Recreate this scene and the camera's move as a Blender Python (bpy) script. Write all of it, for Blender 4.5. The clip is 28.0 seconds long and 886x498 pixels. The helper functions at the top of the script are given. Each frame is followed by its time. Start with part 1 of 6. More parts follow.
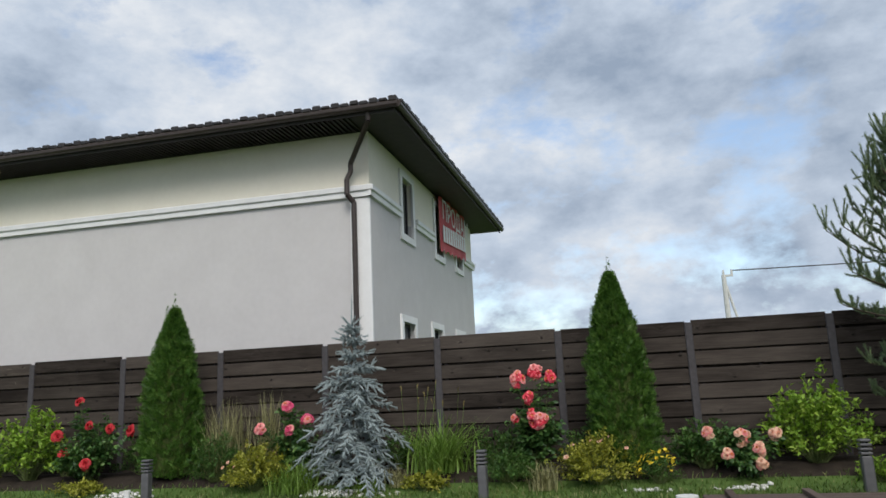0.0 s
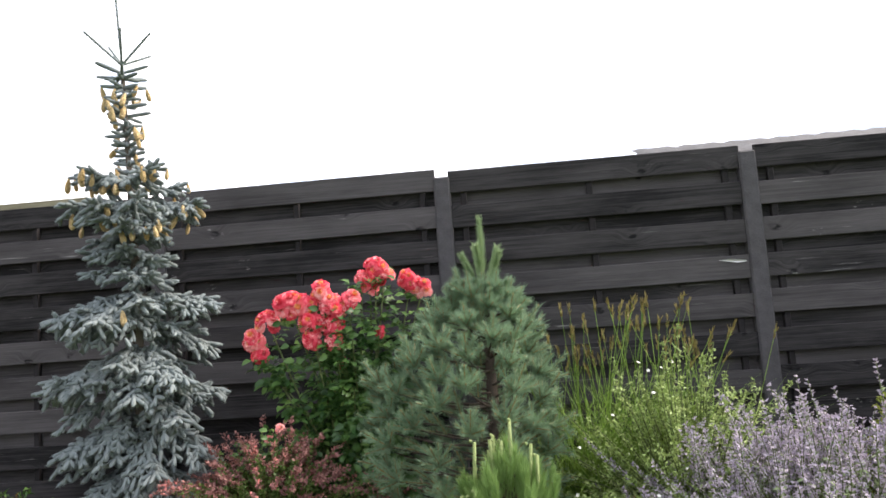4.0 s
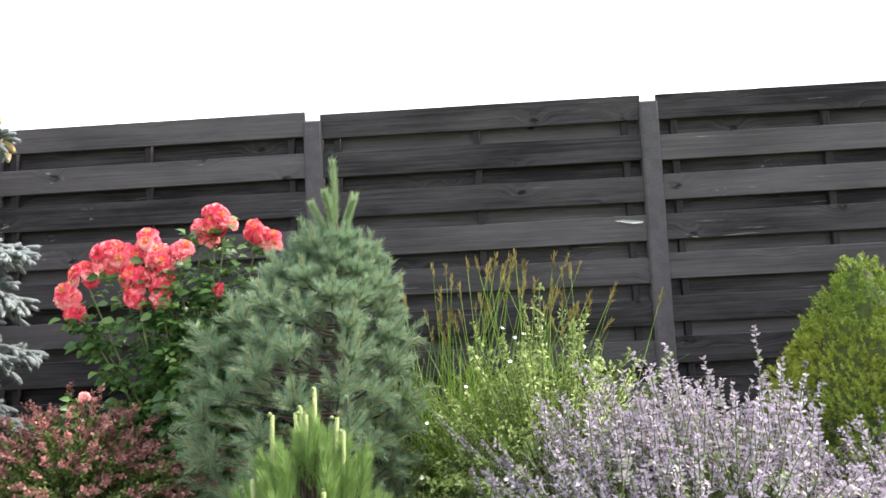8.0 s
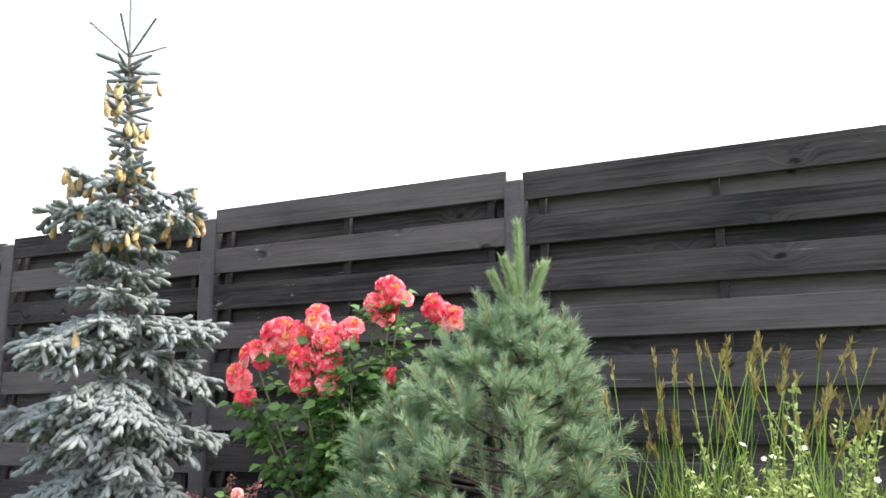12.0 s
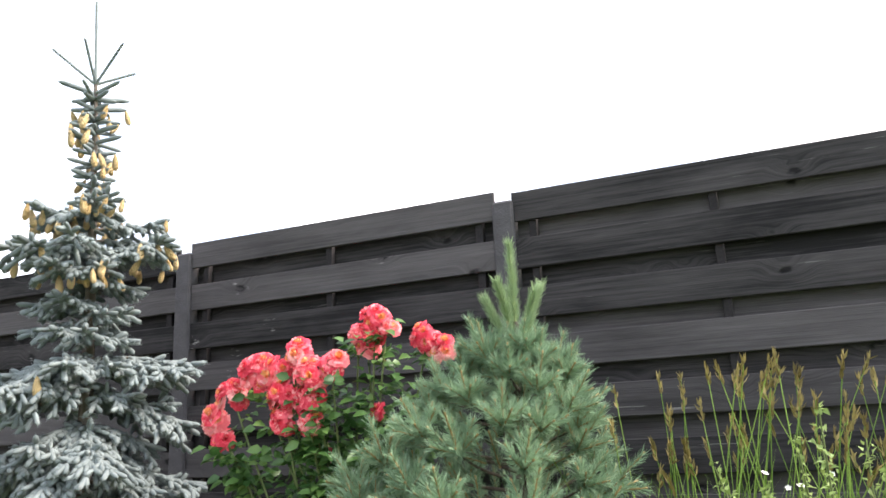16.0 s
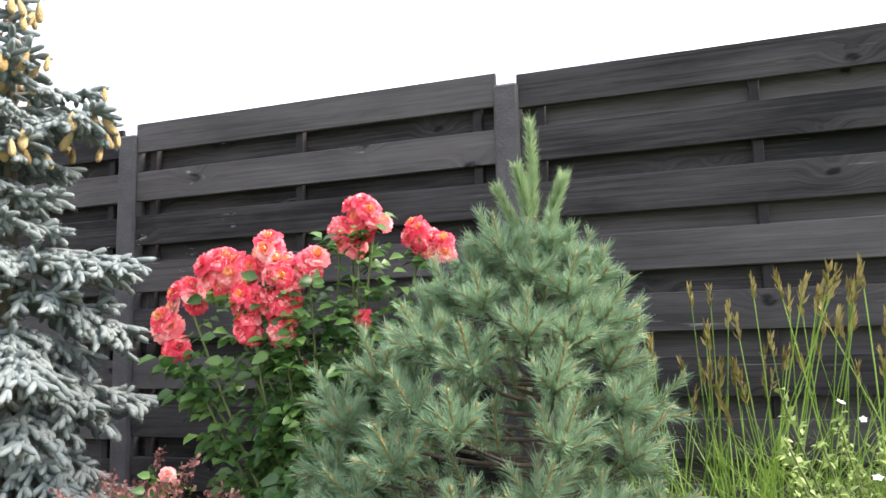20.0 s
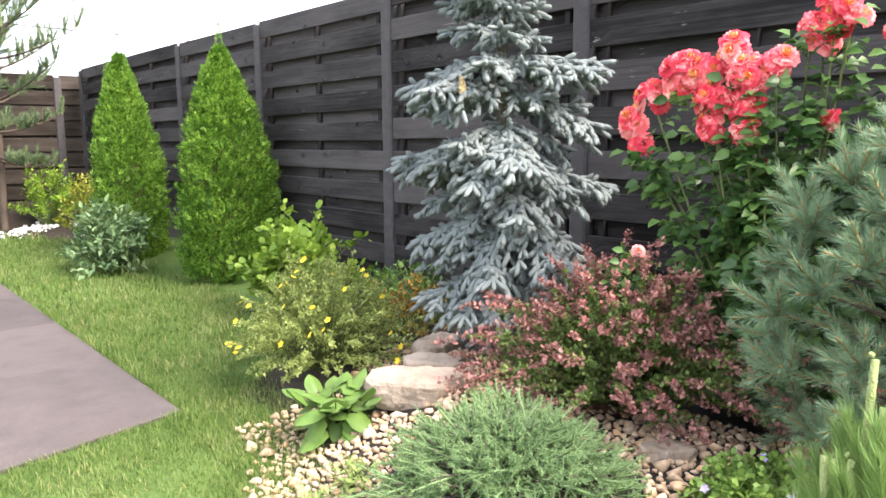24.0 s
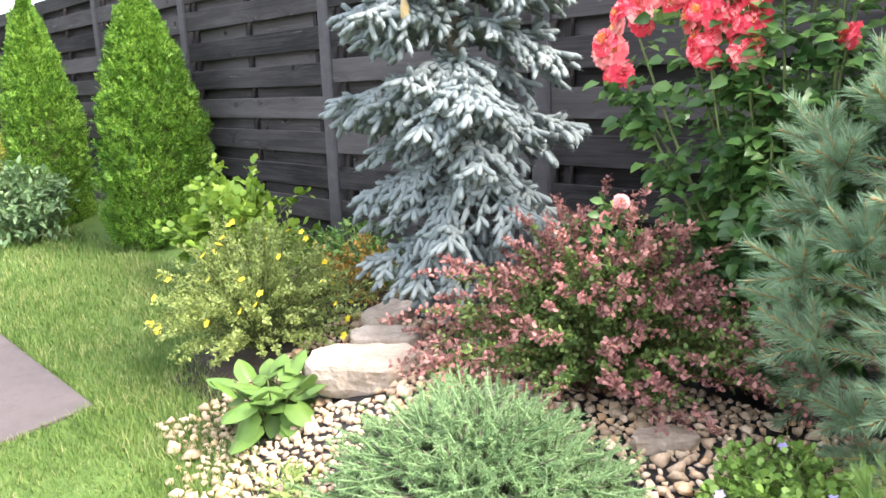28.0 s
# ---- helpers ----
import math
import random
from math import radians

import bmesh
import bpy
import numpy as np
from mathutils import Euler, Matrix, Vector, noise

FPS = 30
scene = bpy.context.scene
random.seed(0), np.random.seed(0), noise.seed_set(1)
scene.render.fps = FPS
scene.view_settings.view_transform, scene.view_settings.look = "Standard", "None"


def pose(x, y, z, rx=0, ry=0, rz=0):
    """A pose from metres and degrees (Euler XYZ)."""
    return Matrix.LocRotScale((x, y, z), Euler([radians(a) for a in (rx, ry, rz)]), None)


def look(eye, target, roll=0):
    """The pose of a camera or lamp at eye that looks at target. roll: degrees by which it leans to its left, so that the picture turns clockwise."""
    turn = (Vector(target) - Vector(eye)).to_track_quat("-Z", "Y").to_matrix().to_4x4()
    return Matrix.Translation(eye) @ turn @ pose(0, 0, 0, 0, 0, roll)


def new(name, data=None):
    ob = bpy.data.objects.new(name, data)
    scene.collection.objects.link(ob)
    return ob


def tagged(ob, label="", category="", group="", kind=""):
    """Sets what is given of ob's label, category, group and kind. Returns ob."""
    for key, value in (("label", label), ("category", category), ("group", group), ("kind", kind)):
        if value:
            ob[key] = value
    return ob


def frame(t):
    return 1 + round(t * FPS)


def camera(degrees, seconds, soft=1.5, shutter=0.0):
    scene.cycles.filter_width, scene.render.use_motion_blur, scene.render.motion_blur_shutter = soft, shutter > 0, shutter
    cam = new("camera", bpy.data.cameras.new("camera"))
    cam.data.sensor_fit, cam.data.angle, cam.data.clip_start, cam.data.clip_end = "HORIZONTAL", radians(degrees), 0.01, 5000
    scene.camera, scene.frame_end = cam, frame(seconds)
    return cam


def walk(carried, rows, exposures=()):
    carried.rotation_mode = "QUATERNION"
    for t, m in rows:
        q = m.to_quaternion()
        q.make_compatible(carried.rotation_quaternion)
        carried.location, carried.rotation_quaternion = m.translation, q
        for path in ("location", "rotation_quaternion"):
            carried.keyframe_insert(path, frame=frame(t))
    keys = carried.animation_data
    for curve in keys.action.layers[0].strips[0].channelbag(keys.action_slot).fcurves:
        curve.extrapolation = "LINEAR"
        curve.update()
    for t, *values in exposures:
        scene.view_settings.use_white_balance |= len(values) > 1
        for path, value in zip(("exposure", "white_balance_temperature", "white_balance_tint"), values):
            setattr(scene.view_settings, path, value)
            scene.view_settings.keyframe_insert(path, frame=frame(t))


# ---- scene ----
cam = camera(61.8, 28.0, soft=1.6)
PATH = [
    (0, (2.79, 0.227, 1.386), (2.332, 2.136, 1.771), -2.7),
    (0.4, (2.823, 0.133, 1.408), (2.866, 2.1, 1.763), -2.3),
    (0.8, (2.686, 0.114, 1.364), (3.322, 1.981, 1.692), -1.8),
    (1, (2.677, 0.09, 1.356), (3.532, 1.868, 1.681), -1.6),
    (1.3, (2.849, 0.035, 1.358), (4.094, 1.57, 1.668), -1.9),
    (1.5, (3.021, -0.032, 1.349), (4.364, 1.416, 1.663), -1.5),
    (1.9, (3.077, -0.139, 1.363), (4.727, 0.948, 1.671), -3.1),
    (2, (3.131, -0.125, 1.368), (4.814, 0.912, 1.672), -3.5),
    (2.5, (3.083, -0.132, 1.336), (4.934, 0.593, 1.55), -6.1),
    (3, (3.066, -0.219, 1.35), (4.987, 0.298, 1.551), -5.1),
    (3.5, (3.033, -0.352, 1.353), (4.994, -0.017, 1.563), -3.9),
    (4, (2.986, -0.418, 1.339), (4.967, -0.245, 1.556), -4.0),
    (4.5, (2.918, -0.536, 1.3), (4.899, -0.413, 1.54), -3.9),
    (6.5, (3.339, -0.656, 1.209), (5.305, -0.95, 1.425), -5.8),
    (7, (3.424, -0.775, 1.207), (5.405, -0.957, 1.409), -4.4),
    (7.5, (3.483, -0.888, 1.211), (5.474, -0.958, 1.387), -2.7),
    (8, (3.554, -0.935, 1.217), (5.547, -0.86, 1.368), -2.9),
    (8.5, (3.73, -0.916, 1.209), (5.712, -0.714, 1.392), -3.3),
    (9, (3.798, -0.961, 1.263), (5.749, -0.584, 1.489), -3.4),
    (9.5, (3.953, -1.083, 1.233), (5.792, -0.351, 1.526), -1.0),
    (10, (4.001, -1.176, 1.238), (5.781, -0.311, 1.521), -0.5),
    (10.5, (4.084, -1.193, 1.224), (5.872, -0.338, 1.493), -1.8),
    (11, (4.205, -1.141, 1.238), (6.014, -0.342, 1.532), -1.3),
    (11.5, (4.313, -1.13, 1.234), (6.139, -0.387, 1.571), -1.7),
    (12, (4.348, -1.158, 1.274), (6.152, -0.383, 1.656), -0.7),
    (12.5, (4.367, -1.205, 1.288), (6.125, -0.345, 1.701), -0.3),
    (14.5, (4.462, -1.253, 1.278), (6.208, -0.358, 1.663), -2.0),
    (15, (4.517, -1.191, 1.279), (6.289, -0.354, 1.677), -2.4),
    (15.5, (4.526, -1.12, 1.284), (6.325, -0.363, 1.721), -2.8),
    (16, (4.524, -1.073, 1.271), (6.326, -0.344, 1.743), -2.8),
    (16.5, (4.533, -1.035, 1.253), (6.353, -0.331, 1.695), -3.0),
    (17, (4.575, -0.981, 1.254), (6.417, -0.29, 1.611), -2.7),
    (17.5, (4.697, -0.915, 1.277), (6.522, -0.185, 1.644), -2.4),
    (18, (4.778, -0.885, 1.282), (6.594, -0.14, 1.671), -2.5),
    (18.5, (4.826, -0.873, 1.281), (6.653, -0.137, 1.628), -2.2),
    (19, (4.893, -0.835, 1.283), (6.747, -0.145, 1.578), -2.0),
    (19.5, (4.932, -0.79, 1.277), (6.818, -0.177, 1.541), -1.9),
    (20, (4.928, -0.729, 1.28), (6.81, -0.095, 1.521), -1.5),
    (20.5, (4.892, -0.679, 1.274), (6.707, 0.138, 1.47), -0.6),
    (21, (4.864, -0.686, 1.312), (6.505, 0.456, 1.374), 0.0),
    (21.5, (4.78, -0.709, 1.323), (6.207, 0.69, 1.249), 0.7),
    (22, (4.732, -0.739, 1.309), (6.023, 0.778, 1.126), 0.1),
    (22.5, (4.668, -0.756, 1.306), (5.922, 0.786, 1.085), 0.2),
    (24.5, (4.589, -0.7, 1.284), (5.879, 0.789, 0.94), -0.1),
    (25, (4.722, -0.66, 1.269), (5.965, 0.847, 0.839), -0.1),
    (25.5, (4.782, -0.594, 1.266), (5.991, 0.92, 0.773), -1.8),
    (26, (4.838, -0.495, 1.269), (6.066, 1.008, 0.787), -2.4),
    (26.5, (4.879, -0.426, 1.266), (6.153, 1.045, 0.803), -1.9),
    (27, (4.888, -0.388, 1.263), (6.173, 1.073, 0.801), -1.6),
    (27.5, (4.892, -0.375, 1.251), (6.18, 1.086, 0.796), -1.7),
    (28, (4.919, -0.391, 1.25), (6.274, 1.016, 0.821), -2.0),
]
EXPOSURES = [(0.0, -0.2, 6350, 9), (0.8, -0.25, 6500, 9), (1.3, -0.15, 6750, 10), (2.0, 0.15, 7050, 12), (3.0, 1.1, 6900, 14), (4.5, 1.5, 6900, 15), (8.0, 2.0, 6900, 15), (13.0, 2.0, 6900, 14), (17.0, 1.85, 6800, 13), (20.5, 2.1, 6900, 15), (22.0, 2.2, 6950, 16), (25.0, 2.25, 6850, 15), (28.0, 2.5, 6650, 14)]
walk(cam, [(t, look(eye, target, roll)) for t, eye, target, roll in PATH], EXPOSURES)

# ---- light: a bright broken overcast, soft sun from beyond the side fence ----
SUN_EL, SUN_AZ = radians(45), radians(160)


def make_world():
    w = bpy.data.worlds.new("sky")
    scene.world = w
    w.use_nodes = True
    nt = w.node_tree
    nt.nodes.clear()
    N = nt.nodes.new
    out, bg = N("ShaderNodeOutputWorld"), N("ShaderNodeBackground")
    sky = N("ShaderNodeTexSky")
    sky.sky_type, sky.sun_disc = "NISHITA", False
    sky.sun_elevation, sky.sun_rotation = SUN_EL, SUN_AZ
    sky.air_density, sky.dust_density = 1.0, 1.2
    tc, mp = N("ShaderNodeTexCoord"), N("ShaderNodeMapping")
    mp.inputs["Scale"].default_value = (1.0, 1.0, 1.7)
    mp.inputs["Location"].default_value = (0.35, 0.1, 0.2)
    n1, n2 = N("ShaderNodeTexNoise"), N("ShaderNodeTexNoise")
    n1.inputs["Scale"].default_value, n1.inputs["Detail"].default_value, n1.inputs["Roughness"].default_value = 5.2, 12.0, 0.6
    n1.inputs["Distortion"].default_value = 0.0
    n2.inputs["Scale"].default_value, n2.inputs["Detail"].default_value, n2.inputs["Roughness"].default_value = 4.6, 12.0, 0.58
    cover, shade = N("ShaderNodeValToRGB"), N("ShaderNodeValToRGB")
    cover.color_ramp.elements[0].position, cover.color_ramp.elements[1].position = 0.32, 0.47
    shade.color_ramp.elements[0].position, shade.color_ramp.elements[1].position = 0.34, 0.66
    shade.color_ramp.elements[0].color = (0.37, 0.45, 0.575, 1)
    shade.color_ramp.elements[1].color = (0.97, 0.985, 1.01, 1)
    mid = shade.color_ramp.elements.new(0.5)
    mid.color = (0.64, 0.72, 0.84, 1)
    lift, mix, gain = N("ShaderNodeMix"), N("ShaderNodeMix"), N("ShaderNodeMix")
    for m in (lift, mix, gain):
        m.data_type = "RGBA"
    gain.blend_type = "MULTIPLY"
    gain.inputs["Factor"].default_value = 1.0
    gain.inputs["B"].default_value = (SKY_GAIN * 1.12, SKY_GAIN * 1.04, SKY_GAIN * 0.98, 1)
    lk = nt.links.new
    lk(tc.outputs["Generated"], mp.inputs["Vector"])
    lk(mp.outputs["Vector"], n1.inputs["Vector"])
    lk(mp.outputs["Vector"], n2.inputs["Vector"])
    lk(n1.outputs["Fac"], cover.inputs["Fac"])
    lk(n2.outputs["Fac"], shade.inputs["Fac"])
    lk(cover.outputs["Color"], mix.inputs["Factor"])
    lk(sky.outputs["Color"], gain.inputs["A"])
    lk(gain.outputs["Result"], mix.inputs["A"])
    cl = N("ShaderNodeMix")
    cl.data_type, cl.blend_type = "RGBA", "MULTIPLY"
    cl.inputs["Factor"].default_value = 1.0
    cl.inputs["B"].default_value = (CLOUD_GAIN, CLOUD_GAIN, CLOUD_GAIN, 1)
    lk(shade.outputs["Color"], cl.inputs["A"])
    lk(cl.outputs["Result"], mix.inputs["B"])
    lk(mix.outputs["Result"], bg.inputs["Color"])
    bg.inputs["Strength"].default_value = 0.1
    lk(bg.outputs["Background"], out.inputs["Surface"])


SKY_GAIN, CLOUD_GAIN = 2.2, 9.8
make_world()
sun_data = bpy.data.lights.new("sun", "SUN")
sun_data.energy, sun_data.angle, sun_data.color = 3.0, radians(30), (1.0, 0.94, 0.86)
sun = new("sun", sun_data)
sun.matrix_world = look((0, 0, 0), (-math.sin(SUN_AZ) * math.cos(SUN_EL), -math.cos(SUN_AZ) * math.cos(SUN_EL), -math.sin(SUN_EL)))
sun.location = (0, -20, 30)


# ---- materials ----
def material(name, low, high, rough=0.6, scale=8.0, bump=0.0, bump_scale=40.0, island=0.0, stretch=(1, 1, 1), metal=0.0,
             third=None, trans=0.0, obj_random=0.0, spec=0.35, fine=0.35, coords="Object"):
    """Two tones mixed by noise at two scales, with relief; island or obj_random varies piece by piece."""
    m = bpy.data.materials.new(name)
    m.use_nodes = True
    nt = m.node_tree
    b = nt.nodes["Principled BSDF"]
    N, lk = nt.nodes.new, nt.links.new
    tc, mp = N("ShaderNodeTexCoord"), N("ShaderNodeMapping")
    mp.inputs["Scale"].default_value = stretch
    lk(tc.outputs[coords], mp.inputs["Vector"])
    a, c = N("ShaderNodeTexNoise"), N("ShaderNodeTexNoise")
    a.inputs["Scale"].default_value, a.inputs["Detail"].default_value = scale, 4.0
    c.inputs["Scale"].default_value, c.inputs["Detail"].default_value = scale * 7.3, 3.0
    lk(mp.outputs["Vector"], a.inputs["Vector"])
    lk(mp.outputs["Vector"], c.inputs["Vector"])
    s = N("ShaderNodeMath")
    s.operation = "MULTIPLY_ADD"
    s.inputs[1].default_value = fine
    lk(c.outputs["Fac"], s.inputs[0])
    sa = N("ShaderNodeMath")
    sa.operation = "MULTIPLY"
    sa.inputs[1].default_value = 1 - fine
    lk(a.outputs["Fac"], sa.inputs[0])
    lk(sa.outputs[0], s.inputs[2])
    last = s.outputs[0]
    if island or obj_random:
        r = N("ShaderNodeNewGeometry").outputs["Random Per Island"] if island else N("ShaderNodeObjectInfo").outputs["Random"]
        k = island or obj_random
        s2, s3 = N("ShaderNodeMath"), N("ShaderNodeMath")
        s2.operation, s3.operation = "MULTIPLY_ADD", "SUBTRACT"
        s2.inputs[1].default_value = k
        lk(r, s2.inputs[0])
        lk(last, s2.inputs[2])
        lk(s2.outputs[0], s3.inputs[0])
        s3.inputs[1].default_value = k / 2
        last = s3.outputs[0]
    ramp = N("ShaderNodeValToRGB")
    e = ramp.color_ramp.elements
    e[0].position, e[1].position = 0.3, 0.7
    e[0].color, e[1].color = (*low, 1), (*high, 1)
    if third:
        x = e.new(0.86)
        x.color = (*third, 1)
    lk(last, ramp.inputs["Fac"])
    lk(ramp.outputs["Color"], b.inputs["Base Color"])
    b.inputs["Roughness"].default_value = rough
    b.inputs["Metallic"].default_value = metal
    b.inputs["Specular IOR Level"].default_value = spec
    if bump:
        bn, bm = N("ShaderNodeTexNoise"), N("ShaderNodeBump")
        bn.inputs["Scale"].default_value, bn.inputs["Detail"].default_value = bump_scale, 5.0
        lk(mp.outputs["Vector"], bn.inputs["Vector"])
        bm.inputs["Strength"].default_value, bm.inputs["Distance"].default_value = bump, 0.01
        lk(bn.outputs["Fac"], bm.inputs["Height"])
        lk(bm.outputs["Normal"], b.inputs["Normal"])
    if trans:
        t, mx = N("ShaderNodeBsdfTranslucent"), N("ShaderNodeMixShader")
        lk(ramp.outputs["Color"], t.inputs["Color"])
        mx.inputs["Fac"].default_value = trans
        out = nt.nodes["Material Output"]
        lk(b.outputs["BSDF"], mx.inputs[1])
        lk(t.outputs["BSDF"], mx.inputs[2])
        lk(mx.outputs["Shader"], out.inputs["Surface"])
    return m


def leafy(name, low, high, third=None, trans=0.25, rough=0.5, island=0.55, spec=0.3):
    return material(name, low, high, rough, 3.0, island=island, third=third, trans=trans, spec=spec)


def wood_boards(name, low, high, worn):
    """Stained sawn boards: grain lines bending round knots, weathered patches, pale scuffs, tone by the board."""
    m = bpy.data.materials.new(name)
    m.use_nodes = True
    nt = m.node_tree
    b = nt.nodes["Principled BSDF"]
    N, lk = nt.nodes.new, nt.links.new

    def calc(op, a, c=None, d=None):
        n = N("ShaderNodeMath")
        n.operation = op
        for k, v in enumerate((a, c, d)):
            if v is None:
                continue
            if isinstance(v, (int, float)):
                n.inputs[k].default_value = v
            else:
                lk(v, n.inputs[k])
        return n.outputs[0]

    def noise_at(vec, scale, stretch_, detail=4.0, rough=0.55):
        mp, n = N("ShaderNodeMapping"), N("ShaderNodeTexNoise")
        mp.inputs["Scale"].default_value = stretch_
        lk(vec, mp.inputs["Vector"])
        lk(mp.outputs["Vector"], n.inputs["Vector"])
        n.inputs["Scale"].default_value, n.inputs["Detail"].default_value, n.inputs["Roughness"].default_value = scale, detail, rough
        return n.outputs["Fac"]

    def step(x, a, c):
        r = N("ShaderNodeMapRange")
        r.interpolation_type = "SMOOTHSTEP"
        r.inputs["From Min"].default_value, r.inputs["From Max"].default_value = a, c
        lk(x, r.inputs["Value"])
        return r.outputs["Result"]

    tc, info, cmb, off = N("ShaderNodeTexCoord"), N("ShaderNodeObjectInfo"), N("ShaderNodeCombineXYZ"), N("ShaderNodeVectorMath")
    rnd = info.outputs["Random"]
    for k in range(3):
        lk(rnd, cmb.inputs[k])
    off.operation = "MULTIPLY_ADD"
    off.inputs[1].default_value = (37, 53, 19)
    lk(cmb.outputs[0], off.inputs[0])
    lk(tc.outputs["Object"], off.inputs[2])
    pos = off.outputs[0]
    sep = N("ShaderNodeSeparateXYZ")
    lk(pos, sep.inputs[0])
    wob = noise_at(pos, 6.0, (1, 1, 2), 2.0)
    flat, v = N("ShaderNodeCombineXYZ"), N("ShaderNodeTexVoronoi")
    lk(calc("MULTIPLY_ADD", wob, 0.06, calc("MULTIPLY", sep.outputs[0], 0.7)), flat.inputs[0])
    lk(calc("MULTIPLY_ADD", wob, 0.05, sep.outputs[2]), flat.inputs[1])
    v.voronoi_dimensions = "2D"
    v.inputs["Scale"].default_value = 2.9
    lk(flat.outputs[0], v.inputs["Vector"])
    d = v.outputs["Distance"]
    pick = N("ShaderNodeSeparateColor")
    lk(v.outputs["Color"], pick.inputs[0])
    has = calc("GREATER_THAN", pick.outputs[0], 0.35)
    near = calc("MULTIPLY", calc("SUBTRACT", 1.0, step(d, 0.02, 0.30)), has)
    bent = N("ShaderNodeCombineXYZ")
    lk(sep.outputs[0], bent.inputs[0])
    lk(sep.outputs[1], bent.inputs[1])
    lk(calc("MULTIPLY_ADD", near, 0.055, sep.outputs[2]), bent.inputs[2])
    grain = noise_at(bent.outputs[0], 1.0, (1.6, 1.6, 75.0), 5.0, 0.6)
    fine_ = noise_at(bent.outputs[0], 1.0, (9.0, 9.0, 260.0), 3.0)
    patch = noise_at(pos, 1.0, (1.4, 1.4, 6.0), 4.0, 0.6)
    tone = calc("MULTIPLY_ADD", grain, 0.55, calc("MULTIPLY_ADD", fine_, 0.2, calc("MULTIPLY_ADD", patch, 0.65, calc("MULTIPLY_ADD", rnd, 0.38, -0.42))))
    ramp = N("ShaderNodeValToRGB")
    e = ramp.color_ramp.elements
    e[0].position, e[1].position = 0.22, 0.82
    e[0].color, e[1].color = (*low, 1), (*high, 1)
    lk(tone, ramp.inputs["Fac"])
    # knots: a dark broken ring and centre
    ring = calc("MULTIPLY", calc("SUBTRACT", 1.0, step(d, 0.03, 0.085)), has)
    knot = calc("MULTIPLY", ring, calc("MULTIPLY_ADD", step(noise_at(pos, 24.0, (1, 1, 1.6), 3.0), 0.35, 0.6), 0.7, 0.15))
    dark, pale = N("ShaderNodeMix"), N("ShaderNodeMix")
    dark.data_type = pale.data_type = "RGBA"
    lk(knot, dark.inputs["Factor"])
    lk(ramp.outputs["Color"], dark.inputs["A"])
    dark.inputs["B"].default_value = (0.006, 0.0055, 0.006, 1)
    # scuffs along the grain, and splintered bare wood round some knots
    scuff = step(noise_at(pos, 1.0, (2.0, 2.0, 55.0), 5.0, 0.65), 0.64, 0.73)
    gate = step(noise_at(pos, 1.0, (1.1, 1.1, 5.0), 2.0), 0.47, 0.62)
    chip = calc("MULTIPLY", step(noise_at(pos, 30.0, (0.7, 1, 2.2), 3.0), 0.60, 0.68), calc("MULTIPLY", calc("SUBTRACT", 1.0, step(d, 0.06, 0.14)), calc("GREATER_THAN", pick.outputs[1], 0.72)))
    lk(calc("MINIMUM", calc("ADD", calc("MULTIPLY", calc("MULTIPLY", scuff, gate), 0.7), calc("MULTIPLY", chip, 0.8)), 1.0), pale.inputs["Factor"])
    lk(dark.outputs["Result"], pale.inputs["A"])
    pale.inputs["B"].default_value = (*worn, 1)
    lk(pale.outputs["Result"], b.inputs["Base Color"])
    lk(calc("MULTIPLY_ADD", grain, 0.3, 0.55), b.inputs["Roughness"])
    b.inputs["Specular IOR Level"].default_value = 0.06
    bm = N("ShaderNodeBump")
    bm.inputs["Strength"].default_value, bm.inputs["Distance"].default_value = 0.45, 0.006
    lk(calc("SUBTRACT", calc("MULTIPLY_ADD", fine_, 0.3, grain), knot), bm.inputs["Height"])
    lk(bm.outputs["Normal"], b.inputs["Normal"])
    return m


M = {}
M["board"] = wood_boards("stained_boards", (0.016, 0.015, 0.0155), (0.10, 0.092, 0.093), (0.29, 0.28, 0.27))
M["board_brown"] = wood_boards("weathered_brown_boards", (0.017, 0.0135, 0.0115), (0.090, 0.075, 0.064), (0.22, 0.195, 0.17))
M["batten"] = material("stained_batten", (0.014, 0.012, 0.013), (0.03, 0.027, 0.028), 0.8, 12, bump=0.3, spec=0.15)
M["post"] = material("painted_concrete", (0.045, 0.042, 0.045), (0.075, 0.07, 0.074), 0.8, 14, bump=0.5, bump_scale=90)
M["lawn"] = material("turf", (0.048, 0.092, 0.016), (0.095, 0.155, 0.034), 0.9, 2.5, bump=0.8, bump_scale=120, third=(0.17, 0.185, 0.07))
M["blade"] = material("grass_blades", (0.066, 0.125, 0.025), (0.15, 0.22, 0.053), 0.5, 2.2, island=0.7, third=(0.31, 0.30, 0.14), trans=0.38, spec=0.2, fine=0.45)
M["soil"] = material("soil", (0.014, 0.010, 0.007), (0.042, 0.031, 0.022), 0.95, 9, bump=0.9, bump_scale=60)
M["fabric"] = material("black_ground_film", (0.008, 0.008, 0.009), (0.02, 0.02, 0.022), 0.45, 12, bump=0.4, bump_scale=30)
M["slab"] = material("paving_slab", (0.054, 0.044, 0.044), (0.088, 0.071, 0.07), 0.86, 5, bump=0.35, bump_scale=160, obj_random=0.3)
M["pebble"] = material("tan_pebbles", (0.36, 0.255, 0.17), (0.66, 0.51, 0.37), 0.75, 20, bump=0.5, bump_scale=60, obj_random=0.9, third=(0.56, 0.35, 0.2))
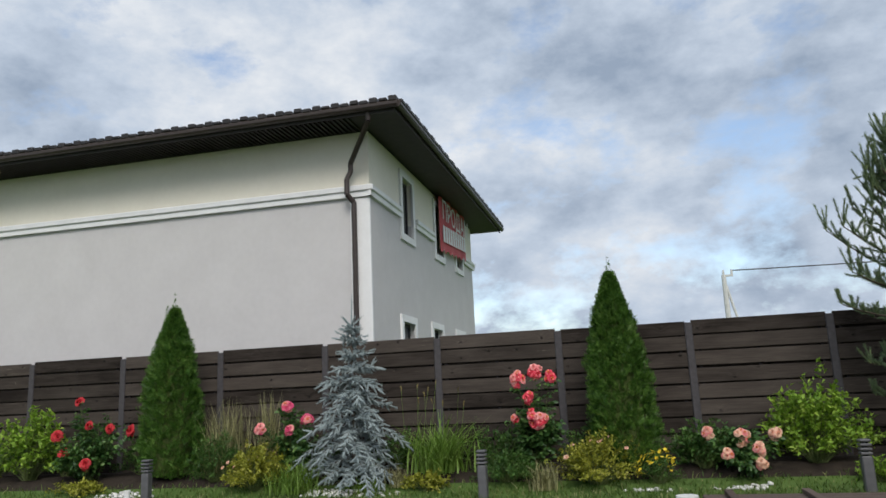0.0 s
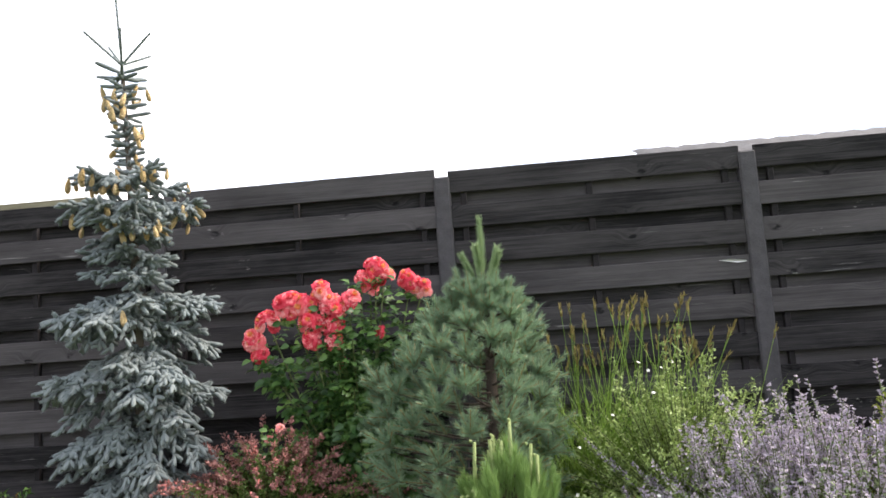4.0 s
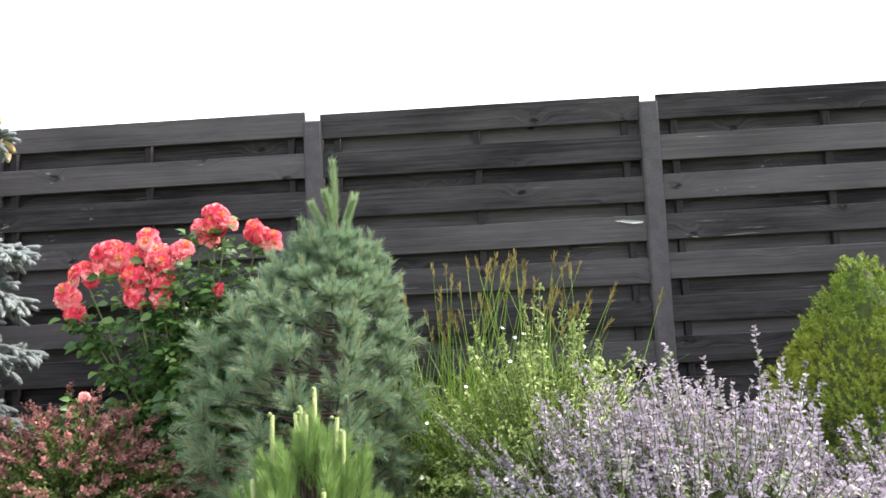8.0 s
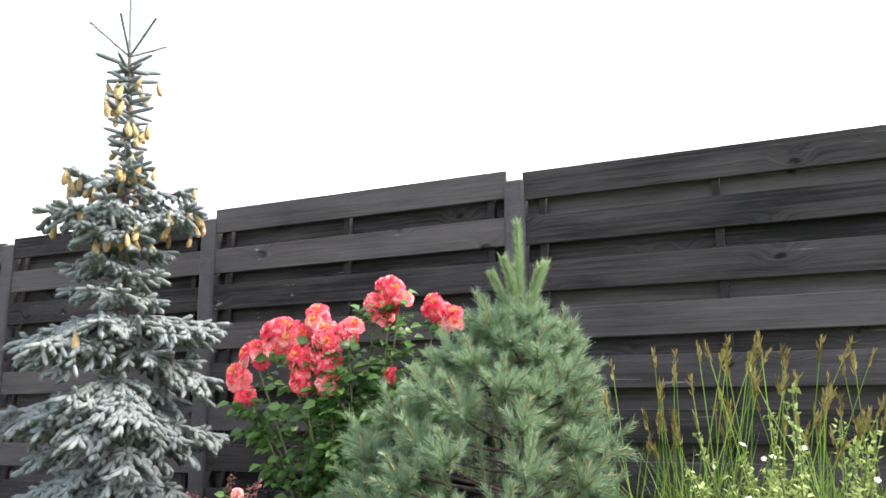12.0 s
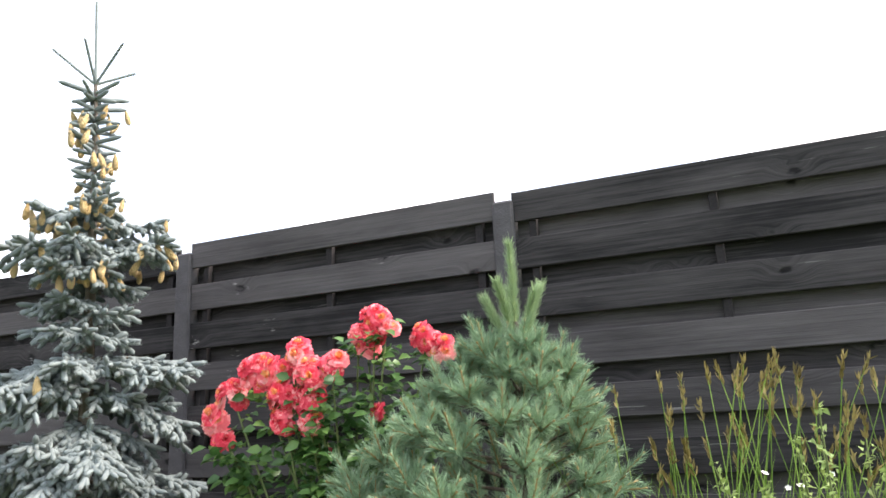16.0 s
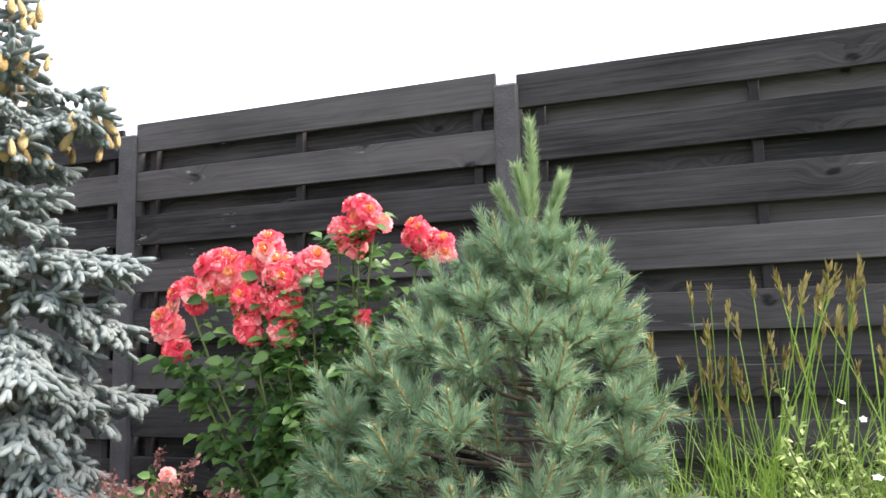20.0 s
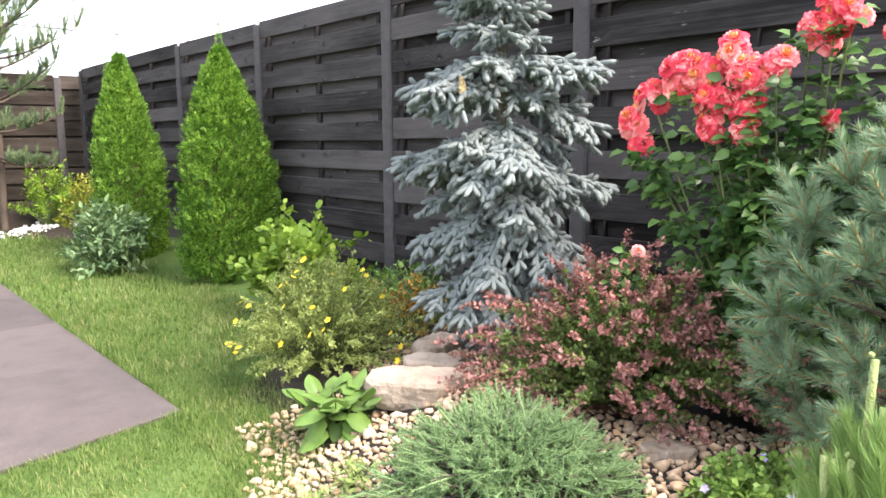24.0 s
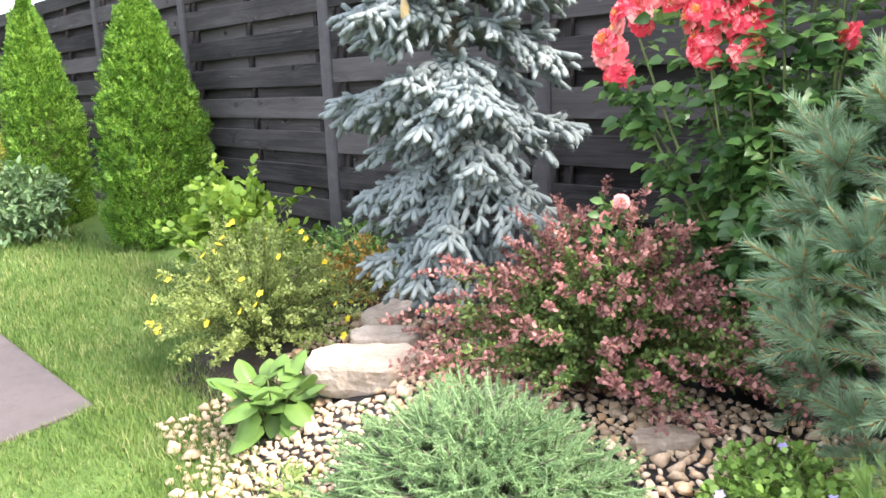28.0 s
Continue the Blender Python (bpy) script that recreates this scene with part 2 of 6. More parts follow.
M["pebbles"] = material("tan_gravel", (0.36, 0.255, 0.17), (0.66, 0.51, 0.37), 0.75, 20, bump=0.5, bump_scale=60, island=0.9, third=(0.56, 0.35, 0.2))
M["whitestone"] = material("white_gravel", (0.42, 0.42, 0.40), (0.72, 0.71, 0.68), 0.7, 20, island=0.5)
M["rock"] = material("sandstone", (0.23, 0.175, 0.13), (0.42, 0.345, 0.28), 0.9, 9, bump=1.0, bump_scale=40, third=(0.50, 0.43, 0.37), obj_random=0.2)
M["rockgrey"] = material("grey_stone", (0.16, 0.15, 0.14), (0.34, 0.31, 0.27), 0.8, 8, bump=0.7, bump_scale=30, obj_random=0.3)
M["bark"] = material("bark", (0.07, 0.055, 0.045), (0.17, 0.145, 0.12), 0.9, 18, bump=0.9, bump_scale=50, stretch=(1, 1, 0.3))
M["pinebark"] = material("pine_bark", (0.035, 0.026, 0.020), (0.10, 0.075, 0.058), 0.9, 14, bump=0.8, bump_scale=40, stretch=(1, 1, 0.35))
# dark green of the solid crown cores, painted for the shade between sprays
M["coreshade"] = material("crown_core_shade", (0.03, 0.05, 0.010), (0.075, 0.10, 0.022), 0.9, 30, bump=1.0, bump_scale=60)
M["stem"] = material("green_stem", (0.06, 0.09, 0.025), (0.14, 0.17, 0.06), 0.6, 14)
M["redstem"] = material("red_stem", (0.10, 0.035, 0.03), (0.2, 0.09, 0.06), 0.6, 14)
M["blue"] = leafy("blue_spruce_needles", (0.185, 0.216, 0.216), (0.27, 0.308, 0.306), (0.36, 0.398, 0.392), trans=0.3, spec=0.1, island=0.2)
M["bluefar"] = leafy("young_blue_spruce_needles", (0.27, 0.325, 0.33), (0.40, 0.46, 0.465), (0.52, 0.57, 0.57), trans=0.25, spec=0.1, island=0.2)
M["pine"] = leafy("pine_needles", (0.125, 0.21, 0.125), (0.275, 0.395, 0.245), (0.46, 0.56, 0.36), trans=0.2, island=0.3)
M["pinetip"] = leafy("young_pine_needles", (0.19, 0.28, 0.14), (0.30, 0.40, 0.21), (0.40, 0.48, 0.26), trans=0.25, island=0.2)
M["mugo"] = leafy("bright_pine_needles", (0.14, 0.24, 0.065), (0.27, 0.40, 0.14), (0.38, 0.48, 0.2), trans=0.3, island=0.25)
M["pinewood"] = material("young_pine_shoots", (0.17, 0.13, 0.055), (0.32, 0.22, 0.09), 0.7, 40, bump=0.6, bump_scale=160)
M["candle"] = material("pine_candle", (0.17, 0.23, 0.075), (0.31, 0.36, 0.15), 0.7, 40, bump=0.8, bump_scale=160)
M["farpine"] = leafy("far_pine_needles", (0.08, 0.125, 0.07), (0.19, 0.255, 0.13), trans=0.25, island=0.3)
M["thuja"] = leafy("arborvitae_sprays", (0.035, 0.105, 0.010), (0.14, 0.28, 0.03), (0.26, 0.42, 0.065), trans=0.25, island=0.8)
M["thujafar"] = leafy("dark_arborvitae_sprays", (0.03, 0.085, 0.010), (0.085, 0.175, 0.025), (0.15, 0.24, 0.05), trans=0.2)
M["nest"] = leafy("nest_spruce_needles", (0.125, 0.215, 0.09), (0.245, 0.36, 0.165), (0.36, 0.47, 0.24), trans=0.3, island=0.15)
M["conica"] = material("dwarf_spruce_needles", (0.10, 0.20, 0.025), (0.36, 0.37, 0.05), 0.5, 1.5, island=0.22, third=(0.46, 0.28, 0.06), trans=0.25, spec=0.3, fine=0.15)
M["roseleaf"] = leafy("rose_leaves", (0.03, 0.085, 0.02), (0.10, 0.20, 0.05), (0.20, 0.33, 0.085), rough=0.42, spec=0.45, trans=0.35)
M["coral"] = leafy("coral_petals", (0.74, 0.045, 0.085), (0.92, 0.15, 0.20), (0.95, 0.42, 0.42), trans=0.25, rough=0.6, island=0.8)
M["pinkpale"] = leafy("pale_pink_petals", (0.82, 0.25, 0.26), (0.90, 0.46, 0.42), (0.90, 0.66, 0.56), trans=0.25, rough=0.6)
M["peach"] = leafy("peach_petals", (0.84, 0.24, 0.16), (0.90, 0.46, 0.27), trans=0.25, rough=0.6)
M["apricot"] = leafy("apricot_heart_petals", (0.86, 0.26, 0.10), (0.92, 0.52, 0.22), (0.92, 0.66, 0.36), trans=0.25, rough=0.6)
M["blush"] = leafy("blush_cream_petals", (0.78, 0.42, 0.30), (0.86, 0.62, 0.46), (0.88, 0.74, 0.6), trans=0.25, rough=0.6)
M["salmon"] = leafy("salmon_petals", (0.85, 0.15, 0.18), (0.94, 0.33, 0.34), (0.96, 0.58, 0.55), trans=0.3, rough=0.6, island=0.7)
M["crimson"] = leafy("crimson_petals", (0.45, 0.02, 0.03), (0.62, 0.05, 0.06), trans=0.2, rough=0.6)
M["magenta"] = leafy("magenta_petals", (0.62, 0.05, 0.16), (0.78, 0.15, 0.26), trans=0.2, rough=0.6)
M["white"] = leafy("white_petals", (0.72, 0.70, 0.66), (0.86, 0.85, 0.80), trans=0.25, rough=0.6)
M["whitepink"] = leafy("white_pink_petals", (0.72, 0.58, 0.54), (0.86, 0.80, 0.76), trans=0.25, rough=0.6)
M["yellow"] = leafy("yellow_petals", (0.74, 0.52, 0.02), (0.85, 0.68, 0.06), trans=0.25, rough=0.6)
M["barberry"] = leafy("barberry_leaves", (0.06, 0.11, 0.025), (0.16, 0.235, 0.06), (0.27, 0.26, 0.10), trans=0.3)
M["barberrytip"] = leafy("barberry_red_tips", (0.17, 0.075, 0.068), (0.36, 0.175, 0.155), (0.74, 0.25, 0.23), trans=0.3)
M["cinq"] = leafy("cinquefoil_leaves", (0.18, 0.235, 0.06), (0.35, 0.41, 0.13), (0.47, 0.50, 0.2), trans=0.3)
M["hosta"] = leafy("hosta_leaves", (0.06, 0.135, 0.026), (0.15, 0.25, 0.06), trans=0.3, rough=0.45)
M["violetleaf"] = leafy("violet_leaves", (0.09, 0.17, 0.03), (0.20, 0.32, 0.07), trans=0.3)
M["lilac"] = leafy("lilac_petals", (0.36, 0.30, 0.68), (0.52, 0.46, 0.80), trans=0.25)
M["currant"] = leafy("currant_leaves", (0.10, 0.19, 0.02), (0.22, 0.34, 0.05), (0.32, 0.42, 0.08), trans=0.35)
M["lime"] = leafy("lime_leaves", (0.13, 0.25, 0.02), (0.29, 0.44, 0.05), (0.40, 0.5, 0.09), trans=0.35)
M["gold"] = leafy("golden_leaves", (0.22, 0.24, 0.02), (0.42, 0.42, 0.06), (0.5, 0.46, 0.14), trans=0.3)
M["green"] = leafy("shrub_leaves", (0.03, 0.085, 0.015), (0.09, 0.18, 0.035), (0.16, 0.26, 0.05), trans=0.25)
M["peony"] = leafy("peony_leaves", (0.08, 0.15, 0.06), (0.20, 0.30, 0.14), (0.30, 0.39, 0.2), trans=0.25, rough=0.4)
M["sage"] = leafy("pale_shrub_leaves", (0.19, 0.27, 0.08), (0.36, 0.46, 0.16), (0.48, 0.55, 0.25), trans=0.35)
M["catleaf"] = leafy("catmint_leaves", (0.16, 0.22, 0.10), (0.29, 0.36, 0.19), trans=0.3)
M["lavender"] = leafy("catmint_flowers", (0.33, 0.28, 0.36), (0.46, 0.405, 0.475), (0.56, 0.505, 0.56), trans=0.25)
M["sedge"] = leafy("sedge_blades", (0.12, 0.22, 0.03), (0.26, 0.39, 0.08), trans=0.35)
M["straw"] = leafy("straw_blades", (0.2, 0.2, 0.09), (0.38, 0.36, 0.18), trans=0.3)
M["seed"] = leafy("sedge_seed_heads", (0.13, 0.10, 0.03), (0.28, 0.22, 0.075), trans=0.1)
M["cone"] = material("spruce_cones", (0.52, 0.34, 0.13), (0.76, 0.56, 0.29), 0.6, 30, bump=0.9, bump_scale=120, obj_random=0.4)
M["orange"] = leafy("orange_leaves", (0.2, 0.10, 0.015), (0.38, 0.24, 0.04), (0.45, 0.08, 0.03), trans=0.25)
M["plaster_grey"] = material("grey_plaster", (0.50, 0.485, 0.485), (0.56, 0.545, 0.545), 0.9, 1.2, bump=0.25, bump_scale=200)
M["plaster_cream"] = material("cream_plaster", (0.74, 0.70, 0.60), (0.80, 0.76, 0.66), 0.9, 1.2, bump=0.25, bump_scale=200)
M["trim"] = material("white_trim", (0.70, 0.70, 0.70), (0.78, 0.78, 0.78), 0.7, 3)
M["roof"] = material("dark_roof_tile", (0.016, 0.014, 0.014), (0.035, 0.031, 0.03), 0.45, 6, bump=0.2)
M["soffit"] = material("dark_soffit", (0.022, 0.018, 0.017), (0.04, 0.034, 0.032), 0.6, 6)
M["pipe"] = material("brown_downpipe", (0.03, 0.022, 0.019), (0.055, 0.042, 0.037), 0.4, 8)
M["glass"] = material("window_glass", (0.02, 0.025, 0.03), (0.035, 0.04, 0.045), 0.08, 1.0, spec=0.6)
M["red"] = material("red_banner", (0.42, 0.06, 0.07), (0.52, 0.09, 0.10), 0.7, 4)
M["print"] = material("white_print", (0.72, 0.72, 0.72), (0.8, 0.8, 0.8), 0.7, 4)
M["lamp"] = material("grey_lamp_metal", (0.10, 0.10, 0.105), (0.16, 0.16, 0.165), 0.5, 12, metal=0.4)
M["plastic"] = material("white_plastic", (0.66, 0.66, 0.65), (0.78, 0.78, 0.77), 0.4, 6)
M["pole"] = material("pale_concrete", (0.5, 0.5, 0.49), (0.62, 0.62, 0.6), 0.85, 6)
M["cable"] = material("dark_cable", (0.05, 0.05, 0.055), (0.08, 0.08, 0.085), 0.6, 6)
M["plank"] = material("bare_timber", (0.30, 0.23, 0.15), (0.5, 0.41, 0.28), 0.8, 4, stretch=(1, 1, 8), bump=0.3)
M["weathered"] = material("weathered_plank", (0.16, 0.14, 0.09), (0.27, 0.24, 0.16), 0.85, 3, stretch=(1, 1, 10), bump=0.4)
M["decking"] = material("deck_boards", (0.07, 0.05, 0.042), (0.13, 0.095, 0.08), 0.7, 6, stretch=(1, 8, 1), bump=0.3, obj_random=0.3)
M["greyroof"] = material("grey_roof_sheet", (0.035, 0.035, 0.038), (0.075, 0.075, 0.08), 0.8, 7, bump=0.5)
M["brickgrey"] = material("grey_cladding", (0.22, 0.23, 0.24), (0.32, 0.33, 0.34), 0.6, 6)


# ---- building tools ----
def mesh_object(name, bm, mat, parent=None, label="", smooth=False):
    me = bpy.data.meshes.new(name)
    bm.to_mesh(me)
    bm.free()
    me.materials.append(mat)
    if smooth:
        me.polygons.foreach_set("use_smooth", [True] * len(me.polygons))
    ob = new(name, me)
    if parent:
        ob.parent = parent
    if label:
        tagged(ob, label)
    return ob


def part(name, bm, mat, parent, label="", smooth=False):
    return mesh_object(name, bm, mat, parent, label, smooth)


def soup(name, V, F, mat, parent=None, label="", smooth=False):
    """A mesh from numpy arrays: V (n, 3); F (m, 3) or (m, 4)."""
    V, F = np.asarray(V, np.float32).reshape(-1, 3), np.asarray(F, np.int32)
    me = bpy.data.meshes.new(name)
    k = F.shape[1]
    me.vertices.add(len(V))
    me.loops.add(F.size)
    me.polygons.add(len(F))
    me.vertices.foreach_set("co", V.ravel())
    me.loops.foreach_set("vertex_index", F.ravel())
    me.polygons.foreach_set("loop_start", np.arange(0, F.size, k, dtype=np.int32))
    if smooth:
        me.polygons.foreach_set("use_smooth", np.ones(len(F), bool))
    me.update(calc_edges=True)
    me.materials.append(mat)
    ob = new(name, me)
    if parent:
        ob.parent = parent
        if name.endswith(("growth", "foliage", "branchwork")):
            tagged(ob, kind="stuff")
    if label:
        tagged(ob, label)
    return ob


def thing(name, label, category, at=(0, 0, 0), group="", kind=""):
    return tagged(pose_at(new(name), at), label, category, group, kind)


def pose_at(ob, at):
    ob.location = at
    return ob


def box(bm, x0, x1, y0, y1, z0, z1, bevel=0.0):
    r = bmesh.ops.create_cube(bm, size=1.0, matrix=Matrix.Translation(((x0 + x1) / 2, (y0 + y1) / 2, (z0 + z1) / 2)) @ Matrix.Diagonal((x1 - x0, y1 - y0, z1 - z0, 1)))
    if bevel:
        es = list({e for v in r["verts"] for e in v.link_edges})
        bmesh.ops.bevel(bm, geom=es, offset=bevel, segments=1, affect="EDGES")
    return bm


def cyl(bm, p, q, r0, r1=None, n=10):
    p, q = Vector(p), Vector(q)
    d = q - p
    m = Matrix.Translation((p + q) / 2) @ d.to_track_quat("Z", "Y").to_matrix().to_4x4()
    bmesh.ops.create_cone(bm, cap_ends=True, segments=n, radius1=r0, radius2=r0 if r1 is None else r1, depth=d.length, matrix=m)
    return bm


def unit(a):
    return a / np.maximum(np.linalg.norm(a, axis=-1, keepdims=True), 1e-9)


def frames(D, rng):
    """Two directions across each row of D, turned at random."""
    R = rng.normal(size=D.shape)
    A = unit(np.cross(D, R))
    return A, unit(np.cross(D, A))


def tubes(paths, radii, n=5):
    """Tapered tubes along paths (k, s, 3), radii (k, s)."""
    paths, radii = np.asarray(paths, float), np.asarray(radii, float)
    k, s, _ = paths.shape
    T = unit(np.gradient(paths, axis=1))
    ref = np.where(np.abs(T[..., 2:3]) > 0.9, np.array([1.0, 0, 0]), np.array([0, 0, 1.0]))
    A = unit(np.cross(T, ref))
    B = np.cross(T, A)
    ang = np.arange(n) * 2 * np.pi / n
    V = paths[:, :, None] + radii[:, :, None, None] * (np.cos(ang)[:, None] * A[:, :, None] + np.sin(ang)[:, None] * B[:, :, None])
    idx = np.arange(k * s * n).reshape(k, s, n)
    a, b = idx[:, :-1], idx[:, 1:]
    F = np.stack([a, np.roll(a, -1, 2), np.roll(b, -1, 2), b], -1).reshape(-1, 4)
    return V.reshape(-1, 3), F


def leaves(P, D, L, W, rng, fold=0.25, up=None, curl=0.0):
    """Pointed leaves folded on the midrib: 4 triangles each."""
    n = len(P)
    L, W = np.broadcast_to(L, n)[:, None], np.broadcast_to(W, n)[:, None]
    if up is None:
        A, N = frames(D, rng)
    else:
        A = unit(np.cross(D, up))
        N = unit(np.cross(A, D))
    mid = P + D * L * 0.5 - N * L * curl * 0.3
    tip = P + D * L - N * L * curl
    l1, r1 = P + D * L * 0.38 + A * W * 0.5 + N * W * fold, P + D * L * 0.38 - A * W * 0.5 + N * W * fold
    V = np.stack([P, l1, mid, r1, tip], 1).reshape(-1, 3)
    b = np.arange(n)[:, None] * 5
    F = np.concatenate([b + [0, 2, 1], b + [0, 3, 2], b + [1, 2, 4], b + [2, 3, 4]], 0)
    return V, F


ROUND = np.array([[0, 1, 5], [1, 2, 4], [1, 4, 5], [2, 3, 4]])


def rounds(P, D, L, W, rng, up, cup=0.15):
    """Small blunt oval leaves: 4 triangles each."""
    n = len(P)
    L, W = np.broadcast_to(L, n)[:, None], np.broadcast_to(W, n)[:, None]
    A = unit(np.cross(D, up))
    N = unit(np.cross(A, D))
    V = np.stack([P, P + D * L * 0.34 + A * W * 0.42, P + D * L * 0.78 + A * W * 0.4 + N * L * cup, P + D * L + N * L * cup * 0.5,
                  P + D * L * 0.78 - A * W * 0.4 + N * L * cup, P + D * L * 0.34 - A * W * 0.42], 1).reshape(-1, 3)
    return V, (np.arange(n)[:, None, None] * 6 + ROUND[None]).reshape(-1, 3)


OVAL = np.array([[0, 6, 1], [1, 6, 2], [6, 7, 2], [2, 7, 3], [0, 5, 6], [5, 4, 6], [6, 4, 7], [4, 3, 7]])


def ovals(P, D, L, W, rng, up, fold=0.18, curl=0.2):
    """Ovate leaves folded on the midrib and curling at the tip: 8 triangles each."""
    n = len(P)
    L, W = np.broadcast_to(L, n)[:, None], np.broadcast_to(W, n)[:, None]
    A = unit(np.cross(D, up))
    N = unit(np.cross(A, D))
    m1, m2 = P + D * L * 0.32, P + D * L * 0.7 - N * L * curl * 0.35
    a, c = A * W * 0.47 + N * W * fold, A * W * 0.36 + N * W * fold * 0.8
    a2, c2 = -A * W * 0.47 + N * W * fold, -A * W * 0.36 + N * W * fold * 0.8
    V = np.stack([P, m1 + a, m2 + c, P + D * L - N * L * curl, m2 + c2, m1 + a2, m1, m2], 1).reshape(-1, 3)
    return V, (np.arange(n)[:, None, None] * 8 + OVAL[None]).reshape(-1, 3)


def needles(P, D, L, count, length, width, rng, spread=0.8, start=0.0, droop=0.0, taper=0.45):
    """Needles round shoots that start at P and run L along D. One triangle each."""
    n = len(P)
    L = np.broadcast_to(L, n)
    t = start + (1 - start) * rng.random((n, count))
    A, B = frames(D, rng)
    ph = rng.random((n, count)) * 2 * np.pi
    R = np.cos(ph)[..., None] * A[:, None] + np.sin(ph)[..., None] * B[:, None]
    base = P[:, None] + D[:, None] * (t * L[:, None])[..., None]
    ang = spread * (0.75 + 0.5 * rng.random((n, count))) * (1 - taper * t)
    N = np.cos(ang)[..., None] * D[:, None] + np.sin(ang)[..., None] * R
    N[..., 2] -= droop
    ln = length * (0.75 + 0.45 * rng.random((n, count)))
    S = unit(np.cross(N, rng.normal(size=N.shape))) * width / 2
    V = np.stack([base - S, base + S, base + N * ln[..., None]], 2).reshape(-1, 3)
    return V, np.arange(len(V)).reshape(-1, 3)


def fingers(P, D, L, r):
    """Soft spindle bodies along shoots, for the packed inner needles."""
    s = np.array([-0.05, 0.2, 0.7, 1.05])
    paths = P[:, None] + D[:, None] * (L[:, None] * s)[..., None]
    V, F = tubes(paths, np.broadcast_to(r * np.array([0.35, 1.0, 0.85, 0.12]), (len(P), 4)), 6)
    return V, np.concatenate([F[:, [0, 1, 2]], F[:, [0, 2, 3]]])


def merge(*vf):
    V, F, o = [], [], 0
    for v, f in vf:
        V.append(v)
        F.append(f + o)
        o += len(v)
    return np.concatenate(V), np.concatenate(F)


def blades(P, H, lean, width, rng, seg=4, bend=0.5):
    """Curved grass blades rising from P, with height H and horizontal lean."""
    n = len(P)
    az = rng.random(n) * 2 * np.pi
    dirs = np.stack([np.cos(az), np.sin(az), 0 * az], 1)
    H, lean = np.broadcast_to(H, n), np.broadcast_to(lean, n)
    s = np.linspace(0, 1, seg + 1)
    side = np.stack([-dirs[:, 1], dirs[:, 0], 0 * az], 1)
    C = P[:, None] + dirs[:, None] * (lean[:, None] * s**1.8)[..., None]
    C[..., 2] += H[:, None] * (s - bend * (lean / np.maximum(H, 1e-6))[:, None] * 0.5 * s**2.5)
    w = width * (1 - s**2) * 0.5 + width * 0.04
    V = np.stack([C - side[:, None] * w[None, :, None], C + side[:, None] * w[None, :, None]], 2)
    idx = np.arange(n * (seg + 1) * 2).reshape(n, seg + 1, 2)
    F = np.stack([idx[:, :-1, 0], idx[:, :-1, 1], idx[:, 1:, 1], idx[:, 1:, 0]], -1).reshape(-1, 4)
    return V.reshape(-1, 3), F


def smooth01(x):
    x = np.clip(x, 0, 1)
    return x * x * (3 - 2 * x)


# ---- ground ----
def bed_edge(y):
    """Where the planted bed along the side fence begins."""
    return np.interp(y, [-9, -3, 0.2, 1.1, 1.6, 2.0, 2.75, 3.2, 4.2, 5.5, 9.5, 10.5, 11.2], [5.2, 5.2, 5.3, 5.48, 5.75, 6.02, 6.1, 6.55, 6.9, 7.05, 7.0, 6.6, 6.0])


def height(x, y):
    x, y = np.asarray(x, float), np.asarray(y, float)
    amp = np.interp(y, [-9, 1.6, 2.4, 4.0, 9.0], [0.25, 0.25, 0.2, 0.08, 0.1])
    side = amp * smooth01((x - bed_edge(y)) / 0.9) * (x < 8.6) * (y < 12.3)
    back = 0.27 * smooth01((y - 10.75) / 0.9) * (y < 12.7) * (x < 8.6)
    return np.maximum(side, back)


def make_ground():
    xs = np.r_[-2500, -700, -200, -80, -40, -24, np.arange(-14, 4.4, 0.4), np.arange(4.4, 8.2, 0.1), 8.6, 9.2, 11, 15, 25, 45, 90, 220, 700, 2500]
    ys = np.r_[-2500, -700, -200, -80, -40, -20, np.arange(-10, -4, 0.4), np.arange(-4, 4.2, 0.1), np.arange(4.2, 10.4, 0.3), np.arange(10.4, 12.4, 0.15), 12.7, 13.2, 15, 20, 30, 60, 120, 300, 800, 2500]
    X, Y = np.meshgrid(xs, ys)
    Z = height(X, Y) + np.where((X > 4) & (X < 8) & (np.abs(Y) < 12), 0.006 * np.sin(X * 9 + 2 * np.sin(Y * 5)) * np.cos(Y * 8), 0)
    Z = np.where((X < 6.2) & (X > -8) & (Y > 2.3) & (Y < 10.4), -0.012, Z)
    nx = len(xs)
    idx = np.arange(X.size).reshape(X.shape)
    F = np.stack([idx[:-1, :-1], idx[:-1, 1:], idx[1:, 1:], idx[1:, :-1]], -1).reshape(-1, 4)
    ob = soup("ground", np.stack([X, Y, Z], -1), F, M["lawn"], smooth=True)
    ob.data.materials.append(M["soil"])
    ob.data.materials.append(M["fabric"])
    cx, cy = X.ravel()[F].mean(1), Y.ravel()[F].mean(1)
    inside = (cx > bed_edge(cy)) & (cx < 8.3) & (cy < 12.4)
    mat = np.where(inside & (cy < 2.05) & (cx > bed_edge(cy) + 0.08), 2, np.where((inside & ((cy < 4.6) | (cy > 9.6)) & (cx > bed_edge(cy) + 0.1)) | ((cy > 11.15) & (cy < 12.5) & (cx > -14) & (cx < 8.3)), 1, 0))
    ob.data.polygons.foreach_set("material_index", mat.astype(np.int32))
    tagged(ob, "mown green lawn rising into planted beds along the fences", "ground", kind="structure")


make_ground()
rng = np.random.default_rng(5)


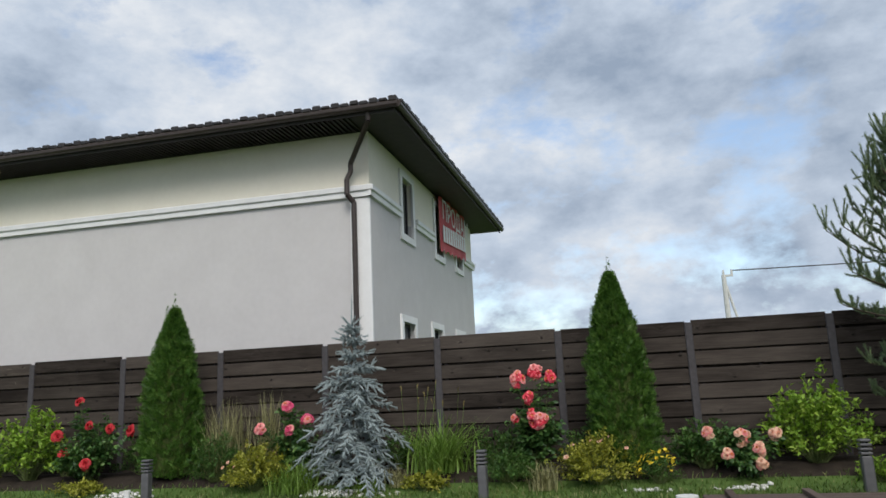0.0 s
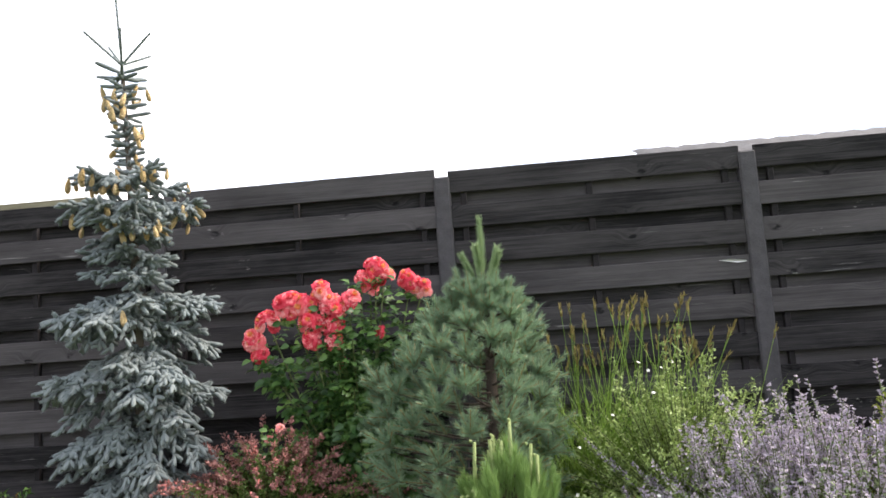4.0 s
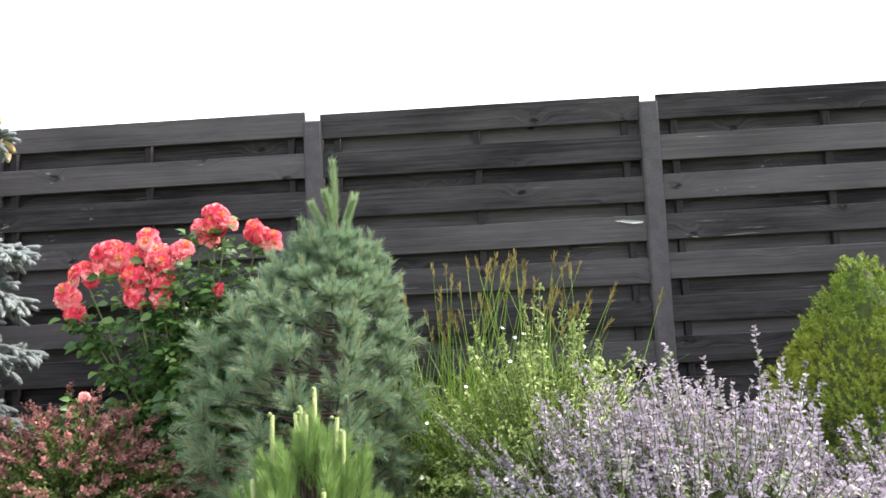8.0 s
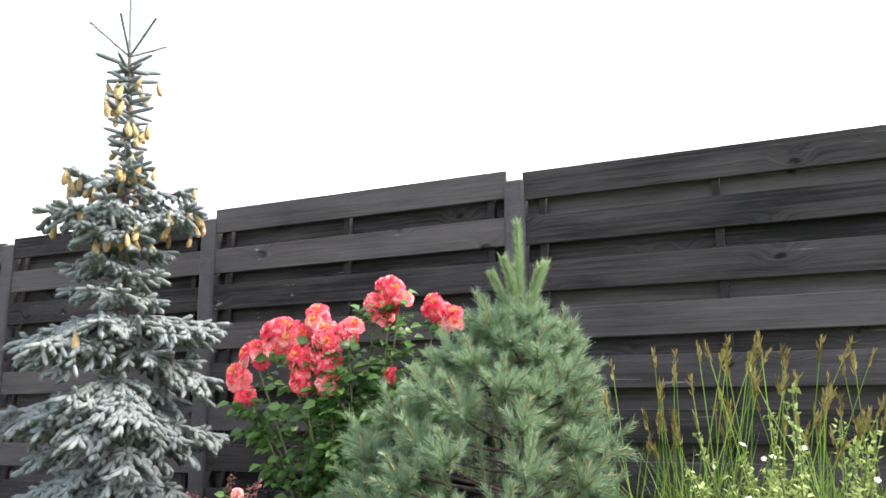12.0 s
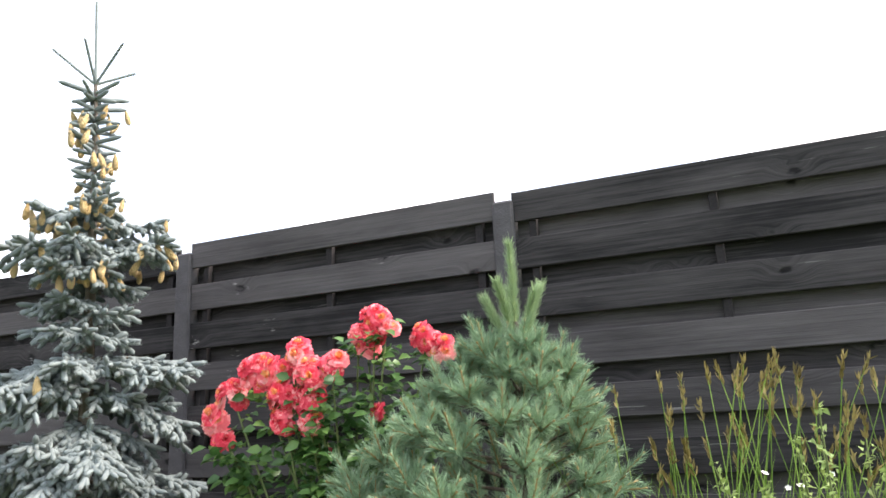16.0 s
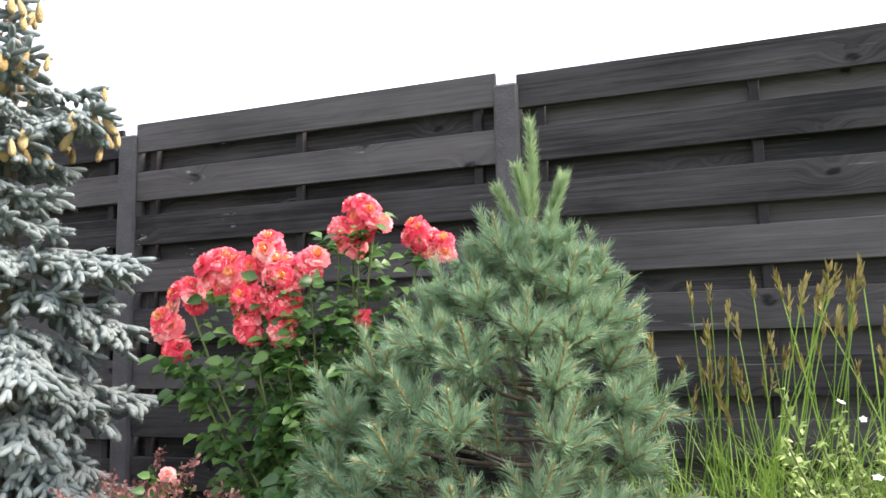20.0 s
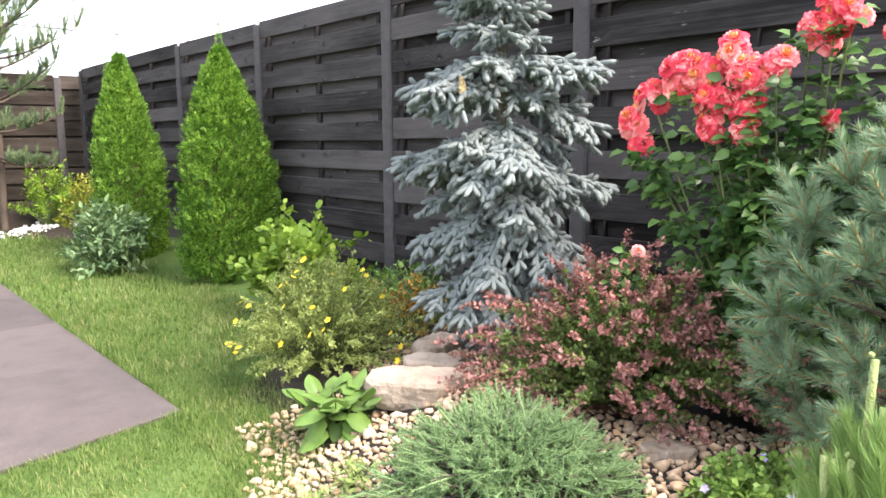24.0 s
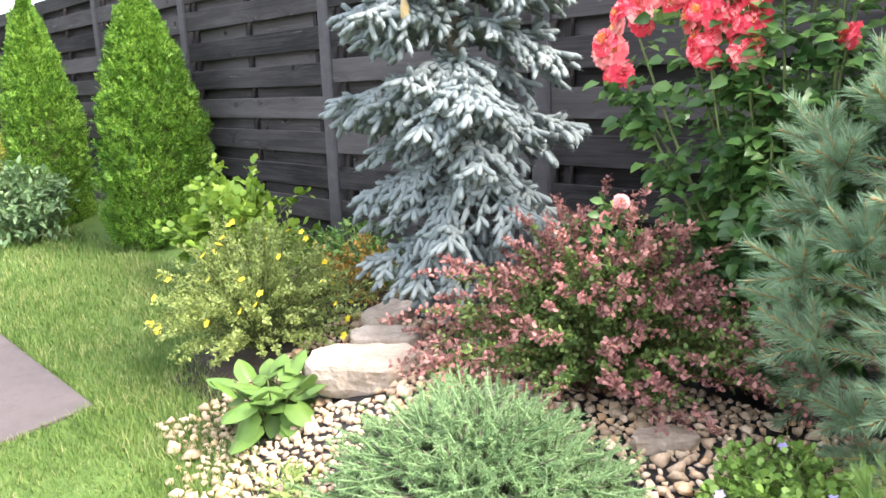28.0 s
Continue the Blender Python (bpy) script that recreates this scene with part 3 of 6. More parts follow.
def make_lawn_blades():
    sets = []
    for x0, x1, y0, y1, per, h, w in ((4.3, 7.0, 0.4, 3.3, 12000, 0.026, 0.0031), (5.7, 7.3, 3.3, 5.5, 6000, 0.045, 0.004), (5.7, 7.3, 5.5, 9.9, 2600, 0.05, 0.006), (-10, 7.0, 9.9, 11.25, 480, 0.07, 0.012), (-10, -7.5, 6, 10, 100, 0.06, 0.02)):
        n = int((x1 - x0) * (y1 - y0) * per)
        x, y = rng.uniform(x0, x1, n), rng.uniform(y0, y1, n)
        paved = (x < 5.86) & (y > 2.70 + 0.22 * (x - 5.86)) & (y < 9.9)
        keep = ~paved & (x < bed_edge(y) + 0.02 + 0.25 * rng.random(n)) & (y < 11.1 + 0.15 * rng.random(n))
        x, y = x[keep], y[keep]
        tall = h * rng.uniform(0.5, 1.5, len(x)) * np.where((np.abs(x - bed_edge(y)) < 0.25) | ((x > 5.75) & (x < 5.9)), 1.5, 1.0)
        P = np.stack([x, y, height(x, y) - 0.005], 1)
        sets.append(blades(P, tall, tall * rng.uniform(0.2, 1.1, len(x)), w, rng, seg=2))
    V, F = merge(*sets)
    tagged(soup("lawn_grass", V, F, M["blade"]), "short green lawn grass with a few dry blades", "grass", kind="stuff")


make_lawn_blades()


def make_paving():
    pav = tagged(new("pavement"), "grey-brown paved terrace of large smooth slabs beside the lawn", "pavement", kind="structure")
    xs = [-7.4, -6.2, -5.0, -3.8, -2.6, -1.4, -0.2, 1.0, 2.2, 3.4, 4.6, 5.86]
    ys = [2.71, 3.85, 5.05, 6.25, 7.45, 8.65, 9.9]
    for i in range(len(xs) - 1):
        for j in range(len(ys) - 1):
            bm = bmesh.new()
            box(bm, xs[i] + 0.003, xs[i + 1] - 0.003, ys[j] + 0.003, ys[j + 1] - 0.003, -0.05, 0.006, 0.004)
            if j == 0:
                for v in bm.verts:
                    if v.co.y < 3:
                        v.co.y += 0.22 * (v.co.x - 5.86)
            part("slab", bm, M["slab"], pav)


make_paving()


# ---- fences ----
TOP, PITCH, BOARD = 2.42, 0.2435, 0.155


def fence(name, label, start, way, bays, top, rows, front=BOARD, lifts=(0.0, 0.008, -0.006, 0.01), moved=(), wider=(), stain="board"):
    """Posts every 2 m; front boards with gaps, back boards behind the gaps, battens between."""
    f = tagged(new(name), label, "fence", kind="structure")
    ang = math.atan2(way[1], way[0])
    rngf = random.Random(len(name) * 7 + bays)
    board_meshes = []
    for k in range(12):
        bm = bmesh.new()
        hb = (front if k < 6 else BOARD) / 2
        box(bm, -0.955, 0.955, -0.011, 0.011, -hb, hb, 0.003)
        for v in bm.verts:
            v.co.z += 0.004 * math.sin(v.co.x * 3 + k * 2)
        me = bpy.data.meshes.new("board")
        bm.to_mesh(me)
        bm.free()
        me.materials.append(M[stain])
        board_meshes.append(me)
    bm = bmesh.new()
    box(bm, -0.02, 0.02, -0.02, 0.02, -rows * PITCH / 2, rows * PITCH / 2 - 0.03, 0.003)
    batten = bpy.data.meshes.new("batten")
    bm.to_mesh(batten)
    bm.free()
    batten.materials.append(M["batten"])
    bm = bmesh.new()
    box(bm, -0.06, 0.06, -0.065, 0.065, -0.1, top - 0.03, 0.012)
    for v in bm.verts:
        if v.co.z > top - 0.05:
            v.co.x *= 0.93
            v.co.y *= 0.93
    post = bpy.data.meshes.new("post")
    bm.to_mesh(post)
    bm.free()
    post.materials.append(M["post"])

    def put(nm, me, along, out, z, tilt=0.0):
        o = new(nm, me)
        o.parent = f
        o.location = (start[0] + way[0] * along - way[1] * out, start[1] + way[1] * along + way[0] * out, z)
        o.rotation_euler = (0, tilt, ang)
        return o

    spots = [b * 2.0 + dict(moved).get(b, 0.0) for b in range(bays + 1)]
    for s in spots:
        put("post", post, s, 0.0, 0.0)
    for b in range(bays):
        mid, wide = (spots[b] + spots[b + 1]) / 2, (spots[b + 1] - spots[b]) / 2
        off = lifts[b % len(lifts)]
        for k in range(rows):
            z = top - front / 2 - k * PITCH * dict(wider).get(b, 1.0) + off
            put("board", board_meshes[rngf.randrange(6)], mid, 0.028, z + rngf.uniform(-0.006, 0.006), rngf.uniform(-0.003, 0.003)).scale.x = wide
            if k < rows - 1:
                put("board", board_meshes[6 + rngf.randrange(6)], mid, -0.034, z - PITCH / 2 + rngf.uniform(-0.006, 0.006), rngf.uniform(-0.003, 0.003)).scale.x = wide
        for s in (-0.86, 0.02, 0.86):
            put("batten", batten, mid + s * wide, -0.003, top - rows * PITCH / 2 + off)
    return f


fence("side_fence", "dark-stained lapped board fence with grey concrete posts", (8.06, -8.0), (0.0, 1.0), 10, TOP, 10, lifts=(0, 0.01, 0.005, 0.008, 0.022, 0.01, 0.0, -0.004, 0.006, 0.0), moved=((2, -0.22), (3, -0.055), (5, 0.05), (6, -0.085)), wider=((3, 1.016),))
side = bpy.data.objects["side_fence"]
for y0, y1, z0, z1 in ((-1.80, -1.975, 1.668, 1.652),):
    bm = bmesh.new()
    q = [bm.verts.new(c) for c in ((8.012, y0, z0), (8.004, (y0 * 2 + y1) / 3, z0 + 0.004), (8.006, y1, z1 + 0.006), (8.01, y1, z1 - 0.004), (8.004, (y0 + y1 * 2) / 3, z1 - 0.008), (8.02, (y0 + y1) / 2, (z0 + z1) / 2))]
    for i in range(5):
        bm.faces.new((q[i], q[(i + 1) % 5], q[5]))
    part("splinter", bm, M["pole"], side, "pale bare wood splinter")
fence("back_fence", "weathered dark brown board fence with concrete posts", (7.73, 12.28), (-1.0, 0.0), 11, TOP - 0.09, 10, 0.212, stain="board_brown")


# ---- neighbours beyond the fences ----
def window(parent, y, z0, z1, w, depth_x):
    win = new("window")
    win.parent = parent
    bm = bmesh.new()
    for a in ((y - w / 2 - 0.16, y - w / 2, z0 - 0.16, z1 + 0.16), (y + w / 2, y + w / 2 + 0.16, z0 - 0.16, z1 + 0.16), (y - w / 2, y + w / 2, z1, z1 + 0.16), (y - w / 2, y + w / 2, z0 - 0.16, z0)):
        box(bm, depth_x - 0.02, depth_x + 0.05, *a)
    part("surround", bm, M["trim"], win, "raised white plaster surround")
    bm = bmesh.new()
    for a in ((y - w / 2, y - w / 2 + 0.07, z0, z1), (y + w / 2 - 0.07, y + w / 2, z0, z1), (y - w / 2, y + w / 2, z0, z0 + 0.07), (y - w / 2, y + w / 2, z1 - 0.07, z1), (y - 0.03, y + 0.03, z0, z1)):
        box(bm, depth_x - 0.16, depth_x - 0.1, *a)
    part("frame", bm, M["soffit"], win, "dark window frame")
    bm = bmesh.new()
    box(bm, depth_x - 0.14, depth_x - 0.12, y - w / 2 + 0.07, y + w / 2 - 0.07, z0 + 0.07, z1 - 0.07)
    part("pane", bm, M["glass"], win)


def make_house():
    h = thing("house", "two-storey neighbour house, grey and cream plaster, dark hip roof", "house")
    X1, X0, Y0, Y1, ZB, ZT = -2.1, -15.0, 14.3, 24.7, 5.5, 6.9
    wins = [(17.0, 5.15, 6.55, 0.85), (20.1, 5.2, 6.6, 0.8), (22.6, 5.2, 6.6, 0.8), (16.8, 1.6, 3.05, 0.95), (19.5, 1.6, 3.1, 0.95), (22.3, 1.6, 3.1, 0.95)]

    def wall_right(z0, z1, mat, name):
        bm = bmesh.new()
        cuts = sorted([(w[0] - w[3] / 2, w[0] + w[3] / 2, max(w[1], z0), min(w[2], z1)) for w in wins if w[1] < z1 and w[2] > z0])
        lows, y = [c for c in cuts], Y0
        cols = sorted({Y0, Y1, *[c[0] for c in cuts], *[c[1] for c in cuts]})
        for a, b in zip(cols, cols[1:]):
            holes = sorted([(c[2], c[3]) for c in cuts if c[0] < (a + b) / 2 < c[1]])
            z = z0
            for u, v in holes:
                if u > z:
                    box(bm, X1 - 0.3, X1, a, b, z, u)
                z = v
            if z < z1:
                box(bm, X1 - 0.3, X1, a, b, z, z1)
        part(name, bm, mat, h)

    wall_right(0, ZB, M["plaster_grey"], "wall")
    wall_right(ZB, ZT, M["plaster_cream"], "wall")
    for z0, z1, mat in ((0, ZB, M["plaster_grey"]), (ZB, ZT, M["plaster_cream"])):
        bm = bmesh.new()
        box(bm, X0, X1 - 0.3, Y0, Y0 + 0.3, z0, z1)
        part("wall", bm, mat, h)
        bm = bmesh.new()
        box(bm, X0, X1 - 0.3, Y1 - 0.3, Y1, z0, z1)
        box(bm, X0, X0 + 0.3, Y0 + 0.3, Y1 - 0.3, z0, z1)
        part("wall", bm, mat, h)
    bm = bmesh.new()
    box(bm, X1 - 0.42, X1 + 0.012, Y0 - 0.03, Y0 + 0.03, 0, ZB - 0.05)
    part("corner_strip", bm, M["trim"], h, "pale corner pilaster")
    # moulded band, broken at the upper windows
    bm = bmesh.new()
    gaps = [(16.3, 17.7), (19.4, 20.8), (21.9, 23.3)]
    runs = [(Y0 - 0.1, 16.35), (17.65, 19.45), (20.75, 21.95), (23.25, Y1 + 0.1)]
    for a, b in runs:
        box(bm, X1, X1 + 0.07, a, b, ZB - 0.02, ZB + 0.09)
        box(bm, X1, X1 + 0.11, a, b, ZB + 0.09, ZB + 0.22, 0.02)
        part("band", bm, M["trim"], h, "white moulded plaster band")
        bm = bmesh.new()
    box(bm, X0, X1 + 0.07, Y0 - 0.07, Y0, ZB - 0.02, ZB + 0.09)
    box(bm, X0, X1 + 0.11, Y0 - 0.11, Y0, ZB + 0.09, ZB + 0.22, 0.02)
    part("band", bm, M["trim"], h, "white moulded plaster band")
    for y, z0, z1, w in wins:
        window(h, y, z0, z1, w, X1)
    # eaves
    EX, EY, EZ = X1 + 0.88, Y0 - 0.9, 6.99
    bm = bmesh.new()
    box(bm, X0 - 0.9, EX, EY, Y1 + 0.9, ZT, ZT + 0.03)
    for v in bm.verts:
        out = max(0.0, v.co.x - X1, Y0 - v.co.y, v.co.y - Y1)
        v.co.z += 0.04 * (out > 0.1)
    part("soffit", bm, M["soffit"], h, "dark ribbed eave lining")
    bm = bmesh.new()
    for i in range(130):
        x = X0 - 0.8 + i * 0.105
        if x < X1 + 0.8:
            box(bm, x, x + 0.03, EY + 0.03, Y0 - 0.02, ZT - 0.012, ZT + 0.04)
    part("soffit_ribs", bm, M["soffit"], h)
    bm = bmesh.new()
    box(bm, X0 - 0.9, EX + 0.02, EY - 0.03, EY, ZT - 0.02, EZ + 0.1)
    box(bm, EX, EX + 0.03, EY, Y1 + 0.9, ZT - 0.02, EZ + 0.1)
    part("fascia", bm, M["soffit"], h)
    bm = bmesh.new()
    cyl(bm, (X0 - 0.9, EY - 0.09, EZ + 0.02), (EX + 0.1, EY - 0.09, EZ + 0.02), 0.075, n=10)
    part("gutter", bm, M["pipe"], h)
    bm = bmesh.new()
    cyl(bm, (EX + 0.09, EY - 0.1, EZ + 0.02), (EX + 0.09, Y1 + 0.95, EZ + 0.02), 0.075, n=10)
    part("gutter", bm, M["pipe"], h)
    # hip roof with tile courses stepping up the front slope
    bm = bmesh.new()
    cx0, cx1, cy, rz = X0 + 4.5, X1 - 4.4, (Y0 + Y1) / 2, 9.6
    a = [bm.verts.new(c) for c in ((X0 - 0.95, EY - 0.1, EZ + 0.08), (EX + 0.12, EY - 0.1, EZ + 0.08), (EX + 0.12, Y1 + 1.0, EZ + 0.08), (X0 - 0.95, Y1 + 1.0, EZ + 0.08), (cx0, cy, rz), (cx1, cy, rz))]
    for q in ((0, 1, 5, 4), (1, 2, 5), (2, 3, 4, 5), (3, 0, 4), (3, 2, 1, 0)):
        bm.faces.new([a[i] for i in q])
    part("roof", bm, M["roof"], h)
    bm = bmesh.new()
    x = X0 - 0.9
    i = 0
    while x < EX:
        box(bm, x, x + 0.17, EY - 0.16, EY + 0.1, EZ + 0.06 + 0.02 * (i % 3 == 0), EZ + 0.15 + 0.03 * (i % 2), 0.02)
        x += 0.2
        i += 1
    y = EY
    while y < Y1 + 0.9:
        box(bm, EX - 0.1, EX + 0.17, y, y + 0.3, EZ + 0.06, EZ + 0.15 + 0.03 * (i % 2), 0.02)
        y += 0.33
        i += 1
    part("roof_edge_tiles", bm, M["roof"], h)
    # downpipe with its swan neck
    pts = [(EX - 0.55, EY - 0.02, ZT + 0.15), (EX - 0.55, EY + 0.02, ZT - 0.12), (X1 - 0.32, Y0 - 0.22, ZT - 0.75), (X1 - 0.32, Y0 - 0.2, 6.0), (X1 - 0.4, Y0 - 0.24, 5.82), (X1 - 0.4, Y0 - 0.24, 5.5), (X1 - 0.3, Y0 - 0.12, 5.35), (X1 - 0.3, Y0 - 0.12, 0.2)]
    bm = bmesh.new()
    for p, q in zip(pts, pts[1:]):
        cyl(bm, p, q, 0.055, n=10)
    part("downpipe", bm, M["pipe"], h, "brown downpipe with a swan neck")
    bm = bmesh.new()
    box(bm, -11.9, -10.9, EY + 0.25, EY + 0.4, ZT - 0.02, ZT + 0.01)
    part("bare_soffit_strip", bm, M["plank"], h, "unfinished pale timber strip in the eaves")
    # red banner hung over the upper windows
    ban = thing("banner", "red cloth sale banner with white writing, hung on the wall", "banner")
    ban.location = (X1 + 0.14, 0, 0)
    nx, nz = 24, 12
    V = np.array([[0.03 * math.sin(i * 0.9) * (1 - j / nz * 0.6), 19.75 + 3.35 * i / nx, 6.85 + 0.25 * i / nx - (1.55 + 0.06 * math.sin(i * 1.7)) * j / nz] for j in range(nz + 1) for i in range(nx + 1)])
    idx = np.arange((nx + 1) * (nz + 1)).reshape(nz + 1, nx + 1)
    F = np.stack([idx[:-1, :-1], idx[:-1, 1:], idx[1:, 1:], idx[1:, :-1]], -1).reshape(-1, 4)
    soup("cloth", V, F, M["red"], ban, smooth=True)
    cu = bpy.data.curves.new("lettering", "FONT")
    cu.body, cu.size, cu.extrude = "ПРОДАМ", 0.78, 0.004
    cu.materials.append(M["print"])
    tx = new("lettering", cu)
    tx.parent = ban
    tx.matrix_local = Matrix.Translation((0.05, 19.95, 6.25)) @ Euler((radians(90) , 0, radians(90))).to_matrix().to_4x4()
    bm = bmesh.new()
    for i in range(10):
        y = 19.95 + i * 0.3
        box(bm, 0.05, 0.06, y, y + 0.2, 5.58 + 0.02 * i, 6.05 + 0.02 * i)
    part("number_bars", bm, M["print"], ban)
    return h


make_house()


def make_pole():
    p = thing("utility_pole", "pale concrete utility pole with a slanting stay", "pole", (7.9, 40.0, 0))
    bm = bmesh.new()
    cyl(bm, (0, 0, 0), (0, 0, 6.7), 0.17, 0.11, 8)
    part("mast", bm, M["pole"], p)
    bm = bmesh.new()
    cyl(bm, (0.9, 0, 2.2), (0.06, 0, 6.2), 0.07, 0.06, 8)
    part("stay", bm, M["pole"], p)
    bm = bmesh.new()
    box(bm, -0.06, 0.45, -0.05, 0.05, 6.6, 6.7)
    for x in (0.0, 0.4):
        cyl(bm, (x, 0, 6.7), (x, 0, 6.95), 0.06, 0.05, 8)
    part("insulator_arm", bm, M["pole"], p)
    cable = thing("overhead_cable", "thin dark overhead cable sagging between poles", "cable")
    s = np.linspace(0, 1, 30)
    path = np.stack([8.3 + s * 60, 40 - s * 4, 6.9 - 7 * s * (1 - s) * 0.35 + 0.5 * s], 1)
    V, F = tubes(path[None], np.full((1, 30), 0.03), 4)
    soup("wire", V, F, M["cable"], cable)


make_pole()


def make_beyond_side():
    shed = thing("plank_shed", "flat-roofed shed of weathered planks on the plot behind the fence", "shed")
    r = random.Random(3)
    y = 4.34
    while y < 15.4:
        ln = r.uniform(1.2, 2.0)
        bm = bmesh.new()
        box(bm, 11.0, 11.04, y, min(y + ln, 15.45) - 0.006, 2.72, 3.145 + r.uniform(-0.014, 0.014), 0.004)
        part("plank", bm, M["weathered"], shed)
        y += ln
    bm = bmesh.new()
    box(bm, 11.04, 14.5, 4.36, 15.43, 0, 2.9)
    part("wall", bm, M["weathered"], shed)
    bm = bmesh.new()
    box(bm, 11.05, 14.55, 4.34, 15.45, 2.904, 3.06)
    part("roof", bm, M["greyroof"], shed)
    ld = thing("sawhorse", "bare timber trestle standing on the shed roof", "trestle")
    bm = bmesh.new()
    box(bm, 12.27, 12.36, 13.5, 14.22, 3.54, 3.66, 0.006)
    part("beam", bm, M["plank"], ld)
    for y in (13.52, 14.12):
        for dx in (-0.16, 0.16):
            bm = bmesh.new()
            box(bm, 12.28 + dx * 0.2, 12.35 + dx * 0.2, y, y + 0.08, 3.062, 3.8, 0.004)
            for v in bm.verts:
                if v.co.z < 3.3:
                    v.co.x += dx
            part("leg", bm, M["plank"], ld)
    rf = thing("neighbour_roof", "grey metal tile roof of a house behind the fence", "roof")
    V, F = [], []
    nx, ny = 90, 16
    X, Y = np.meshgrid(np.linspace(0, 1, ny), np.linspace(0, 1, nx))
    px, py = 12.5 + X * 3.5, -2.7 - Y * 14
    pz = 3.03 + X * 1.2 + 0.03 * np.abs(np.sin(Y * 14 * 8)) + 0.03 * ((X * 10) % 1.0)
    idx = np.arange(nx * ny).reshape(nx, ny)
    Fq = np.stack([idx[:-1, :-1], idx[:-1, 1:], idx[1:, 1:], idx[1:, :-1]], -1).reshape(-1, 4)
    soup("roof_sheet", np.stack([px, py, pz], -1), Fq, M["greyroof"], rf)
    bm = bmesh.new()
    box(bm, 12.9, 18.5, -16, -3.0, 0, 3.2)
    part("wall", bm, M["plaster_grey"], rf)
    ch = new("chimney")
    ch.parent = rf
    bm = bmesh.new()
    box(bm, 16.5, 17.0, -11.35, -10.85, 4.3, 5.36)
    part("shaft", bm, M["brickgrey"], ch)
    bm = bmesh.new()
    for k in range(11):
        box(bm, 16.485, 17.015, -11.365, -10.835, 4.42 + k * 0.085, 4.45 + k * 0.085)
    part("cladding", bm, M["greyroof"], ch)
    bm = bmesh.new()
    box(bm, 16.42, 17.08, -11.44, -10.76, 5.41, 5.45)
    part("cap", bm, M["greyroof"], ch)
    bm = bmesh.new()
    for x in (16.55, 16.95):
        for y in (-11.3, -10.9):
            box(bm, x - 0.02, x + 0.02, y - 0.02, y + 0.02, 5.36, 5.42)
    part("cap_stand", bm, M["greyroof"], ch)


make_beyond_side()


# ---- plants ----
def lift(x, y):
    return float(height(x, y))


def curves(base, ends, rng, bow=0.35, s=6, jitter=0.02):
    base, ends = np.asarray(base, float), np.asarray(ends, float)
    t = np.linspace(0, 1, s)[None, :, None]
    ctrl = base + (ends - base) * 0.45
    ctrl[:, 2] += bow * np.linalg.norm(ends - base, axis=1)
    ctrl += rng.normal(size=ctrl.shape) * jitter
    return (1 - t) ** 2 * base[:, None] + 2 * t * (1 - t) * ctrl[:, None] + t**2 * ends[:, None]


def along(paths, t):
    """Points and directions at t (k, m) along paths (k, s, 3)."""
    k, s, _ = paths.shape
    f = np.clip(t, 0, 0.9999) * (s - 1)
    i = f.astype(int)
    w = (f - i)[..., None]
    r = np.arange(k)[:, None]
    a, b = paths[r, i], paths[r, i + 1]
    return a * (1 - w) + b * w, unit(b - a)


def dome_ends(n, rx, ry, h, rng, low=0.15, rough=0.15):
    az = rng.random(n) * 2 * np.pi
    z = low + (1 - low) * rng.random(n) ** 0.8
    r = np.sqrt(np.clip(1 - z**2, 0.02, 1)) * 0.95 + 0.05
    k = 1 + rough * rng.normal(size=n)
    lob = 1 + rough * np.sin(3 * az + rng.random() * 6)
    return np.stack([rx * r * k * lob * np.cos(az), ry * r * k * lob * np.sin(az), h * z * (1 + 0.6 * rough * rng.normal(size=n))], 1)


def rosette(name, mat, seed, heart=None):
    """A full double bloom one unit across: ruffled petals on nested shells, the outer ones rolling back."""
    g = np.random.default_rng(seed)
    V, F, o, inner = [], [], 0, 0
    open_ = g.uniform(0.85, 1.2)
    for ring, (n, rho, tall, flare) in enumerate(((4, 0.10, 0.30, -0.02), (5, 0.19, 0.35, 0.02), (6, 0.28, 0.35, 0.08), (7, 0.36, 0.31, 0.15), (8, 0.43, 0.23, 0.23))):
        for k in range(n):
            az = 2 * np.pi * (k + g.random() * 0.5) / n + ring * 0.7
            half = np.pi / n * 1.35
            lean_, high, wav, ph = flare * open_ + g.normal() * 0.04, tall * g.uniform(0.8, 1.15), g.uniform(0.02, 0.05), g.random() * 6
            for i in range(4):
                v = i / 3
                for j in range(6):
                    w = (j - 2.5) / 2.5
                    a = az + half * w * (0.5 + 0.5 * math.sin(math.pi * min(0.88, 0.25 + 0.6 * v)))
                    ruf = wav * v * v * math.sin(w * 5.5 + ph)
                    r = rho * (0.35 + 0.65 * math.sin(1.57 * min(1, v * 1.35))) + lean_ * v**2.2 + 0.03 * w * w * v + ruf
                    z = high * (v - 0.2 * w * w * v) - 0.05 * ring * v - 0.35 * max(lean_, 0) * v**3 - 0.12 + ruf * 0.7 - 0.04 * v * math.exp(-8 * w * w)
                    V.append((r * math.cos(a), r * math.sin(a), z))
            idx = o + np.arange(24).reshape(4, 6)
            F += np.stack([idx[:-1, :-1], idx[:-1, 1:], idx[1:, 1:], idx[1:, :-1]], -1).reshape(-1, 4).tolist()
            o += 24
        if ring == 1:
            inner = len(F)
    ob = soup(name, np.array(V), np.array(F), mat, smooth=True)
    me = ob.data
    if heart:
        me.materials.append(heart)
        me.polygons.foreach_set("material_index", [1 if k < inner and seed % 2 else 0 for k in range(len(F))])
    bpy.data.objects.remove(ob)
    return me


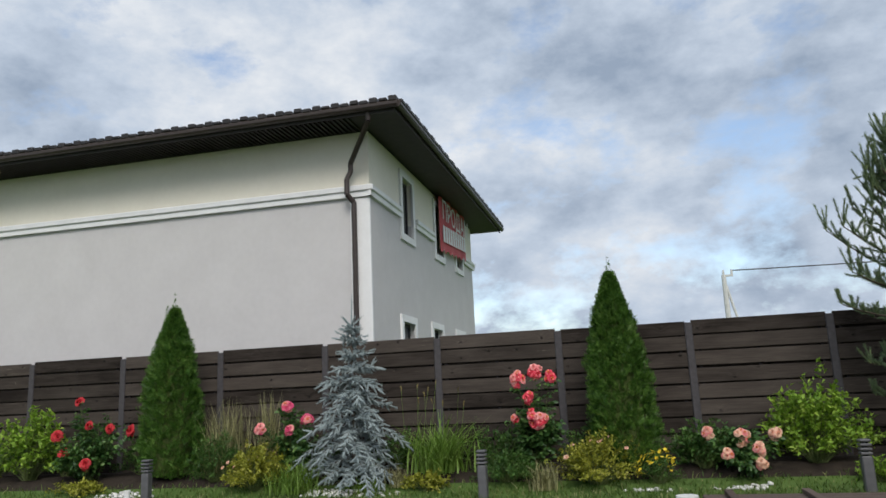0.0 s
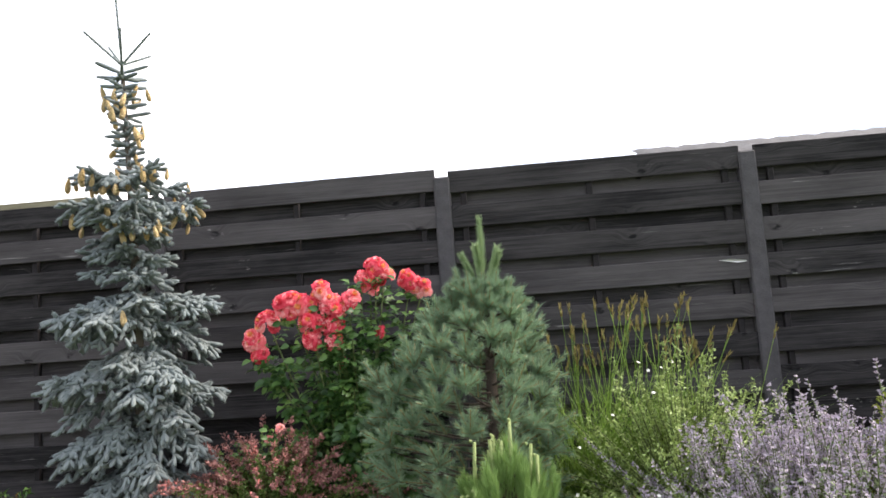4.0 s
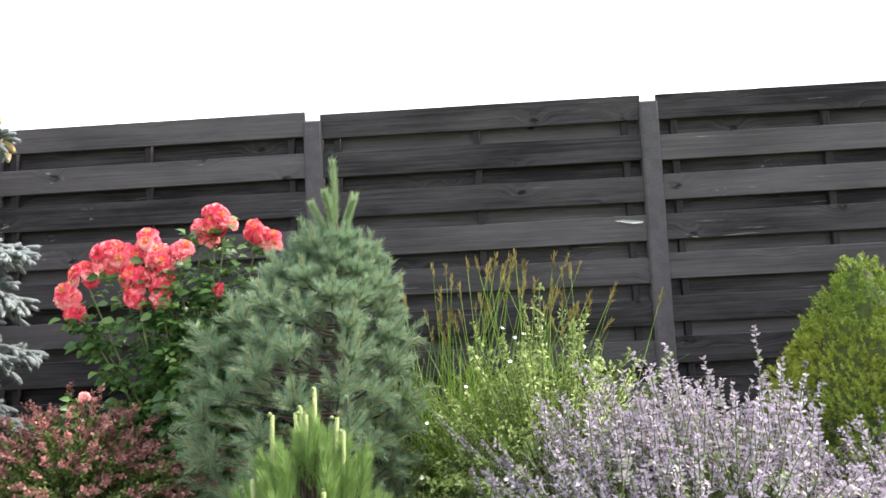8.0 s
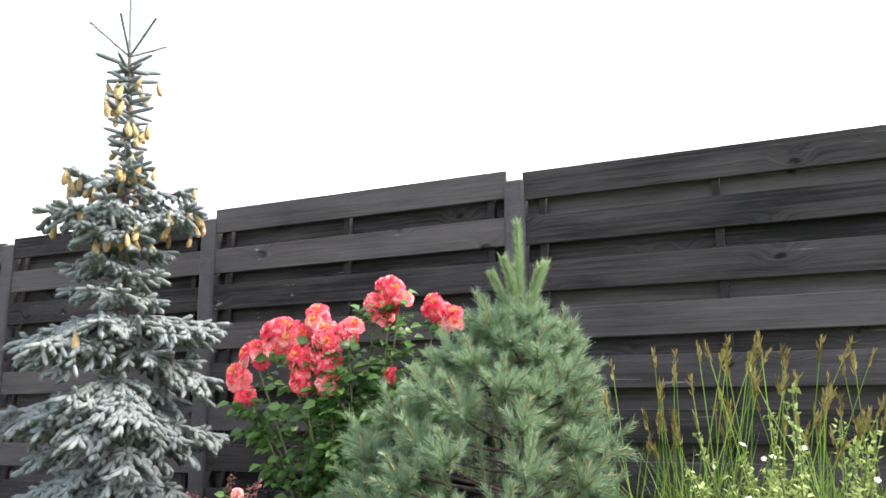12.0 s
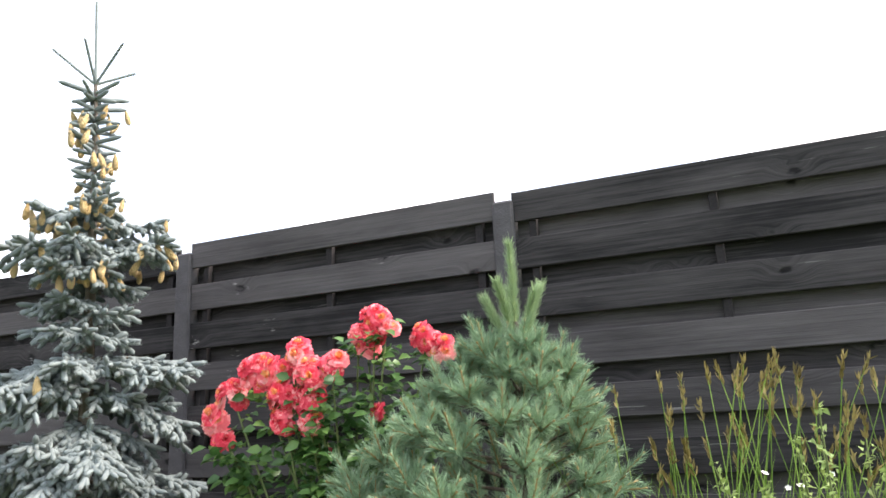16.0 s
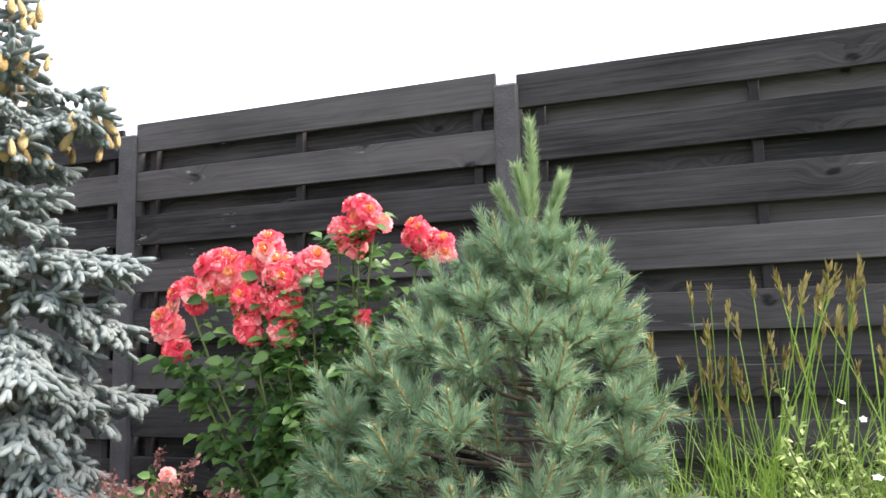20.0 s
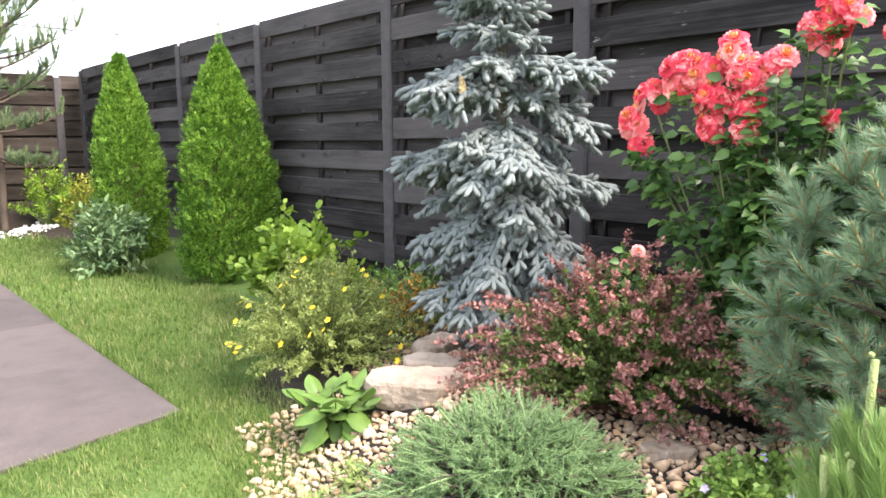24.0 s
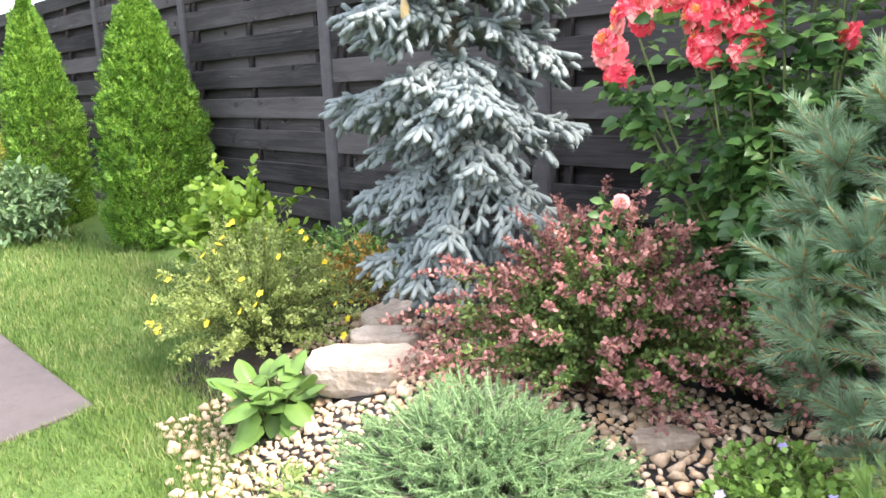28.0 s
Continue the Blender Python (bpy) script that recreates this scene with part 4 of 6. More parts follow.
def disc_flower(name, mat, petals=5):
    g = np.random.default_rng(petals)
    az = np.arange(petals) * 2 * np.pi / petals
    D = np.stack([np.cos(az), np.sin(az), 0.25 + 0 * az], 1)
    V, F = leaves(np.zeros((petals, 3)), unit(D), 0.5, 0.5, g, fold=0.12, up=np.tile([0, 0, 1.0], (petals, 1)))
    ob = soup(name, V, F, mat)
    me = ob.data
    bpy.data.objects.remove(ob)
    return me


BLOOM = {c: [rosette("flower", M[c], s, M["apricot"] if c in ("coral", "pinkpale", "salmon") else None) for s in (1, 2, 3, 4, 5)] for c in ("coral", "pinkpale", "salmon", "peach", "blush", "crimson", "magenta", "whitepink")}
BLOOM["yellow"] = [disc_flower("flower", M["yellow"])]
BLOOM["lilac"] = [disc_flower("flower", M["lilac"])]
BLOOM["white"] = [disc_flower("flower", M["white"])]


def bloom(parent, kind, at, size, g, face=None, name="flower"):
    o = new(name, BLOOM[kind][int(g.integers(len(BLOOM[kind])))])
    o.parent = parent
    d = Vector(face if face is not None else (g.normal() * 0.5 - 0.6, g.normal() * 0.5 - 0.2, 0.7 + g.random() * 0.5))
    o.matrix_local = Matrix.Translation(at) @ d.to_track_quat("Z", "Y").to_matrix().to_4x4() @ Matrix.Rotation(g.random() * 6.28, 4, "Z") @ Matrix.Scale(size * (0.85 + 0.3 * g.random()), 4)
    return o


def bush(name, label, at, rx, ry, h, leaf, L, W, seed, nst=60, per=40, stem=None, tip=None, tip_from=0.8, low=0.15, bow=0.25, start=0.3,
         out=0.6, rough=0.15, flowers=None, category="shrub", sink=0.0, droop=0.0, fold=0.25, group="", thin=1.0, blunt=False):
    """A shrub of arching stems with leaves along them, young leaves at the tips, and flowers."""
    g = np.random.default_rng(seed)
    x, y = at
    b = thing(name, label, category, (x, y, lift(x, y) - sink), group)
    ends = dome_ends(nst, rx, ry, h, g, low, rough)
    base = np.stack([ends[:, 0] * 0.12 + g.normal(size=nst) * 0.02, ends[:, 1] * 0.12 + g.normal(size=nst) * 0.02, 0 * ends[:, 0]], 1)
    P = curves(base, ends, g, bow)
    rad = np.linspace(1, 0.35, P.shape[1])[None] * np.full((nst, 1), (0.004 + 0.003 * h) * thin)
    V, F = tubes(P, rad, 4)
    soup("stem_growth", V, F, stem or M["stem"], b)
    t = start + (1 - start) * g.random((nst, per)) ** 0.7
    pt, d = along(P, t)
    pt, d, t = pt.reshape(-1, 3), d.reshape(-1, 3), t.ravel()
    D = unit(d * (1 - out) + unit(g.normal(size=d.shape)) * out + np.array([0, 0, 0.15 - droop]))
    pt = pt + g.normal(size=pt.shape) * L * 0.35
    ln = L * g.uniform(0.65, 1.25, len(pt))
    up = unit(np.array([0, 0, 1.0]) + g.normal(size=D.shape) * 0.5 + 0.4 * unit(pt * [1, 1, 0.3]))
    if blunt:
        V, F = rounds(pt, D, ln, ln * W / L, g, up)
    else:
        V, F = leaves(pt, D, ln, ln * W / L, g, fold=fold, up=up, curl=0.15)
    young = t > tip_from
    size, cut = (6, ROUND) if blunt else (5, np.array([[0, 2, 1], [0, 3, 2], [1, 2, 4], [2, 3, 4]]))
    Vr = V.reshape(-1, size, 3)
    for nm, sel, mat in (("foliage", ~young if tip else np.ones(len(pt), bool), leaf), ("young_foliage", young, tip)):
        if mat is None or not sel.any():
            continue
        n = int(sel.sum())
        Fs = (np.arange(n)[:, None, None] * size + cut[None]).reshape(-1, 3)
        soup(nm, Vr[sel].reshape(-1, 3), Fs, mat, b)
    for kind, n, size, zmin in flowers or ():
        e = dome_ends(n, rx * 1.02, ry * 1.02, h * 1.03, g, zmin, 0.06)
        for q in e:
            if q[0] > rx * 0.75:
                q[0] = -q[0]
            bloom(b, kind, q, size, g)
    return b


def spruce(name, label, at, profile, top, seed, mat, shoot=0.13, count=65, needle=0.018, width=0.003, gap=0.11, nb=7, leader=0.36, lean=(0, 0), skirt=0.3, knot=0.05):
    """A spruce: trunk, drooping whorled branches with side shoots and needles."""
    g = np.random.default_rng(seed)
    x, y = at
    b = thing(name, label, "tree", (x, y, lift(x, y) - 0.02))
    s = np.linspace(0, 1, 8)
    trunk = np.stack([lean[0] * s**2, lean[1] * s**2, s * top], 1)
    V, F = tubes(trunk[None], np.linspace(0.045, 0.008, 8)[None], 8)
    soup("trunk", V, F, M["bark"], b)
    zs, rs = profile
    paths, P, D, L = [], [], [], []
    z = skirt
    while z < top - 0.02:
        R = np.interp(z, zs, rs)
        a0 = g.random() * 6.28
        for k in range(nb):
            az = a0 + 2 * np.pi * k / nb + g.normal() * 0.2
            r = R * g.uniform(0.5, 1.14)
            u = np.array([np.cos(az), np.sin(az), 0])
            t = np.linspace(0, 1, 7)[:, None]
            fall = np.interp(z, [0, 0.55 * top, 0.7 * top, top], [0.34, 0.26, 0.08, -0.6]) * g.uniform(0.3, 1.5)
            c0 = np.array([np.interp(z, trunk[:, 2], trunk[:, 0]), np.interp(z, trunk[:, 2], trunk[:, 1]), z + g.normal() * 0.03])
            p = c0 + u * r * t + np.array([0, 0, 1]) * (0.35 * r * t - (fall + 0.35) * r * t**1.7)
            paths.append(p)
            m = max(3, int(r / knot))
            q = np.linspace(0.08, 1, m)
            for i, w in enumerate(q):
                j = min(int(w * 6), 5)
                f = w * 6 - j
                pos = p[j] * (1 - f) + p[j + 1] * f
                tan = unit((p[j + 1] - p[j])[None])[0]
                side = np.cross(tan, [0, 0, 1.0]) * (1 if i % 2 else -1)
                last = i == m - 1
                sgn = np.cross(tan, [0, 0, 1.0])
                for rep in range(1 if last else 4):
                    way_ = (sgn, -sgn, np.array([0, 0, 0.45]), np.array([0, 0, -0.8]))[rep]
                    d = tan if last else tan * g.uniform(0.45, 0.9) + way_ * g.uniform(0.5, 1.0) + np.array([0, 0, -0.12]) + g.normal(size=3) * 0.22
                    P.append(pos)
                    D.append(d)
                    L.append(min(shoot * g.uniform(0.65, 1.15), 0.3 * r + 0.035))
        z += gap * g.uniform(0.8, 1.2)
    # the leader and the last whorl of upright shoots
    tip = trunk[-1]
    for k in range(5):
        az = k * 2 * np.pi / 5 + 0.4
        P.append(tip - [0, 0, 0.01])
        D.append([np.cos(az) * 0.8, np.sin(az) * 0.8, 0.75])
        L.append(leader * 0.5)
        P.append(tip - [0, 0, 0.09])
        D.append([np.cos(az + 0.5), np.sin(az + 0.5), 0.25])
        L.append(leader * 0.42)
    P.append(tip)
    D.append([0.03, 0.02, 1])
    L.append(leader)
    P, D, L = np.array(P), unit(np.array(D)), np.array(L)
    V, F = tubes(np.array(paths), np.linspace(0.009, 0.0025, 7)[None] * np.ones((len(paths), 1)), 4)
    soup("branchwork", V, F, M["bark"], b)
    V1, F1 = tubes(np.stack([P, P + D * L[:, None]], 1), np.tile([0.0028, 0.002], (len(P), 1)), 3)
    soup("twig_growth", V1, F1, M["bark"], b)
    V, F = merge(needles(P, D, L, count, needle, width, g, spread=1.15, taper=0.2), fingers(P, D, L, needle * 0.42))
    soup("needle_foliage", V, F, mat, b)
    return b


def brushes(P, D, L, count, needle, width, g, tip=1.42):
    """Blunt round shoots: needles nearly square to the shoot, closing over its rounded tip."""
    n = len(P)
    t = g.random((n, count)) ** 0.85
    A, B = frames(D, g)
    ph = g.random((n, count)) * 2 * np.pi
    Rr = np.cos(ph)[..., None] * A[:, None] + np.sin(ph)[..., None] * B[:, None]
    base = P[:, None] + D[:, None] * (t * L[:, None])[..., None]
    ang = tip * (0.8 + 0.35 * g.random((n, count))) * np.clip(1.05 - 1.05 * g.random((n, count)) * smooth01((t - 0.72) / 0.28), 0.05, 1.1)
    N = np.cos(ang)[..., None] * D[:, None] + np.sin(ang)[..., None] * Rr
    ln = needle * (0.75 + 0.4 * g.random((n, count)))
    S = unit(np.cross(N, g.normal(size=N.shape))) * width / 2
    V = np.stack([base - S, base + S, base + N * ln[..., None]], 2).reshape(-1, 3)
    return V, np.arange(len(V)).reshape(-1, 3)


def cone_mesh():
    bm = bmesh.new()
    bmesh.ops.create_uvsphere(bm, u_segments=9, v_segments=10, radius=0.5)
    for v in bm.verts:
        k = 0.36 * (1 - 0.45 * v.co.z) * (1 + 0.1 * math.sin(v.co.z * 40))
        v.co.x, v.co.y, v.co.z = v.co.x * k, v.co.y * k, v.co.z - 0.5
    me = bpy.data.meshes.new("cone")
    bm.to_mesh(me)
    bm.free()
    me.polygons.foreach_set("use_smooth", [True] * len(me.polygons))
    me.materials.append(M["cone"])
    return me


def blunt_shoots(P, D, L, r):
    """Plump round-ended bodies of packed needles along each shoot, with a slight ripple."""
    s = np.array([-0.03, 0.1, 0.32, 0.58, 0.82, 0.97, 1.05])
    paths = P[:, None] + D[:, None] * (L[:, None] * s)[..., None]
    V, F = tubes(paths, np.broadcast_to(r * np.array([0.5, 0.8, 1.0, 1.0, 0.98, 0.75, 0.12]), (len(P), 7)), 6)
    return V, np.concatenate([F[:, [0, 1, 2]], F[:, [0, 2, 3]]])


def blue_spruce(at, top, seed):
    """Storeys of flat drooping pads set with blunt silver shoots, a thin upper stem hung with cones, a bare leader."""
    g = np.random.default_rng(seed)
    x, y = at
    b = thing("blue_spruce", "tall silvery blue spruce with drooping branches and tan cones", "tree", (x, y, lift(x, y) - 0.02))
    s = np.linspace(0, 1, 9)
    trunk = np.stack([-0.03 * s**2, 0.06 * s**2, s * top], 1)
    V, F = tubes(trunk[None], np.linspace(0.045, 0.009, 9)[None], 8)
    soup("trunk", V, F, M["bark"], b)
    paths, P, D, L = [], [], [], []

    def shoot(pos, d, ln):
        P.append(pos)
        D.append(d)
        L.append(ln)

    def stem_at(z):
        return np.array([np.interp(z, trunk[:, 2], trunk[:, 0]), np.interp(z, trunk[:, 2], trunk[:, 1]), z])

    def bough(z, az, r, rise, fall):
        u = np.array([np.cos(az), np.sin(az), 0])
        v = np.array([-u[1], u[0], 0])
        t = np.linspace(0, 1, 9)[:, None]
        p = stem_at(z) + u * r * t + np.array([0, 0, 1.0]) * r * (rise * t - (fall + rise) * t**1.7 + 0.10 * t**5) + v * r * 0.2 * g.normal() * t**2
        paths.append(p)
        seg = np.linalg.norm(np.diff(p, axis=0), axis=1)
        run = np.r_[0, np.cumsum(seg)]
        long = run[-1]
        w, i = max(0.05, 0.14 * long), 0
        while w < long:
            pos = np.array([np.interp(w, run, p[:, c]) for c in range(3)])
            j = min(int(np.searchsorted(run, w, side="right")) - 1, len(seg) - 1)
            tan = (p[j + 1] - p[j]) / seg[j]
            side = unit(np.cross(tan, [0, 0, 1.0])[None])[0] * (1 if i % 2 else -1)
            f = w / long
            shoot(pos, tan + g.normal(size=3) * 0.12, 0.058)
            if g.random() < 0.45:
                shoot(pos, tan * 0.8 + np.array([0, 0, 0.5]) + g.normal(size=3) * 0.3, 0.05 * g.uniform(0.8, 1.2))
            ll = min(0.46 * r, 0.17) * math.sin(math.pi * (0.22 + 0.68 * f)) ** 0.8 * g.uniform(0.75, 1.25)
            e = unit((side + tan * g.uniform(0.55, 1.0) + np.array([0, 0, g.uniform(-0.45, -0.05)]) + g.normal(size=3) * 0.12)[None])[0]
            k = 0.0
            while k < ll:
                o = pos + e * k + np.array([0, 0, -2.0 * k * k])
                ee = unit((e + np.array([0, 0, -4.0 * k]))[None])[0]
                end = k > ll - 0.05
                shoot(o, ee + g.normal(size=3) * 0.08, g.uniform(0.054, 0.07) if end else 0.046)
                cr = unit(np.cross(ee, [0, 0, 1.0])[None])[0]
                for sg in (-1, 1):
                    if g.random() < 0.8:
                        shoot(o + ee * 0.014 * (sg + 1), ee * 0.8 + cr * sg * 0.75 + np.array([0, 0, g.uniform(-0.45, 0.05)]) + g.normal(size=3) * 0.22, g.uniform(0.036, 0.058))
                k += 0.044
            # fringe hanging under the bough
            if 0.2 < f and g.random() < 0.55:
                d = np.array([0, 0, -0.9]) + tan * 0.55 + g.normal(size=3) * 0.25
                shoot(pos, d, 0.06)
                if r > 0.3 and g.random() < 0.6:
                    shoot(pos + unit(d[None])[0] * 0.05, d + g.normal(size=3) * 0.2, 0.065)
            w += 0.036
            i += 1
        pos, tan = p[-1], (p[-1] - p[-2]) / seg[-1]
        side = unit(np.cross(tan, [0, 0, 1.0])[None])[0]
        for q in (-0.8, 0, 0.8):
            shoot(pos, tan + side * q + np.array([0, 0, 0.1 - 0.15 * abs(q)]), 0.075 * g.uniform(0.9, 1.15))

    zs = [0.1, 0.3, 0.6, 0.9, 1.1, 1.3, 1.42, 1.55, 1.66, 1.8, 1.95, 2.05, 2.14]
    rs = [0.20, 0.31, 0.36, 0.37, 0.33, 0.32, 0.31, 0.22, 0.22, 0.29, 0.33, 0.29, 0.17]
    z = 0.2
    while z < 2.12:
        R = np.interp(z, zs, rs)
        a0 = g.random() * 6.28
        for k in range(6):
            bough(z + g.normal() * 0.03, a0 + 2 * np.pi * k / 6 + g.normal() * 0.25, R * g.uniform(0.6, 1.06),
                  g.uniform(0.2, 0.45), np.interp(z, [0, 1.0, 1.5, 1.9, 2.1], [0.5, 0.42, 0.2, 0.02, -0.1]) * g.uniform(0.5, 1.5))
        z += 0.13 * g.uniform(0.85, 1.15)
    # the long boughs that stand out of the outline
    for z, az, r, rise, fall in ((1.96, 137, 0.33, 0.25, 0.2), (1.98, -43, 0.31, 0.3, 0.2), (1.42, -43, 0.45, 0.3, 0.12), (1.40, -65, 0.40, 0.3, 0.2), (1.42, 137, 0.40, 0.3, 0.36), (1.38, 162, 0.40, 0.3, 0.35),
                                 (1.24, -35, 0.40, 0.25, 0.36), (1.06, 130, 0.43, 0.3, 0.26), (1.02, 155, 0.42, 0.3, 0.3), (0.94, -48, 0.45, 0.3, 0.28), (0.92, -25, 0.42, 0.3, 0.3), (1.1, -140, 0.38, 0.3, 0.5),
                                 (0.72, 140, 0.37, 0.3, 0.4), (0.70, -110, 0.38, 0.3, 0.45), (0.62, -40, 0.40, 0.3, 0.4), (0.45, 150, 0.36, 0.3, 0.35)):
        bough(z, radians(az), r, rise, fall)
    z = 2.13
    while z < top - 0.05:
        a0 = g.random() * 6.28
        reach = np.interp(z, [2.1, 2.3, 2.6, 2.8], [0.14, 0.12, 0.125, 0.15])
        for k in range(5):
            az = a0 + k * 1.26 + g.normal() * 0.25
            shoot(stem_at(z), [np.cos(az), np.sin(az), g.uniform(-0.1, 0.3)], reach * g.uniform(0.6, 1.15))
            if g.random() < 0.5:
                shoot(stem_at(z + 0.02), [np.cos(az + 0.7), np.sin(az + 0.7), g.uniform(-0.7, 0.0)], 0.06)
        z += 0.058
    tip = trunk[-1]
    for zz in np.arange(0.3, top - 0.1, 0.06):
        az = g.random() * 6.28
        shoot(stem_at(zz), [np.cos(az), np.sin(az), -0.5], 0.07)
        shoot(stem_at(zz), [-np.cos(az), -np.sin(az), 0.1], 0.07)
    for k in range(6):
        az = k * 2 * np.pi / 6 + 0.5
        shoot(tip - [0, 0, 0.06 + 0.03 * (k % 2)], [np.cos(az), np.sin(az), 0.16], 0.16)
    P, D, L = np.array(P), unit(np.array(D)), np.array(L)
    V, F = tubes(np.array(paths), np.linspace(0.010, 0.003, 9)[None] * np.ones((len(paths), 1)), 4)
    soup("branchwork", V, F, M["bark"], b)
    thick = 0.0112 * g.uniform(0.85, 1.15, len(P))[:, None]
    V, F = merge(blunt_shoots(P, D, L, thick), brushes(P, D, L, BRUSH, 0.0195, 0.0030, g, tip=1.12))
    soup("needle_foliage", V, F, M["blue"], b)
    # the last whorl: long shoots with short needles pressed to them
    Q = np.array([tip] + [tip - [0, 0, 0.01]] * 5)
    E = unit(np.array([[0.0, 0.07, 1]] + [[np.cos(a) * 0.85, np.sin(a) * 0.85, q] for a, q in ((0.9, 0.8), (2.3, 0.7), (3.6, 0.9), (4.6, 0.75), (5.6, 0.45))]))
    H = np.array([0.46, 0.24, 0.26, 0.22, 0.25, 0.2])
    V, F = tubes(np.stack([Q, Q + E * H[:, None]], 1), np.tile([0.0075, 0.0065], (6, 1)), 6)
    soup("top_shoot_growth", V, F, M["blue"], b)
    V, F = needles(Q, E, H, 620, 0.015, 0.0032, g, spread=0.7, taper=0.2)
    soup("top_needle_foliage", V, F, M["blue"], b)
    me = cone_mesh()
    tips = P + D * L[:, None]
    out = np.hypot(tips[:, 0], tips[:, 1] - 0.03)
    hi = np.where((tips[:, 2] > 2.1) & (tips[:, 2] < 2.74))[0]
    mid = np.where((tips[:, 2] > 1.78) & (tips[:, 2] < 2.12) & (out > 0.2))[0]
    # one lone cone low on the lawn side
    low = np.argmin(np.linalg.norm(tips - [-0.36, -0.06, 1.36], axis=1))
    hung = []
    for i in np.r_[g.choice(hi, 90, replace=False), g.choice(mid, 40, replace=False), low]:
        if any(np.linalg.norm(tips[i] - q) < 0.055 for q in hung):
            continue
        hung.append(tips[i])
        o = new("cone", me)
        o.parent = b
        o.location = tips[i] + [0, 0, -0.004]
        o.rotation_euler = (g.normal() * 0.25, g.normal() * 0.25, 0)
        o.scale = (0.078 * g.uniform(0.8, 1.2),) * 3


BRUSH = 40
BX, BY = 7.04, 1.69
blue_spruce((BX, BY), 2.80, 11)


def pine_bush(name, label, at, h, R, seed, boughs, mat, tipmat, needle=0.05, width=0.0032, leader=0.3):
    """A young pine: upswept boughs, each ending in a tuft of round needle brushes, with dark gaps between."""
    g = np.random.default_rng(seed)
    x, y = at
    b = thing(name, label, "tree", (x, y, lift(x, y) - 0.02))
    V, F = tubes(np.array([[[0, 0, 0], [0.01, 0, h * 0.5], [0, 0, h - leader]]]), np.array([[0.045, 0.03, 0.012]]), 8)
    soup("trunk", V, F, M["pinebark"], b)
    P, D, L, roots, ends = [], [], [], [], []
    for i in range(boughs):
        f = (i + 0.5) / boughs
        zf = min(max(f**0.92 + g.normal() * 0.012, 0), 1)
        az = i * 2.39996 + g.normal() * 0.1
        u = np.array([np.cos(az), np.sin(az), 0])
        r = np.interp(zf, R[0], R[1]) * g.uniform(0.86, 1.04)
        z = 0.10 + zf * (h - leader * 1.2 - 0.1)
        shift = min(1, 2.3 - 2.3 * zf)
        e = u * r * 0.86 + np.array([-0.09 * shift, 0.17 * shift, z - 0.04])
        el = np.interp(zf, [0, 0.3, 0.7, 1], [0.25, 0.6, 0.95, 1.3]) + g.normal() * 0.12
        axis = u * np.cos(el) + np.array([0, 0, np.sin(el)])
        roots.append([0, 0, max(z - 0.35 * r, 0.04)])
        ends.append(e)
        big = np.interp(zf, [0, 0.7, 1], [1.05, 1.1, 0.9]) * g.uniform(0.85, 1.15)
        a2, b2 = frames(axis[None], g)
        # a round tuft: one leading shoot in a ring of six, and an older shoot behind it
        P.append(e)
        D.append(axis)
        L.append(0.145 * big)
        turn = g.random() * 6
        for k in range(6):
            w = turn + k * 1.047
            P.append(e)
            D.append(axis * 0.62 + (a2[0] * np.cos(w) + b2[0] * np.sin(w)) * 0.85 + np.array([0, 0, 0.25]))
            L.append(0.105 * big * g.uniform(0.85, 1.12))
        back = unit((np.array(roots[-1]) - e)[None])[0]
        P.append(e + back * 0.15)
        D.append(-back)
        L.append(0.14)
        P.append(e + back * 0.24)
        D.append(axis)
        L.append(0.16)
    P, D, L = np.array(P), unit(np.array(D)), np.array(L)
    paths = curves(np.array(roots), np.array(ends), g, -0.08)
    V, F = tubes(paths, np.linspace(0.008, 0.004, 6)[None] * np.ones((boughs, 1)), 5)
    soup("branchwork", V, F, M["pinebark"], b)
    V, F = needles(P - D * 0.01, D, L, 160, needle * 1.08, width, g, spread=0.78, taper=0.35)
    soup("needle_foliage", V, F, mat, b)
    V, F = tubes(np.stack([P, P + D * L[:, None] * 0.5, P + D * L[:, None] * 1.02, P + D * L[:, None] * 1.05], 1), np.tile([0.0045, 0.0035, 0.004, 0.001], (len(P), 1)), 5)
    soup("shoot_growth", V, F, M["pinewood"], b)
    ring = np.arange(5) * 1.257 + 0.4
    P = np.array([[0, 0, h - leader]] + [[0.03 * math.cos(a), 0.03 * math.sin(a), h - leader * 1.2 - 0.04 * (k % 2)] for k, a in enumerate(ring)])
    D = unit(np.array([[0, 0.01, 1]] + [[0.42 * math.cos(a), 0.42 * math.sin(a), 1] for a in ring]))
    L = np.r_[leader, np.full(5, leader * 0.7)]
    V, F = needles(P, D, L, 760, needle * 1.1, width, g, spread=0.6, taper=0.2)
    soup("leader_foliage", V, F, tipmat, b)
    V, F = tubes(np.stack([P, P + D * L[:, None], P + D * L[:, None] * 1.03], 1), np.tile([0.006, 0.004, 0.002], (len(P), 1)), 6)
    soup("leader_growth", V, F, M["candle"], b)
    return b


pine_bush("dwarf_pine", "dense blue-green young pine with upright tip", (7.2, -0.27), 1.72, ([0, 0.2, 0.45, 0.6, 0.75, 0.9, 1.0], [0.46, 0.55, 0.59, 0.52, 0.40, 0.25, 0.12]), 21, 104, M["pine"], M["pinetip"], needle=0.045, width=0.0036)


